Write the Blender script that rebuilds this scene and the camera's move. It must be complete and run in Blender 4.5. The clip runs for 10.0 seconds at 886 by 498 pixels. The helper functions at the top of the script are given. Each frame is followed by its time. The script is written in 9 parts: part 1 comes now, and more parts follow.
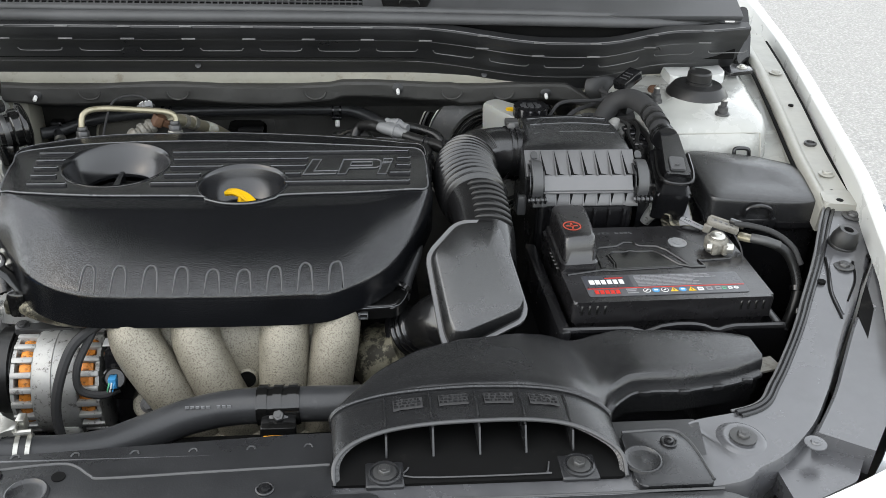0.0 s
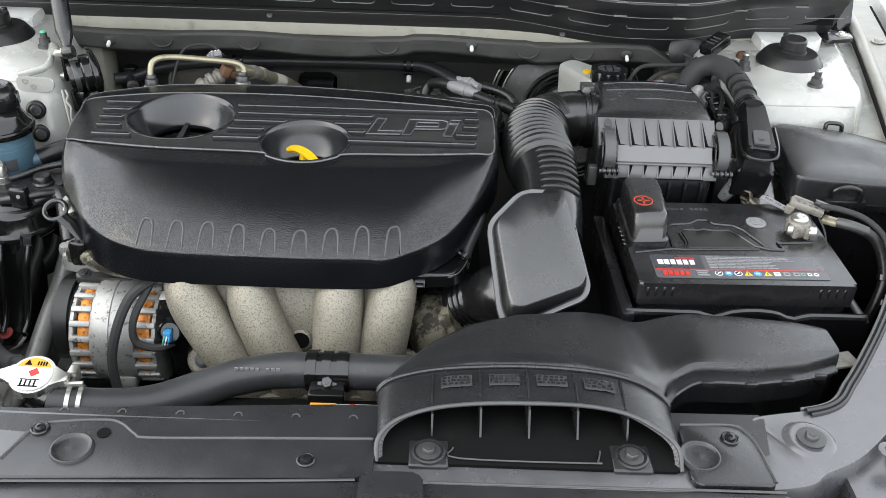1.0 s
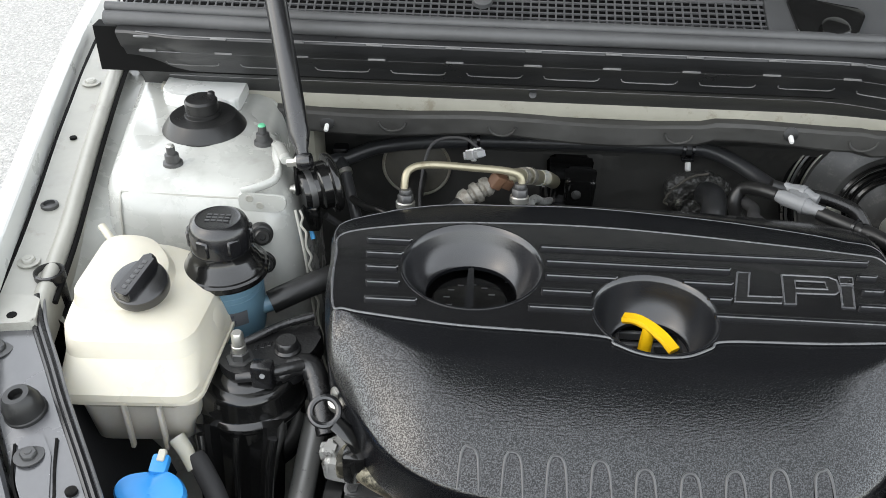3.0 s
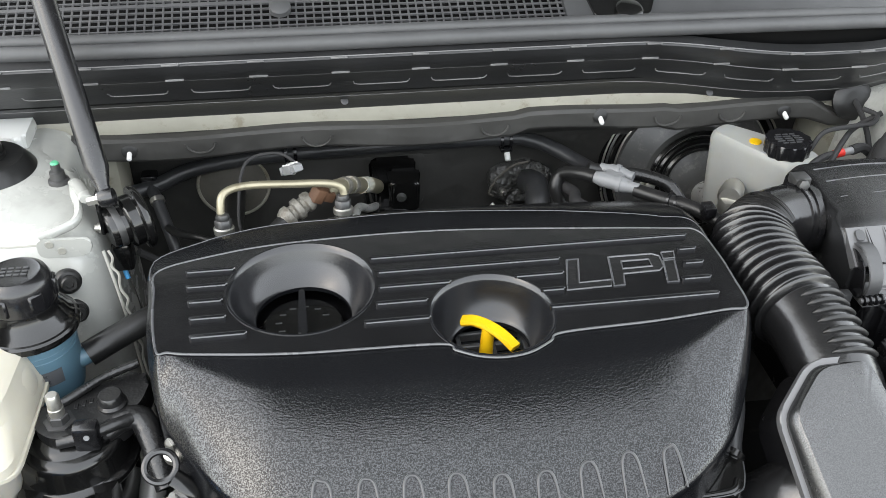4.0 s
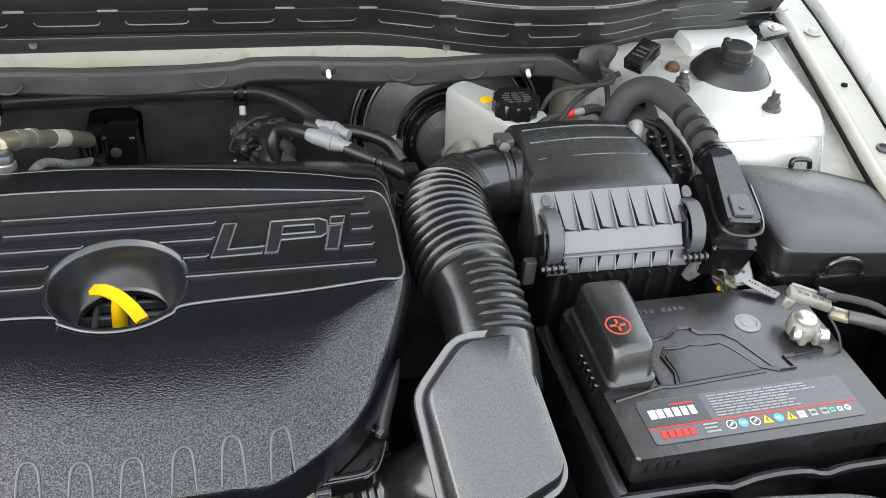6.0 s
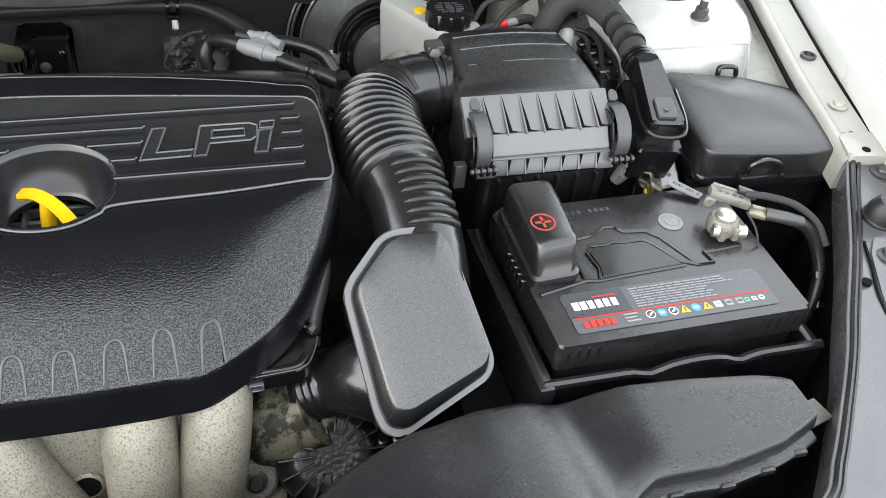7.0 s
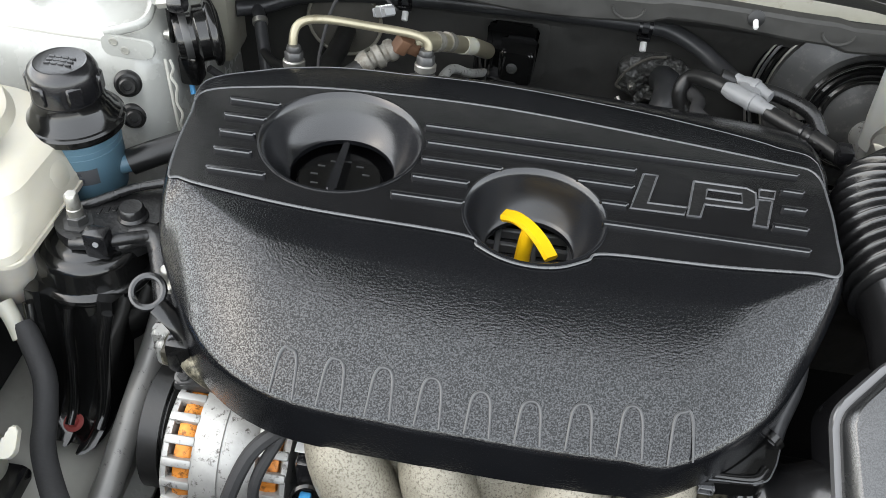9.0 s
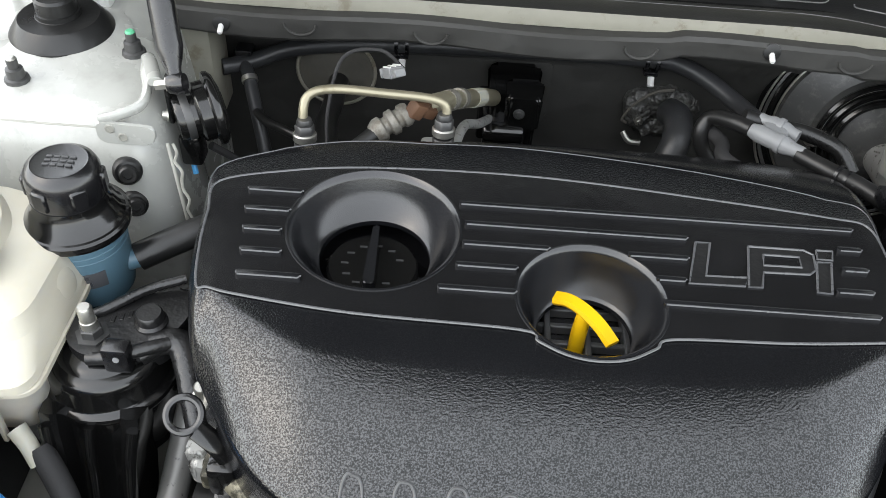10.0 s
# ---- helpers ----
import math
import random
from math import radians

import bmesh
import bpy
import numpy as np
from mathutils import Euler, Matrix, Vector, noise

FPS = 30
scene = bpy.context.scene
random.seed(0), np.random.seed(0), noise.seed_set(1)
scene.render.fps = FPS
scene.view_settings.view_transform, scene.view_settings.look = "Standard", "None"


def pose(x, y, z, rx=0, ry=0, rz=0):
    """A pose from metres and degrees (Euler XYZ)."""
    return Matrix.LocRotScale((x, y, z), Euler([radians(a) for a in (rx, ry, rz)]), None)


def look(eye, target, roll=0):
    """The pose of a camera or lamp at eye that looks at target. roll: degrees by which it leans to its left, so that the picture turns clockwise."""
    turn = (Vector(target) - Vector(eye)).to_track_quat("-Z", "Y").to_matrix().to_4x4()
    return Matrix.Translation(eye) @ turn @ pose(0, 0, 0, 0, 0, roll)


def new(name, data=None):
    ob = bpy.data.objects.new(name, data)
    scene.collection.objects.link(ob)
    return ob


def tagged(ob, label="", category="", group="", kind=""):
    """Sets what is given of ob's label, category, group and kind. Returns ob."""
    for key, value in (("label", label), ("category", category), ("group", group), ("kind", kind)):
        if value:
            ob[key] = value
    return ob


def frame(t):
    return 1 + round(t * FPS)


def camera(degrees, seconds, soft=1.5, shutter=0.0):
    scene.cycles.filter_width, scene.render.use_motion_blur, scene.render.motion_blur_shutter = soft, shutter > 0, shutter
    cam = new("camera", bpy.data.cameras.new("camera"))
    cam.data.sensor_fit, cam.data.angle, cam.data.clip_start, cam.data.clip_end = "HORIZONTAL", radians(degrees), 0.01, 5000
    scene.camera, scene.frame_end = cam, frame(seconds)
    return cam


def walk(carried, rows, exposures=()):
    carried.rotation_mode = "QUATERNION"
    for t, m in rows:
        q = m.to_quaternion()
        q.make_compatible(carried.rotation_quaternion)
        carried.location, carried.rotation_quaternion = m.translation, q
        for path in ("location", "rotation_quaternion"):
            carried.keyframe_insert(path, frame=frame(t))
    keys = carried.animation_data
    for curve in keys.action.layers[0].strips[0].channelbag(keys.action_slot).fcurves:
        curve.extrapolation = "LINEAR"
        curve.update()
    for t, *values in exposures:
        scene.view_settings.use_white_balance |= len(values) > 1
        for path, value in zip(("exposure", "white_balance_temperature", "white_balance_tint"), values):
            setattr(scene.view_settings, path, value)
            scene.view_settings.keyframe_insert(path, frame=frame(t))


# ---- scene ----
cam = camera(52.4, 10.0, soft=0.5)
PATH = [
    (0, (0.037, 0.17, 1.474), (0.234, 1.897, 0.483), 2.2),
    (0.5, (0.065, 0.187, 1.474), (0.193, 1.907, 0.461), 2.6),
    (1, (0.057, 0.21, 1.474), (0.085, 1.887, 0.384), 2.2),
    (1.5, (-0.024, 0.295, 1.469), (-0.036, 1.88, 0.25), 1.6),
    (2, (-0.167, 0.404, 1.486), (-0.227, 1.959, 0.229), 0.3),
    (2.5, (-0.215, 0.504, 1.492), (-0.346, 2.084, 0.273), 0.7),
    (2.7, (-0.228, 0.537, 1.49), (-0.368, 2.141, 0.304), 0.9),
    (3.8, (-0.271, 0.589, 1.472), (-0.054, 2.225, 0.343), 0.8),
    (4, (-0.236, 0.598, 1.482), (0.024, 2.21, 0.327), 1.0),
    (4.5, (-0.134, 0.617, 1.476), (0.135, 2.213, 0.301), 1.1),
    (5, (-0.059, 0.624, 1.467), (0.276, 2.196, 0.277), 2.6),
    (5.5, (-0.025, 0.62, 1.462), (0.335, 2.169, 0.249), 4.4),
    (6, (0.001, 0.61, 1.463), (0.433, 2.129, 0.236), 5.5),
    (6.2, (0.015, 0.601, 1.459), (0.458, 2.108, 0.22), 5.2),
    (7.3, (0.019, 0.567, 1.448), (0.538, 1.965, 0.116), 7.6),
    (7.5, (0.008, 0.568, 1.45), (0.483, 1.988, 0.124), 7.1),
    (8, (-0.048, 0.584, 1.457), (0.207, 2.044, 0.114), 6.5),
    (8.5, (-0.098, 0.619, 1.45), (-0.077, 2.086, 0.092), 6.2),
    (9, (-0.121, 0.669, 1.437), (-0.241, 2.107, 0.052), 4.9),
    (9.5, (-0.146, 0.706, 1.438), (-0.245, 2.133, 0.041), 4.1),
    (10, (-0.202, 0.745, 1.457), (-0.213, 2.178, 0.062), 3.8),
]
walk(cam, [(t, look(eye, target, roll)) for t, eye, target, roll in PATH], [(t, e - 0.32, 7200, 8.5) for t, e in ((0.0, 0.04), (0.5, 0.4), (1.5, 0.2), (2.5, 0.25), (4.0, 0.57), (4.5, 0.82), (5.0, 0.57), (6.0, 0.65), (7.5, 0.6), (8.0, 0.82), (8.5, 1.0), (9.0, 0.5), (9.5, 0.38), (10.0, 0.42))])

# ---- world and light: a bright overcast sky, soft sun from the front ----
world = bpy.data.worlds.new("sky")
scene.world = world
world.use_nodes = True
wn = world.node_tree
sky = wn.nodes.new("ShaderNodeTexSky")
sky.sky_type = "NISHITA"
sky.sun_disc = False
sky.sun_elevation = radians(45)
sky.sun_rotation = radians(250)
sky.air_density, sky.dust_density, sky.ozone_density = 1.0, 1.0, 1.0
haze = wn.nodes.new("ShaderNodeHueSaturation")
haze.inputs["Saturation"].default_value = 0.5
wn.links.new(sky.outputs["Color"], haze.inputs["Color"])
cloud = wn.nodes.new("ShaderNodeMix")
cloud.data_type = "RGBA"
cloud.inputs["Factor"].default_value = 0.65
cloud.inputs["B"].default_value = (2.7, 2.95, 3.35, 1)
wn.links.new(haze.outputs["Color"], cloud.inputs["A"])
wn.links.new(cloud.outputs["Result"], wn.nodes["Background"].inputs["Color"])
wn.nodes["Background"].inputs["Strength"].default_value = 0.9
sun = new("sun", bpy.data.lights.new("sun", "SUN"))
sun.data.energy, sun.data.angle, sun.data.color = 0.15, radians(80), (0.95, 0.98, 1.0)
sun.matrix_world = look((-3.0, 0.0, 4.2), (0, 1.1, 0.9))


# ---- helpers for materials ----
def material(name, color, rough=0.5, metal=0.0, grain=0.0, grain_scale=300.0, vary=0.15, stain=0.0, stain_color=(0.05, 0.04, 0.03),
             stain_scale=40.0, stain_cut=0.6, coat=0.0, sub=0.0, spec=0.5, rough_vary=0.1, distance=0.0006, ior=1.5, dent=0.0, dent_scale=9.0, speckle=0.0, speckle_scale=700.0):
    m = bpy.data.materials.new(name)
    m.use_nodes = True
    nt = m.node_tree
    n, l = nt.nodes, nt.links
    b = n["Principled BSDF"]
    b.inputs["Metallic"].default_value = metal
    b.inputs["Specular IOR Level"].default_value = spec
    b.inputs["IOR"].default_value = ior
    b.inputs["Coat Weight"].default_value = coat
    b.inputs["Coat Roughness"].default_value = 0.08
    if sub:
        b.inputs["Subsurface Weight"].default_value = sub
        b.inputs["Subsurface Radius"].default_value = (0.02, 0.015, 0.008)
    co = n.new("ShaderNodeTexCoord")
    big = n.new("ShaderNodeTexNoise")
    big.inputs["Scale"].default_value = 14.0
    big.inputs["Detail"].default_value = 6.0
    big.inputs["Roughness"].default_value = 0.62
    l.new(co.outputs["Object"], big.inputs["Vector"])
    ramp = n.new("ShaderNodeValToRGB")
    e = ramp.color_ramp.elements
    e[0].position, e[1].position = 0.3, 0.75
    e[0].color = (*[c * (1 - vary) for c in color], 1)
    e[1].color = (*[min(1, c * (1 + vary)) for c in color], 1)
    l.new(big.outputs["Fac"], ramp.inputs["Fac"])
    last = ramp.outputs["Color"]
    if stain:
        sn = n.new("ShaderNodeTexNoise")
        sn.inputs["Scale"].default_value = stain_scale
        sn.inputs["Detail"].default_value = 8.0
        sn.inputs["Roughness"].default_value = 0.7
        l.new(co.outputs["Object"], sn.inputs["Vector"])
        sr = n.new("ShaderNodeValToRGB")
        sr.color_ramp.elements[0].position, sr.color_ramp.elements[1].position = stain_cut, stain_cut + 0.1
        sr.color_ramp.elements[0].color, sr.color_ramp.elements[1].color = (0, 0, 0, 1), (stain, stain, stain, 1)
        l.new(sn.outputs["Fac"], sr.inputs["Fac"])
        mx = n.new("ShaderNodeMix")
        mx.data_type = "RGBA"
        mx.inputs["B"].default_value = (*stain_color, 1)
        l.new(sr.outputs["Color"], mx.inputs["Factor"])
        l.new(last, mx.inputs["A"])
        last = mx.outputs["Result"]
    l.new(last, b.inputs["Base Color"])
    rr = n.new("ShaderNodeMapRange")
    rr.inputs["To Min"].default_value = max(0.03, rough - rough_vary)
    rr.inputs["To Max"].default_value = min(1, rough + rough_vary)
    rr.inputs["From Min"].default_value, rr.inputs["From Max"].default_value = 0.3, 0.7
    l.new(big.outputs["Fac"], rr.inputs["Value"])
    l.new(rr.outputs["Result"], b.inputs["Roughness"])
    if speckle:
        pn = n.new("ShaderNodeTexNoise")
        pn.inputs["Scale"].default_value = speckle_scale
        pn.inputs["Detail"].default_value = 3.0
        l.new(co.outputs["Object"], pn.inputs["Vector"])
        pr = n.new("ShaderNodeMapRange")
        pr.inputs["From Min"].default_value, pr.inputs["From Max"].default_value = 0.4, 0.6
        pr.inputs["To Min"].default_value, pr.inputs["To Max"].default_value = spec * (1 - speckle), min(1.0, spec * (1 + speckle))
        l.new(pn.outputs["Fac"], pr.inputs["Value"])
        l.new(pr.outputs["Result"], b.inputs["Specular IOR Level"])
    relief = None
    if dent:
        dn = n.new("ShaderNodeTexNoise")
        dn.inputs["Scale"].default_value = dent_scale
        dn.inputs["Detail"].default_value = 2.0
        l.new(co.outputs["Object"], dn.inputs["Vector"])
        db = n.new("ShaderNodeBump")
        db.inputs["Strength"].default_value = 1.0
        db.inputs["Distance"].default_value = dent
        l.new(dn.outputs["Fac"], db.inputs["Height"])
        l.new(db.outputs["Normal"], b.inputs["Normal"])
        relief = db.outputs["Normal"]
    if grain:
        gn = n.new("ShaderNodeTexNoise")
        gn.inputs["Scale"].default_value = grain_scale
        gn.inputs["Detail"].default_value = 1.0
        l.new(co.outputs["Object"], gn.inputs["Vector"])
        bp = n.new("ShaderNodeBump")
        bp.inputs["Strength"].default_value = grain
        bp.inputs["Distance"].default_value = distance
        l.new(gn.outputs["Fac"], bp.inputs["Height"])
        if relief:
            l.new(relief, bp.inputs["Normal"])
        l.new(bp.outputs["Normal"], b.inputs["Normal"])
    return m


M_COVER = material("grained_plastic", (0.006, 0.0064, 0.0075), 0.16, grain=0.9, grain_scale=640, distance=0.00024, rough_vary=0.03, spec=0.95, speckle=0.65, speckle_scale=850)
M_PANEL = material("satin_plastic", (0.0075, 0.0076, 0.0084), 0.2, grain=0.25, grain_scale=900, distance=0.00022, rough_vary=0.07, spec=0.95, dent=0.0006, dent_scale=25, speckle=0.3)
# pale base colour paints edge highlights onto otherwise black plastic
M_EDGE = material("edge_highlight_plastic", (0.09, 0.0925, 0.097), 0.28, spec=0.8, rough_vary=0.04)
M_FUNNEL = material("smooth_plastic", (0.009, 0.0095, 0.011), 0.2, spec=0.8, grain=0.05, grain_scale=500, rough_vary=0.04)
M_BLACK = material("black_plastic", (0.008, 0.008, 0.009), 0.23, grain=0.25, grain_scale=650, distance=0.0004, spec=0.8)
M_DUCT = material("textured_grey_plastic", (0.016, 0.0163, 0.0172), 0.22, grain=0.85, grain_scale=950, distance=0.00032, spec=0.95, speckle=0.55, speckle_scale=950)
M_SMOOTHLID = material("dusty_smooth_plastic", (0.014, 0.0145, 0.015), 0.27, grain=0.45, grain_scale=950, distance=0.00018, spec=1.0, ior=1.62, speckle=0.3, speckle_scale=950, rough_vary=0.05)
M_RIB = material("dull_grey_plastic", (0.055, 0.056, 0.058), 0.4, grain=0.2, grain_scale=400, spec=0.7)
M_COWL = material("weathered_trim_plastic", (0.02, 0.0203, 0.0212), 0.36, grain=0.35, grain_scale=500, distance=0.0004, spec=0.65, stain=0.3, stain_color=(0.045, 0.045, 0.045), stain_scale=22)
M_COWLTOP = material("faded_cowl_plastic", (0.06, 0.061, 0.063), 0.4, grain=0.3, grain_scale=500, distance=0.0004, spec=0.7)
# pale grey that paints specular glints along the cowl trim's edges
M_EDGEGLINT = material("edge_glint", (0.15, 0.15, 0.15), 0.4, vary=0.4)
M_MESH = material("faded_screen_plastic", (0.085, 0.085, 0.088), 0.45, grain=0.2, spec=0.6)
M_SEAL = material("pale_dusty_rubber", (0.075, 0.076, 0.078), 0.5, vary=0.2, grain=0.2, grain_scale=200, stain=0.3, stain_color=(0.12, 0.12, 0.12), stain_scale=40)
M_SHIELD = material("dusty_black_plastic", (0.021, 0.0215, 0.023), 0.31, grain=0.25, grain_scale=500, distance=0.0004, spec=0.65, stain=0.35, stain_color=(0.05, 0.05, 0.05), stain_scale=60, dent=0.001, dent_scale=20)
M_BATTERY = material("moulded_battery_plastic", (0.013, 0.0125, 0.0135), 0.27, vary=0.2, spec=0.95, rough_vary=0.07, grain=0.1, grain_scale=300, dent=0.0006, dent_scale=40)
M_PLUS = material("faded_red_paint", (0.4, 0.055, 0.03), 0.5, vary=0.2)
M_RIBPALE = material("matt_grey_plastic", (0.105, 0.105, 0.108), 0.38, grain=0.2, grain_scale=400, spec=0.8, ior=1.6)
M_CORRUGATED = material("satin_rubber", (0.009, 0.009, 0.0095), 0.22, grain=0.15, grain_scale=300, spec=0.9, rough_vary=0.05)
M_FOIL = material("crumpled_sealing_foam", (0.06, 0.06, 0.057), 0.4, vary=0.5, grain=1.0, grain_scale=130, distance=0.006, stain=0.4, stain_color=(0.12, 0.115, 0.1), stain_scale=150, stain_cut=0.6)
M_CASTBLACK = material("black_casting", (0.012, 0.012, 0.0125), 0.32, grain=0.5, grain_scale=260, distance=0.0008, spec=0.7, stain=0.3, stain_color=(0.035, 0.033, 0.03), stain_scale=60)
M_LEAD = material("dull_lead", (0.22, 0.21, 0.185), 0.5, metal=0.3, grain=0.6, grain_scale=250, stain=0.7, stain_color=(0.13, 0.115, 0.09), stain_scale=120, stain_cut=0.5)
M_TEXTGREY = material("label_ink_grey", (0.26, 0.26, 0.27), 0.4, vary=0.05)
M_BOOSTER = material("dusty_black_steel", (0.085, 0.085, 0.084), 0.36, metal=0.3, grain=0.3, grain_scale=220, stain=0.6, stain_color=(0.16, 0.157, 0.15), stain_scale=60, stain_cut=0.52)
M_RESERVOIR = material("greyed_milky_plastic", (0.36, 0.365, 0.345), 0.4, vary=0.08, sub=0.3, stain=0.3, stain_color=(0.33, 0.31, 0.25), stain_scale=30)
M_RUBBER = material("rubber", (0.013, 0.013, 0.013), 0.36, grain=0.2, grain_scale=250, stain=0.25, stain_color=(0.08, 0.08, 0.075), stain_scale=30)
M_HOSE = material("grey_rubber", (0.032, 0.033, 0.035), 0.38, grain=0.25, grain_scale=300, stain=0.4, stain_color=(0.085, 0.085, 0.085), stain_scale=45, stain_cut=0.58)
M_GLOSS = material("gloss_black_paint", (0.006, 0.006, 0.006), 0.16, rough_vary=0.06, coat=0.4, dent=0.0004, dent_scale=30)
M_PANELMETAL = material("black_painted_metal", (0.072, 0.073, 0.078), 0.24, grain=0.12, grain_scale=120, spec=0.95, ior=1.58, stain=0.35, stain_color=(0.085, 0.085, 0.085), stain_scale=25, dent=0.0022, dent_scale=14)
# near-black: stands in for shade in gaps and depths, also plain black print
M_DARK = material("black_and_recess_shade", (0.003, 0.003, 0.003), 0.8, spec=0.15, grain=0.4, grain_scale=60, stain=0.4, stain_color=(0.03, 0.028, 0.025), stain_scale=20)
M_FOAM = material("insulation_mat", (0.046, 0.0452, 0.0425), 0.6, grain=0.7, grain_scale=120, stain=0.6, stain_color=(0.055, 0.052, 0.046), stain_scale=18, dent=0.012, dent_scale=16)
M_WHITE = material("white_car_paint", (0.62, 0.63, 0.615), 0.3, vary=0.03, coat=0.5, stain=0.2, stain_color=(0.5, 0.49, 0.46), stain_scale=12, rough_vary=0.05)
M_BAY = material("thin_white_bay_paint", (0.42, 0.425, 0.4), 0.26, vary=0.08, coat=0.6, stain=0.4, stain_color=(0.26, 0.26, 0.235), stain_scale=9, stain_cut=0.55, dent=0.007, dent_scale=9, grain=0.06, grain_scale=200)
M_GREYPAINT = material("grey_bay_paint", (0.34, 0.335, 0.3), 0.4, vary=0.12, spec=0.7, stain=0.5, stain_color=(0.22, 0.205, 0.175), stain_scale=22, dent=0.002, dent_scale=30)
M_CREAM = material("cream_bay_paint", (0.27, 0.26, 0.215), 0.5, vary=0.15, stain=0.6, stain_color=(0.14, 0.11, 0.07), stain_scale=30, stain_cut=0.56)
M_TANK = material("cream_translucent_plastic", (0.55, 0.52, 0.435), 0.35, vary=0.06, sub=0.15, stain=0.2, stain_color=(0.6, 0.51, 0.34), stain_scale=12)
M_FLUID = material("stained_translucent_plastic", (0.5, 0.475, 0.42), 0.4, vary=0.15, sub=0.3, stain=0.5, stain_color=(0.3, 0.24, 0.17), stain_scale=10)
M_NECK = material("milky_plastic", (0.46, 0.45, 0.385), 0.42, vary=0.08, sub=0.3, stain=0.3, stain_color=(0.36, 0.34, 0.27), stain_scale=25)
M_MAN = material("sooty_cast_aluminium", (0.27, 0.25, 0.2), 0.46, metal=0.15, vary=0.35, grain=0.8, grain_scale=600, stain=0.75, stain_color=(0.075, 0.062, 0.045), stain_scale=560, stain_cut=0.505)
M_ALU = material("cast_aluminium", (0.42, 0.42, 0.405), 0.46, metal=0.45, vary=0.3, grain=0.6, grain_scale=200, stain=0.9, stain_color=(0.06, 0.052, 0.045), stain_scale=130, stain_cut=0.55)
M_DIRTALU = material("oily_aluminium", (0.2, 0.185, 0.135), 0.48, metal=0.4, grain=0.8, grain_scale=160, stain=0.95, stain_color=(0.022, 0.02, 0.014), stain_scale=60, stain_cut=0.44)
M_STEEL = material("zinc_steel", (0.55, 0.54, 0.5), 0.33, metal=0.9, stain=0.4, stain_color=(0.2, 0.16, 0.1), stain_scale=80)
M_DARKSTEEL = material("dark_steel", (0.09, 0.09, 0.09), 0.4, metal=0.6, stain=0.3, stain_color=(0.14, 0.12, 0.1), stain_scale=90)
M_PIPE = material("worn_grey_pipe", (0.2, 0.197, 0.188), 0.36, metal=0.3, stain=0.95, stain_color=(0.015, 0.015, 0.015), stain_scale=150, stain_cut=0.6)
M_BRASS = material("gold_passivated_steel", (0.34, 0.31, 0.225), 0.35, metal=0.65, stain=0.5, stain_color=(0.15, 0.12, 0.07), stain_scale=60)
M_COPPER = material("copper_winding", (0.75, 0.25, 0.04), 0.38, metal=0.3, grain=1.0, grain_scale=260, vary=0.5, stain=0.75, stain_color=(0.05, 0.02, 0.01), stain_scale=160, stain_cut=0.5)
M_RUST = material("rusty_brown", (0.11, 0.055, 0.03), 0.6, metal=0.2, vary=0.4, grain=0.5, grain_scale=200)
M_BLUE = material("blue_plastic", (0.02, 0.24, 0.6), 0.4, vary=0.1, stain=0.3, stain_color=(0.06, 0.22, 0.5), stain_scale=50)
M_PSBLUE = material("faded_blue_plastic", (0.1, 0.19, 0.25), 0.4, vary=0.08, sub=0.1)
M_YELLOW = material("yellow_plastic", (0.85, 0.5, 0.01), 0.38, vary=0.05)
M_RED = material("red_plastic", (0.6, 0.03, 0.02), 0.45)
M_REDDULL = material("dull_red_paint", (0.3, 0.05, 0.045), 0.55, vary=0.3, stain=0.5, stain_scale=150)
M_ORANGE = material("orange_label", (0.8, 0.33, 0.02), 0.45)
M_LABEL = material("white_label", (0.75, 0.75, 0.74), 0.35, vary=0.04)
M_LABELGREY = material("grey_label", (0.085, 0.088, 0.095), 0.35, vary=0.05)
M_LABELDARK = material("charcoal_label", (0.045, 0.047, 0.055), 0.3, vary=0.05)
M_DUSTY = material("dusty_grommet_rubber", (0.1, 0.094, 0.08), 0.7, vary=0.35, grain=0.6, grain_scale=140, stain=0.6, stain_color=(0.1, 0.092, 0.075), stain_scale=30, stain_cut=0.5)
M_WHITEPLASTIC = material("white_clip_plastic", (0.75, 0.75, 0.73), 0.4)
M_GREEN = material("green_plastic", (0.1, 0.45, 0.25), 0.4)
M_CYAN = material("cyan_wire", (0.05, 0.3, 0.6), 0.4)
M_GREYPLASTIC = material("grey_plastic", (0.22, 0.225, 0.23), 0.45, vary=0.1, stain=0.3, stain_scale=90)
M_LENS = material("headlamp_plastic", (0.45, 0.47, 0.5), 0.12, coat=0.5, vary=0.05)
M_TAPE = material("cloth_tape", (0.026, 0.026, 0.027), 0.75, grain=0.4, grain_scale=300)
M_ASPHALT = material("pale_rough_concrete", (0.3, 0.295, 0.28), 0.85, grain=1.0, grain_scale=70, distance=0.012, vary=0.15, stain=0.8, stain_color=(0.46, 0.45, 0.43), stain_scale=60, stain_cut=0.5)


# ---- helpers for shapes ----
def V(*a):
    return Vector(a)


def smooth_path(pts, n=8, closed=False):
    p = [Vector(a) for a in pts]
    k = len(p)
    out = []
    for i in range(k if closed else k - 1):
        if closed:
            a, b, c, d = p[i - 1], p[i], p[(i + 1) % k], p[(i + 2) % k]
        else:
            b, c = p[i], p[i + 1]
            a = p[i - 1] if i else b * 2 - c
            d = p[i + 2] if i + 2 < k else c * 2 - b
        for j in range(n):
            t = j / n
            out.append(0.5 * (2 * b + (c - a) * t + (2 * a - 5 * b + 4 * c - d) * t * t + (3 * b - a - 3 * c + d) * t ** 3))
    if not closed:
        out.append(p[-1])
    return out


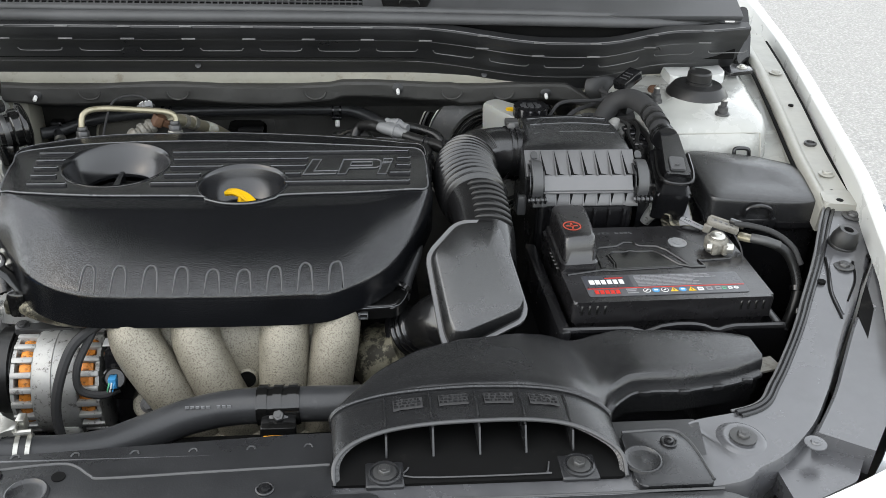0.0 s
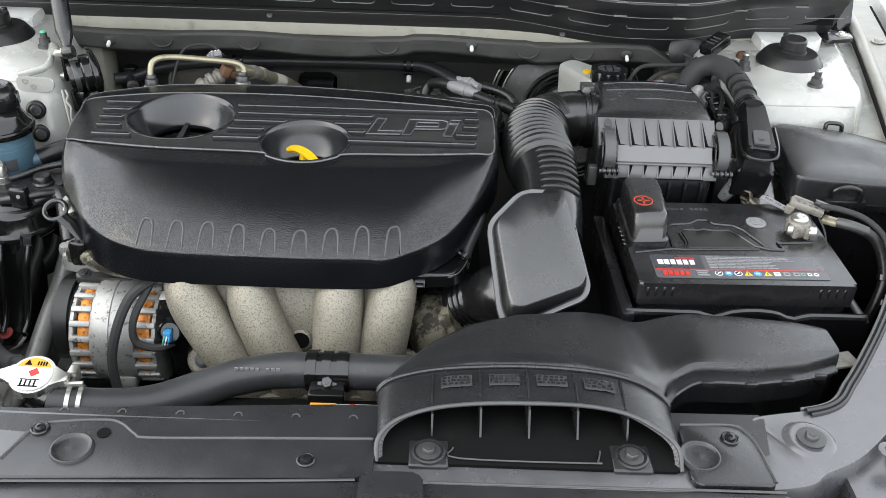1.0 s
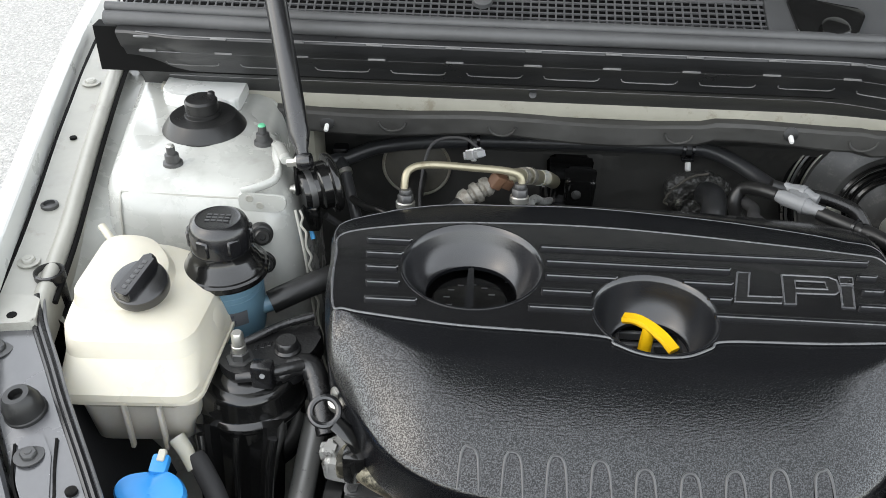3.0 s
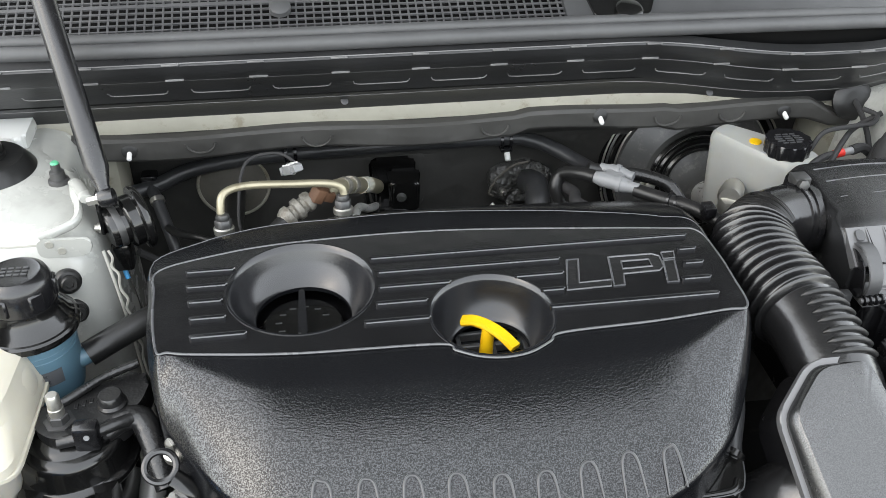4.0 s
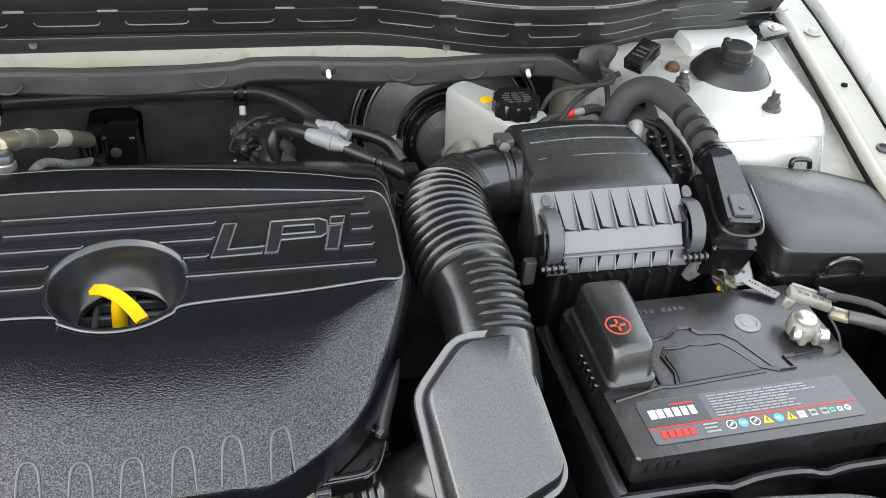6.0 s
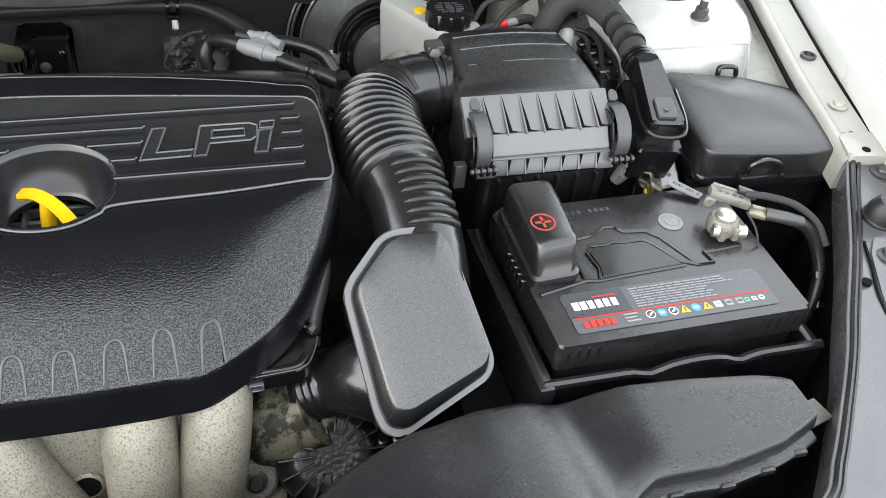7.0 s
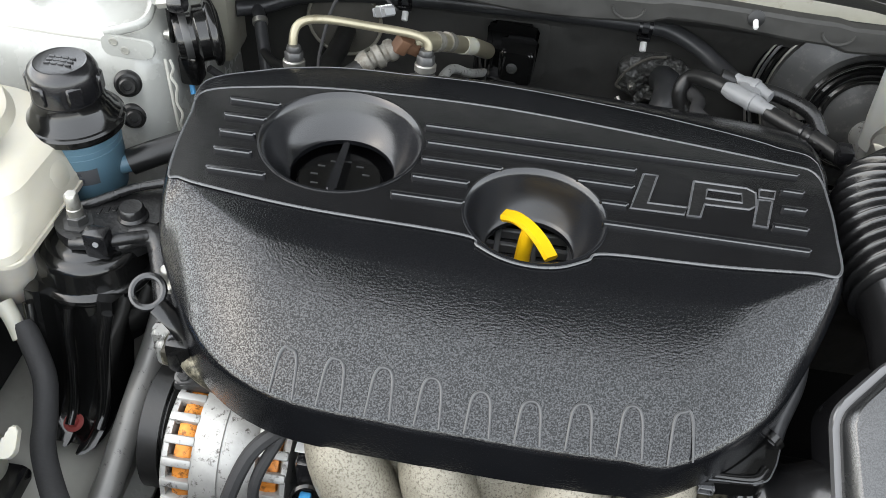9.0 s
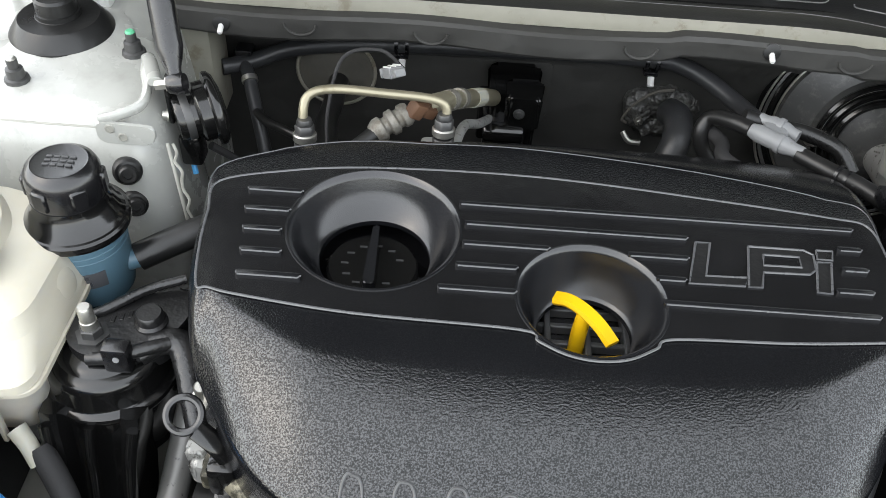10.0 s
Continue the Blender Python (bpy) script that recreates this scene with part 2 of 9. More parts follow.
def curve_at(x, table):
    """Smooth value at x of a table of (x, value) rows."""
    if x <= table[0][0]:
        return table[0][1]
    for (x0, v0), (x1, v1) in zip(table, table[1:]):
        if x <= x1:
            t = (x - x0) / (x1 - x0)
            return v0 + (v1 - v0) * t * t * (3 - 2 * t)
    return table[-1][1]


def loft(bm, rings, closed=True, cap0=True, cap1=True):
    vs = [[bm.verts.new(p) for p in r] for r in rings]
    k = len(rings[0])
    for a, b in zip(vs, vs[1:]):
        for i in range(k if closed else k - 1):
            j = (i + 1) % k
            bm.faces.new((a[i], a[j], b[j], b[i]))
    if cap0:
        bm.faces.new(vs[0][::-1])
    if cap1:
        bm.faces.new(vs[-1])
    return vs


def tube(bm, pts, r, seg=12, n=6, cap=True, raw=False, squash=1.0):
    path = [Vector(p) for p in pts] if raw else smooth_path(pts, n)
    k = len(path)
    rings = []
    up = None
    for i, p in enumerate(path):
        d = (path[min(i + 1, k - 1)] - path[max(i - 1, 0)]).normalized()
        if up is None:
            up = Vector((0, 0, 1)) if abs(d.z) < 0.9 else Vector((0, 1, 0))
        side = d.cross(up).normalized()
        up = side.cross(d).normalized()
        rad = r(i / (k - 1)) if callable(r) else r
        rings.append([p + side * (rad * math.cos(a)) + up * (rad * squash * math.sin(a)) for a in [2 * math.pi * j / seg for j in range(seg)]])
    loft(bm, rings, True, cap, cap)
    return bm


def lathe(bm, prof, at=(0, 0, 0), axis=(0, 0, 1), seg=32, cap0=True, cap1=True):
    q = Vector((0, 0, 1)).rotation_difference(Vector(axis))
    at = Vector(at)
    rings = [[at + q @ Vector((r * math.cos(2 * math.pi * j / seg), r * math.sin(2 * math.pi * j / seg), z)) for j in range(seg)] for r, z in prof]
    loft(bm, rings, True, cap0, cap1)
    return bm


def prism(bm, outline, z0, z1, bevel=0.0, seg=2, m=None, both=False):
    """Upright prism on a plan outline, top edges rounded."""
    m = m or Matrix()
    lo = [bm.verts.new(m @ Vector((x, y, z0))) for x, y in outline]
    hi = [bm.verts.new(m @ Vector((x, y, z1))) for x, y in outline]
    k = len(lo)
    bot = bm.faces.new(lo[::-1])
    top = bm.faces.new(hi)
    for i in range(k):
        bm.faces.new((lo[i], lo[(i + 1) % k], hi[(i + 1) % k], hi[i]))
    if bevel:
        es = list(top.edges) + (list(bot.edges) if both else [])
        sides = [e for v in hi for e in v.link_edges if e not in top.edges]
        bmesh.ops.bevel(bm, geom=es + sides, offset=bevel, segments=seg, affect="EDGES", profile=0.5)
    return bm


def rounded(outline, r, n=4):
    """Plan outline with its corners rounded."""
    out = []
    k = len(outline)
    for i in range(k):
        p, a, b = Vector(outline[i]), Vector(outline[i - 1]), Vector(outline[(i + 1) % k])
        da, db = (a - p), (b - p)
        rr = min(r, da.length * 0.45, db.length * 0.45)
        s, t = p + da.normalized() * rr, p + db.normalized() * rr
        for j in range(n + 1):
            u = j / n
            q = s * (1 - u) ** 2 + p * 2 * u * (1 - u) + t * u * u
            out.append((q.x, q.y))
    return out


def box(bm, lo, hi, bevel=0.0, seg=2, m=None):
    m = m or Matrix()
    vs = [bm.verts.new(m @ Vector((x, y, z))) for x in (lo[0], hi[0]) for y in (lo[1], hi[1]) for z in (lo[2], hi[2])]
    fs = [bm.faces.new([vs[i] for i in q]) for q in ((0, 1, 3, 2), (4, 6, 7, 5), (0, 4, 5, 1), (2, 3, 7, 6), (0, 2, 6, 4), (1, 5, 7, 3))]
    if bevel:
        bmesh.ops.bevel(bm, geom=list({e for f in fs for e in f.edges}), offset=bevel, segments=seg, affect="EDGES", profile=0.5)
    return bm


def rect(x0, y0, x1, y1, r=0.0, n=4):
    o = [(x0, y0), (x1, y0), (x1, y1), (x0, y1)]
    return rounded(o, r, n) if r else o


def thing(name, label, category, at=(0, 0, 0), group="", kind=""):
    ob = new(name)
    ob.location = at
    ob.empty_display_size = 0.02
    return tagged(ob, label, category, group, kind)


def part(name, bm, mat, parent=None, label="", sharp=40):
    bmesh.ops.recalc_face_normals(bm, faces=bm.faces)
    me = bpy.data.meshes.new(name)
    bm.to_mesh(me)
    bm.free()
    me.materials.append(mat)
    for p in me.polygons:
        p.use_smooth = True
    me.set_sharp_from_angle(angle=radians(sharp))
    ob = new(name, me)
    if parent:
        ob.parent = parent
        ob.matrix_parent_inverse = Matrix.Translation(-parent.location)
    if label:
        ob["label"] = label
    return ob


def B():
    return bmesh.new()


def frame_to(axis, at):
    q = Vector((0, 0, 1)).rotation_difference(Vector(axis))
    return Matrix.Translation(at) @ q.to_matrix().to_4x4()


def bolt(parent, at, r=0.006, axis=(0, 0, 1), mat=None, washer=1.7, h=0.005, name="bolt"):
    """Hexagon head on a washer."""
    bm = B()
    m = frame_to(axis, at)
    lathe(bm, [(r * washer, 0), (r * washer, 0.0012), (r * 1.1, 0.0018)], at, axis, 20)
    hexa = [(r * math.cos(a), r * math.sin(a)) for a in [math.pi / 3 * i + 0.3 for i in range(6)]]
    prism(bm, hexa, 0.001, h, r * 0.12, 1, m)
    lathe(bm, [(r * 0.45, h - 0.0005), (r * 0.4, h + 0.0006)], at, axis, 10)
    return part(name, bm, mat or M_DARKSTEEL, parent)


def wire(parent, pts, r, mat, name="wire", seg=8, label=""):
    return part(name, tube(B(), pts, r, seg), mat, parent, label)


def smoothstep(a, b, x):
    t = max(0, min(1, (x - a) / (b - a)))
    return t * t * (3 - 2 * t)


# ---- ground ----
bm = B()
bmesh.ops.create_grid(bm, x_segments=8, y_segments=8, size=400)
tagged(part("ground", bm, M_ASPHALT), "pale worn grey asphalt of an open lot", "ground", kind="structure")

# ---- car body ----
car = thing("car", "white saloon car with its bonnet raised and engine bay bare", "car", (0, 1.2, 0.0))
FENDER_X = [(0.85, 0.59), (1.0, 0.645), (1.16, 0.688), (1.3, 0.719), (1.46, 0.755), (1.55, 0.775), (1.7, 0.806), (2.1, 0.87)]
FENDER_Z = [(0.85, 0.93), (1.0, 0.965), (1.2, 0.99), (1.5, 1.005), (2.1, 1.03)]
RAIL_X = [(1.16, 0.648), (1.3, 0.672), (1.45, 0.703), (1.6, 0.73), (1.78, 0.76)]
RAIL_Z = [(1.16, 0.958), (1.3, 0.968), (1.45, 0.982), (1.6, 0.998), (1.78, 1.01)]


def lin(x, table):
    if x <= table[0][0]:
        return table[0][1]
    for (x0, v0), (x1, v1) in zip(table, table[1:]):
        if x <= x1:
            return v0 + (v1 - v0) * (x - x0) / (x1 - x0)
    return table[-1][1]


def fender(s):
    bm = B()
    rings = []
    for i in range(33):
        y = 0.9 + 1.2 * i / 32
        x, z = lin(y, FENDER_X), lin(y, FENDER_Z)
        prof = [(-0.001, -0.03), (-0.001, -0.004), (0.0, 0.001), (0.002, 0.0025), (0.014, 0.0022), (0.022, -0.001), (0.031, -0.016), (0.04, -0.05), (0.05, -0.12), (0.058, -0.2), (0.06, -0.42),
                (0.05, -0.42), (0.045, -0.2), (0.028, -0.06), (0.012, -0.02)]
        rings.append([(s * (x + a), y, z + b) for a, b in prof])
    loft(bm, rings)
    fen = part("fender", bm, M_WHITE, car, "glossy white fender edge", 30)
    bm = B()
    rings = []
    for i in range(25):
        y = 1.16 + 0.6 * i / 24
        x, z = lin(y, RAIL_X), lin(y, RAIL_Z)
        prof = [(-0.007, -0.035), (-0.006, -0.006), (-0.004, 0.001), (-0.001, 0.0035), (0.004, 0.004), (0.008, 0.002), (0.011, -0.001), (0.036, 0.001), (0.042, 0.003), (0.044, -0.02), (0.04, -0.035)]
        rings.append([(s * (x + a), y, z + b) for a, b in prof])
    loft(bm, rings)
    rail = part("fender_rail", bm, M_GREYPAINT, car, "grey painted inner fender rail with bolts")
    bm = B()
    tube(bm, [(s * (lin(y, RAIL_X) - 0.009), y, lin(y, RAIL_Z) - 0.007) for y in [1.2 + 0.09 * i for i in range(7)]], 0.0028, 8)
    part("rail_gap", bm, M_DARK, rail)
    bm = B()
    tube(bm, [(s * (lin(y, RAIL_X) + 0.0425), y, lin(y, RAIL_Z) + 0.002) for y in [1.18 + 0.09 * i for i in range(7)]], 0.0022, 8)
    part("fender_gap", bm, M_DARK, rail)
    for y, r in ((1.245, 0.007), (1.58, 0.0075)):
        bolt(rail, (s * (lin(y, RAIL_X) + 0.026), y, lin(y, RAIL_Z) + 0.001), r, mat=M_GREYPAINT, washer=1.5)
    bm = B()
    for y, r in ((1.335, 0.009),):
        lathe(bm, [(r, -0.002), (r, 0.003), (r * 0.7, 0.004), (r * 0.65, 0.001)], (s * (lin(y, RAIL_X) + 0.026), y, lin(y, RAIL_Z)), seg=20)
    part("plug", bm, M_DARKSTEEL, rail)
    for y in (1.19, 1.46):
        bm = B()
        lathe(bm, [(0.004, 0.0), (0.004, 0.0025)], (s * (lin(y, RAIL_X) + 0.024), y, lin(y, RAIL_Z)), seg=12)
        part("hole", bm, M_DARK, rail)
    bm = B()
    prism(bm, rounded([(s * 0.644, 1.158), (s * 0.69, 1.150), (s * 0.704, 1.192), (s * 0.655, 1.197)], 0.008), 0.945, 0.9655, 0.003)
    splice = part("splice_plate", bm, M_GREYPAINT, car)
    bm = B()
    lathe(bm, [(0.0045, 0), (0.0045, 0.001)], (s * 0.668, 1.165, 0.9653), seg=14)
    part("hole", bm, M_DARK, splice)
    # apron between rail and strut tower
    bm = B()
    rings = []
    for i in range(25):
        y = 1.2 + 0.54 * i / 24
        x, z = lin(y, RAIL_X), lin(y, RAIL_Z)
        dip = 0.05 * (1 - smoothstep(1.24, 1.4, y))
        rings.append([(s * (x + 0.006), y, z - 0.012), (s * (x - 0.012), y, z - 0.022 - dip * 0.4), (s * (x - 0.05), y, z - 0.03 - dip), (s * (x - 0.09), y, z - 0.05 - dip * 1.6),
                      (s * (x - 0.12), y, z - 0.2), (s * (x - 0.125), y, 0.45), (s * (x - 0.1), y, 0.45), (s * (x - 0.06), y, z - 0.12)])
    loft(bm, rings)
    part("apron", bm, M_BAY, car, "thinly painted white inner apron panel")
    # near-black sheet, its colour standing in for the shade behind the gap
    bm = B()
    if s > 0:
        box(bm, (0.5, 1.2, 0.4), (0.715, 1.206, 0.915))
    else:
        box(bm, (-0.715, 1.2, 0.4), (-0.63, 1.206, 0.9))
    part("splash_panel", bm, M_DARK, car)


fender(1)
fender(-1)


def strut_tower(s):
    """Rounded tower, its flat top sloping a little inwards."""
    bm = B()
    rings = []
    for z, x0, x1, y0, y1, r in ((0.62, 0.43, 0.74, 1.30, 1.74, 0.04), (0.8, 0.436, 0.735, 1.312, 1.74, 0.045), (0.9, 0.445, 0.735, 1.328, 1.74, 0.05), (0.955, 0.452, 0.73, 1.34, 1.74, 0.055),
                                 (0.978, 0.458, 0.728, 1.347, 1.735, 0.055), (0.99, 0.47, 0.722, 1.36, 1.725, 0.055), (0.9955, 0.487, 0.71, 1.378, 1.71, 0.05)):
        xf, xb = lin(y0, RAIL_X) - 0.018 - (0.74 - x1), lin(y1, RAIL_X) - 0.014 - (0.74 - x1)
        o = rounded([(x0, y0), (xf, y0), (xb, y1), (x0, y1)] if s > 0 else [(x0, y0), (xf, y0), (xb, y1), (x0 + 0.06, y1), (x0 + 0.045, 1.5), (x0, 1.43)], min(r, 0.035) if s < 0 else r, 7)
        rings.append([(s * x, y, z + (0.006 * (x - 0.55) if z > 0.95 else 0)) for x, y in o])
    loft(bm, rings, True, False, False)
    o = rings[-1]
    # top with a raised ring seat
    c = Vector((s * 0.575, 1.47, 0.9955))
    k = len(o)
    circ = []
    ring2 = []
    for p in o:
        d = Vector(p) - c
        d.z = 0
        d.normalize()
        circ.append(c + d * 0.062 + V(0, 0, 0.0))
        ring2.append(c + d * 0.05 + V(0, 0, 0.006))
    loft(bm, [o, circ, ring2], True, False, True)
    bmesh.ops.remove_doubles(bm, verts=bm.verts, dist=0.0002)
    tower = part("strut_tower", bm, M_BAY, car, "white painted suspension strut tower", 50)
    # pressed ridges
    bm = B()
    tube(bm, [(s * 0.475, 1.352, 0.9815), (s * 0.55, 1.3515, 0.982), (s * 0.6, 1.3525, 0.9823), (s * 0.634, 1.3535, 0.9823)], 0.0011, 8, squash=0.8)
    part("pressed_ridge", bm, M_GREYPAINT, tower)
    bm = B()
    tube(bm, [(s * 0.634, 1.353, 0.982), (s * 0.634, 1.3435, 0.966), (s * 0.634, 1.335, 0.93), (s * 0.634, 1.33, 0.905)], 0.0013, 8)
    part("pressed_ridge", bm, M_GREYPAINT, tower)
    bm = B()
    run = smooth_path([V(s * 0.447, 1.345, 0.975), V(s * 0.436, 1.325, 0.93), V(s * 0.43, 1.318, 0.86), V(s * 0.425, 1.31, 0.75)], 6)
    tube(bm, run, 0.0016, 8, squash=0.5, raw=True)
    wavy = [p + V(-s * (0.0045 + 0.0022 * math.sin(k * 2.4)), 0, 0) for k, p in enumerate(run)]
    tube(bm, wavy, 0.0014, 8, 3, squash=0.6)
    part("seam", bm, M_GREYPAINT, tower)
    # mounting studs
    for x, y in ((0.502, 1.447), (0.588, 1.392)):
        bm = B()
        lathe(bm, [(0.011, 0), (0.0105, 0.004), (0.008, 0.005), (0.0075, 0.013), (0.0048, 0.014), (0.0048, 0.022), (0.003, 0.0235)], (s * x, y, 0.995), seg=12)
        part("stud_nut", bm, M_DARKSTEEL, tower)
        lathe_bm = B()
        lathe(lathe_bm, [(0.0045, 0.014), (0.0045, 0.0225), (0.003, 0.024)], (s * x, y, 0.9955), seg=10)
        part("stud", lathe_bm, M_GREEN if x == 0.502 and s < 0 else M_STEEL, tower)


strut_tower(1)
strut_tower(-1)


def strut_cap(s):
    t = thing("strut_cap", "round black rubber cap over the strut top", "rubber cap", (s * 0.575, 1.47, 1.0), "strut caps")
    bm = B()
    lathe(bm, [(0.0455, 0.0), (0.0472, 0.001), (0.0474, 0.003), (0.0462, 0.0052), (0.0385, 0.0155), (0.0365, 0.0172), (0.021, 0.0185), (0.0195, 0.0195)], (s * 0.575, 1.47, 0.999), seg=48)
    dome = part("dome", bm, M_RUBBER, t, "", 28)
    bm = B()
    lathe(bm, [(0.0205, 0.019), (0.0205, 0.023), (0.0188, 0.0235), (0.0185, 0.035), (0.0165, 0.0375), (0.0, 0.038)], (s * 0.575, 1.47, 0.999), seg=28)
    part("knob", bm, M_RUBBER, t, "", 28)
    bm = B()
    lathe(bm, [(0.0045, 0.03), (0.0045, 0.0395), (0.003, 0.041)], (s * 0.566, 1.481, 0.999), seg=10)
    part("plug", bm, M_RUBBER, t)


strut_cap(1)
strut_cap(-1)

# front-end structure: one black pressed panel sweeping round into two wings
INNER_R = [(0.668, 1.2, 0.962), (0.654, 1.173, 0.958), (0.625, 1.125, 0.952), (0.588, 1.058, 0.94), (0.547, 0.993, 0.927), (0.523, 0.954, 0.92), (0.494, 0.913, 0.911), (0.462, 0.872, 0.904), (0.432, 0.842, 0.901), (0.36, 0.827, 0.9), (0.3, 0.805, 0.899)]
OUTER_R = [(0.74, 1.165, 0.955), (0.722, 1.142, 0.953), (0.692, 1.1, 0.946), (0.648, 1.042, 0.936), (0.61, 0.985, 0.925), (0.583, 0.95, 0.918), (0.551, 0.903, 0.909), (0.518, 0.855, 0.903), (0.475, 0.803, 0.9), (0.415, 0.76, 0.899), (0.3, 0.733, 0.898)]
INNER_L = [(-0.655, 1.2, 0.962), (-0.638, 1.165, 0.958), (-0.608, 1.118, 0.951), (-0.584, 1.08, 0.944), (-0.543, 1.02, 0.932), (-0.513, 0.974, 0.924), (-0.481, 0.922, 0.912), (-0.455, 0.884, 0.905), (-0.42, 0.853, 0.902), (-0.372, 0.822, 0.9), (-0.302, 0.81, 0.9)]
OUTER_L = [(-0.722, 1.17, 0.956), (-0.705, 1.147, 0.954), (-0.674, 1.108, 0.949), (-0.65, 1.078, 0.944), (-0.604, 1.01, 0.931), (-0.575, 0.966, 0.922), (-0.545, 0.921, 0.913), (-0.52, 0.883, 0.906), (-0.461, 0.811, 0.9), (-0.39, 0.762, 0.899), (-0.307, 0.73, 0.898)]
inn = smooth_path(INNER_R + INNER_L[::-1], 8)
out = smooth_path(OUTER_R + OUTER_L[::-1], 8)
bm = B()
rings = []
for a, b in zip(inn, out):
    w = b - a
    up = V(0, 0, 1)
    rings.append([a - up * 0.045 + w * 0.02, a - up * 0.012, a - up * 0.002 + w * 0.015, a + w * 0.05, a + w * 0.12 - up * 0.001, a + w * 0.5 + up * 0.001, a + w * 0.9 + up * 0.001, a + w * 0.97 - up * 0.001, b - up * 0.006,
                  b - up * 0.05, a + w * 0.5 - up * 0.03])
loft(bm, rings)
support = part("radiator_support", bm, M_PANELMETAL, car, "satin black radiator support panel")


def on_wing(x, y, h=0.0):
    """Point on the face of the wing above plan point (x, y)."""
    best = None
    for a, b in zip(inn, out):
        w = V(b.x - a.x, b.y - a.y, 0)
        u = max(0, min(1, (V(x, y, 0) - V(a.x, a.y, 0)).dot(w) / w.dot(w)))
        d = (V(a.x, a.y, 0) + w * u - V(x, y, 0)).length
        if best is None or d < best[0]:
            best = (d, a.z + (b.z - a.z) * u)
    return V(x, y, best[1] + h)


# flange lip and double bead along the wings
for s in (1, -1):
    side = [Vector(p) for p in (INNER_R if s > 0 else INNER_L)[:9]]
    span = range(0, 68) if s > 0 else range(168, 100, -1)
    for name, u, h, r, mat in (("flange_lip", 0.0, 0.0, 0.0017, M_RIBPALE), ("edge_seal", 0.07, 0.001, 0.0032, M_BLACK), ("edge_bead", 0.15, 0.0, 0.0026, M_BLACK)):
        bm = B()
        tube(bm, [inn[i] + (out[i] - inn[i]) * u + V(0, 0, h) for i in span], r, 8, raw=True)
        part(name, bm, mat, support)
    # outer lamp panel, beyond a dark seam
    bm = B()
    rr = []
    oo = [Vector(p) for p in (OUTER_R if s > 0 else OUTER_L)[:9]]
    for p in smooth_path(oo, 6):
        t = smoothstep(0.72, 0.8, p.y)
        o1 = V(s * (0.043 + 0.008 * t), -0.036 + 0.006 * t, -0.001)
        rr.append([p + V(s * 0.0035, -0.0025, -0.03), p + V(s * 0.0035, -0.0025, -0.002), p + V(s * 0.006, -0.004, 0.001), p + o1 * 0.9, p + o1, p + o1 - V(0, 0, 0.03)])
    loft(bm, rr)
    part("lamp_panel", bm, M_PANELMETAL, support)
    bm = B()
    prism(bm, rounded([(s * x, y) for x, y in ((0.43, 0.72), (0.43, 0.81), (0.475, 0.835), (0.505, 0.83), (0.53, 0.79), (0.5, 0.75))], 0.006), 0.86, 0.884, 0.003)
    part("corner_plate", bm, M_PANELMETAL, support)
    # headlamp and bumper skin outside it
    bm = B()
    rr = []
    for p in smooth_path(oo, 6):
        rr.append([p + V(s * 0.055, -0.034, -0.03), p + V(s * 0.057, -0.035, -0.008), p + V(s * 0.072, -0.048, -0.02), p + V(s * 0.10, -0.07, -0.07), p + V(s * 0.12, -0.09, -0.2), p + V(s * 0.08, -0.05, -0.2)])
    loft(bm, rr)
    lamp = part("headlamp", bm, M_LENS, car, "clear plastic headlamp")
    bm = B()
    tube(bm, [p + V(s * 0.063, -0.04, -0.01) for p in oo], 0.003, 8)
    part("chrome_strip", bm, M_STEEL, lamp)
    bm = B()
    rr = []
    for p in smooth_path(side, 4):
        rr.append([p + V(s * 0.012, -0.008, -0.02), p + V(s * 0.006, -0.003, -0.06), p + V(s * 0.012, -0.006, -0.5), p + V(s * 0.03, -0.02, -0.5)])
    loft(bm, rr)
    part("lamp_housing", bm, M_DARK, support)
    # rubber bump stop, bolts and holes on the wing
    bm = B()
    lathe(bm, [(0.0175, 0), (0.0175, 0.003), (0.0165, 0.004), (0.016, 0.012), (0.0125, 0.021), (0.0105, 0.0235), (0.006, 0.0235), (0.0055, 0.017)], on_wing(0.637, 1.087, -0.001) if s > 0 else on_wing(-0.618, 1.072, -0.001), (s * 0.1, -0.12, 1), 28)
    part("bump_stop", bm, M_RUBBER, support, "black rubber bonnet bump stop")
    ox, oy = (0.021, 0.035) if s > 0 else (0.0, 0.022)
    p1, p2, p3 = on_wing(s * (0.585 + ox), 1.03 + oy), on_wing(s * (0.565 + ox), 0.93 + oy), on_wing(s * (0.612 + ox), 0.985 + oy)
    nrm = (p2 - p1).cross(p3 - p1)

    def flat(x, y, h):
        return V(x, y, p1.z - (nrm.x * (x - p1.x) + nrm.y * (y - p1.y)) / nrm.z + h)

    # raised bolt plate tapering forwards, with dark gaps beside it
    bm = B()
    o = [(s * (x + ox), y + oy) for x, y in ((0.612, 1.022), (0.596, 1.03), (0.582, 1.012), (0.566, 0.965), (0.563, 0.928), (0.575, 0.95), (0.6, 0.985))]
    o = rounded(o, 0.006)
    lo, hi = [flat(x, y, -0.002) for x, y in o], [flat(x, y, 0.003) for x, y in o]
    loft(bm, [lo, hi])
    plate = part("bolt_plate", bm, M_PANELMETAL, support)
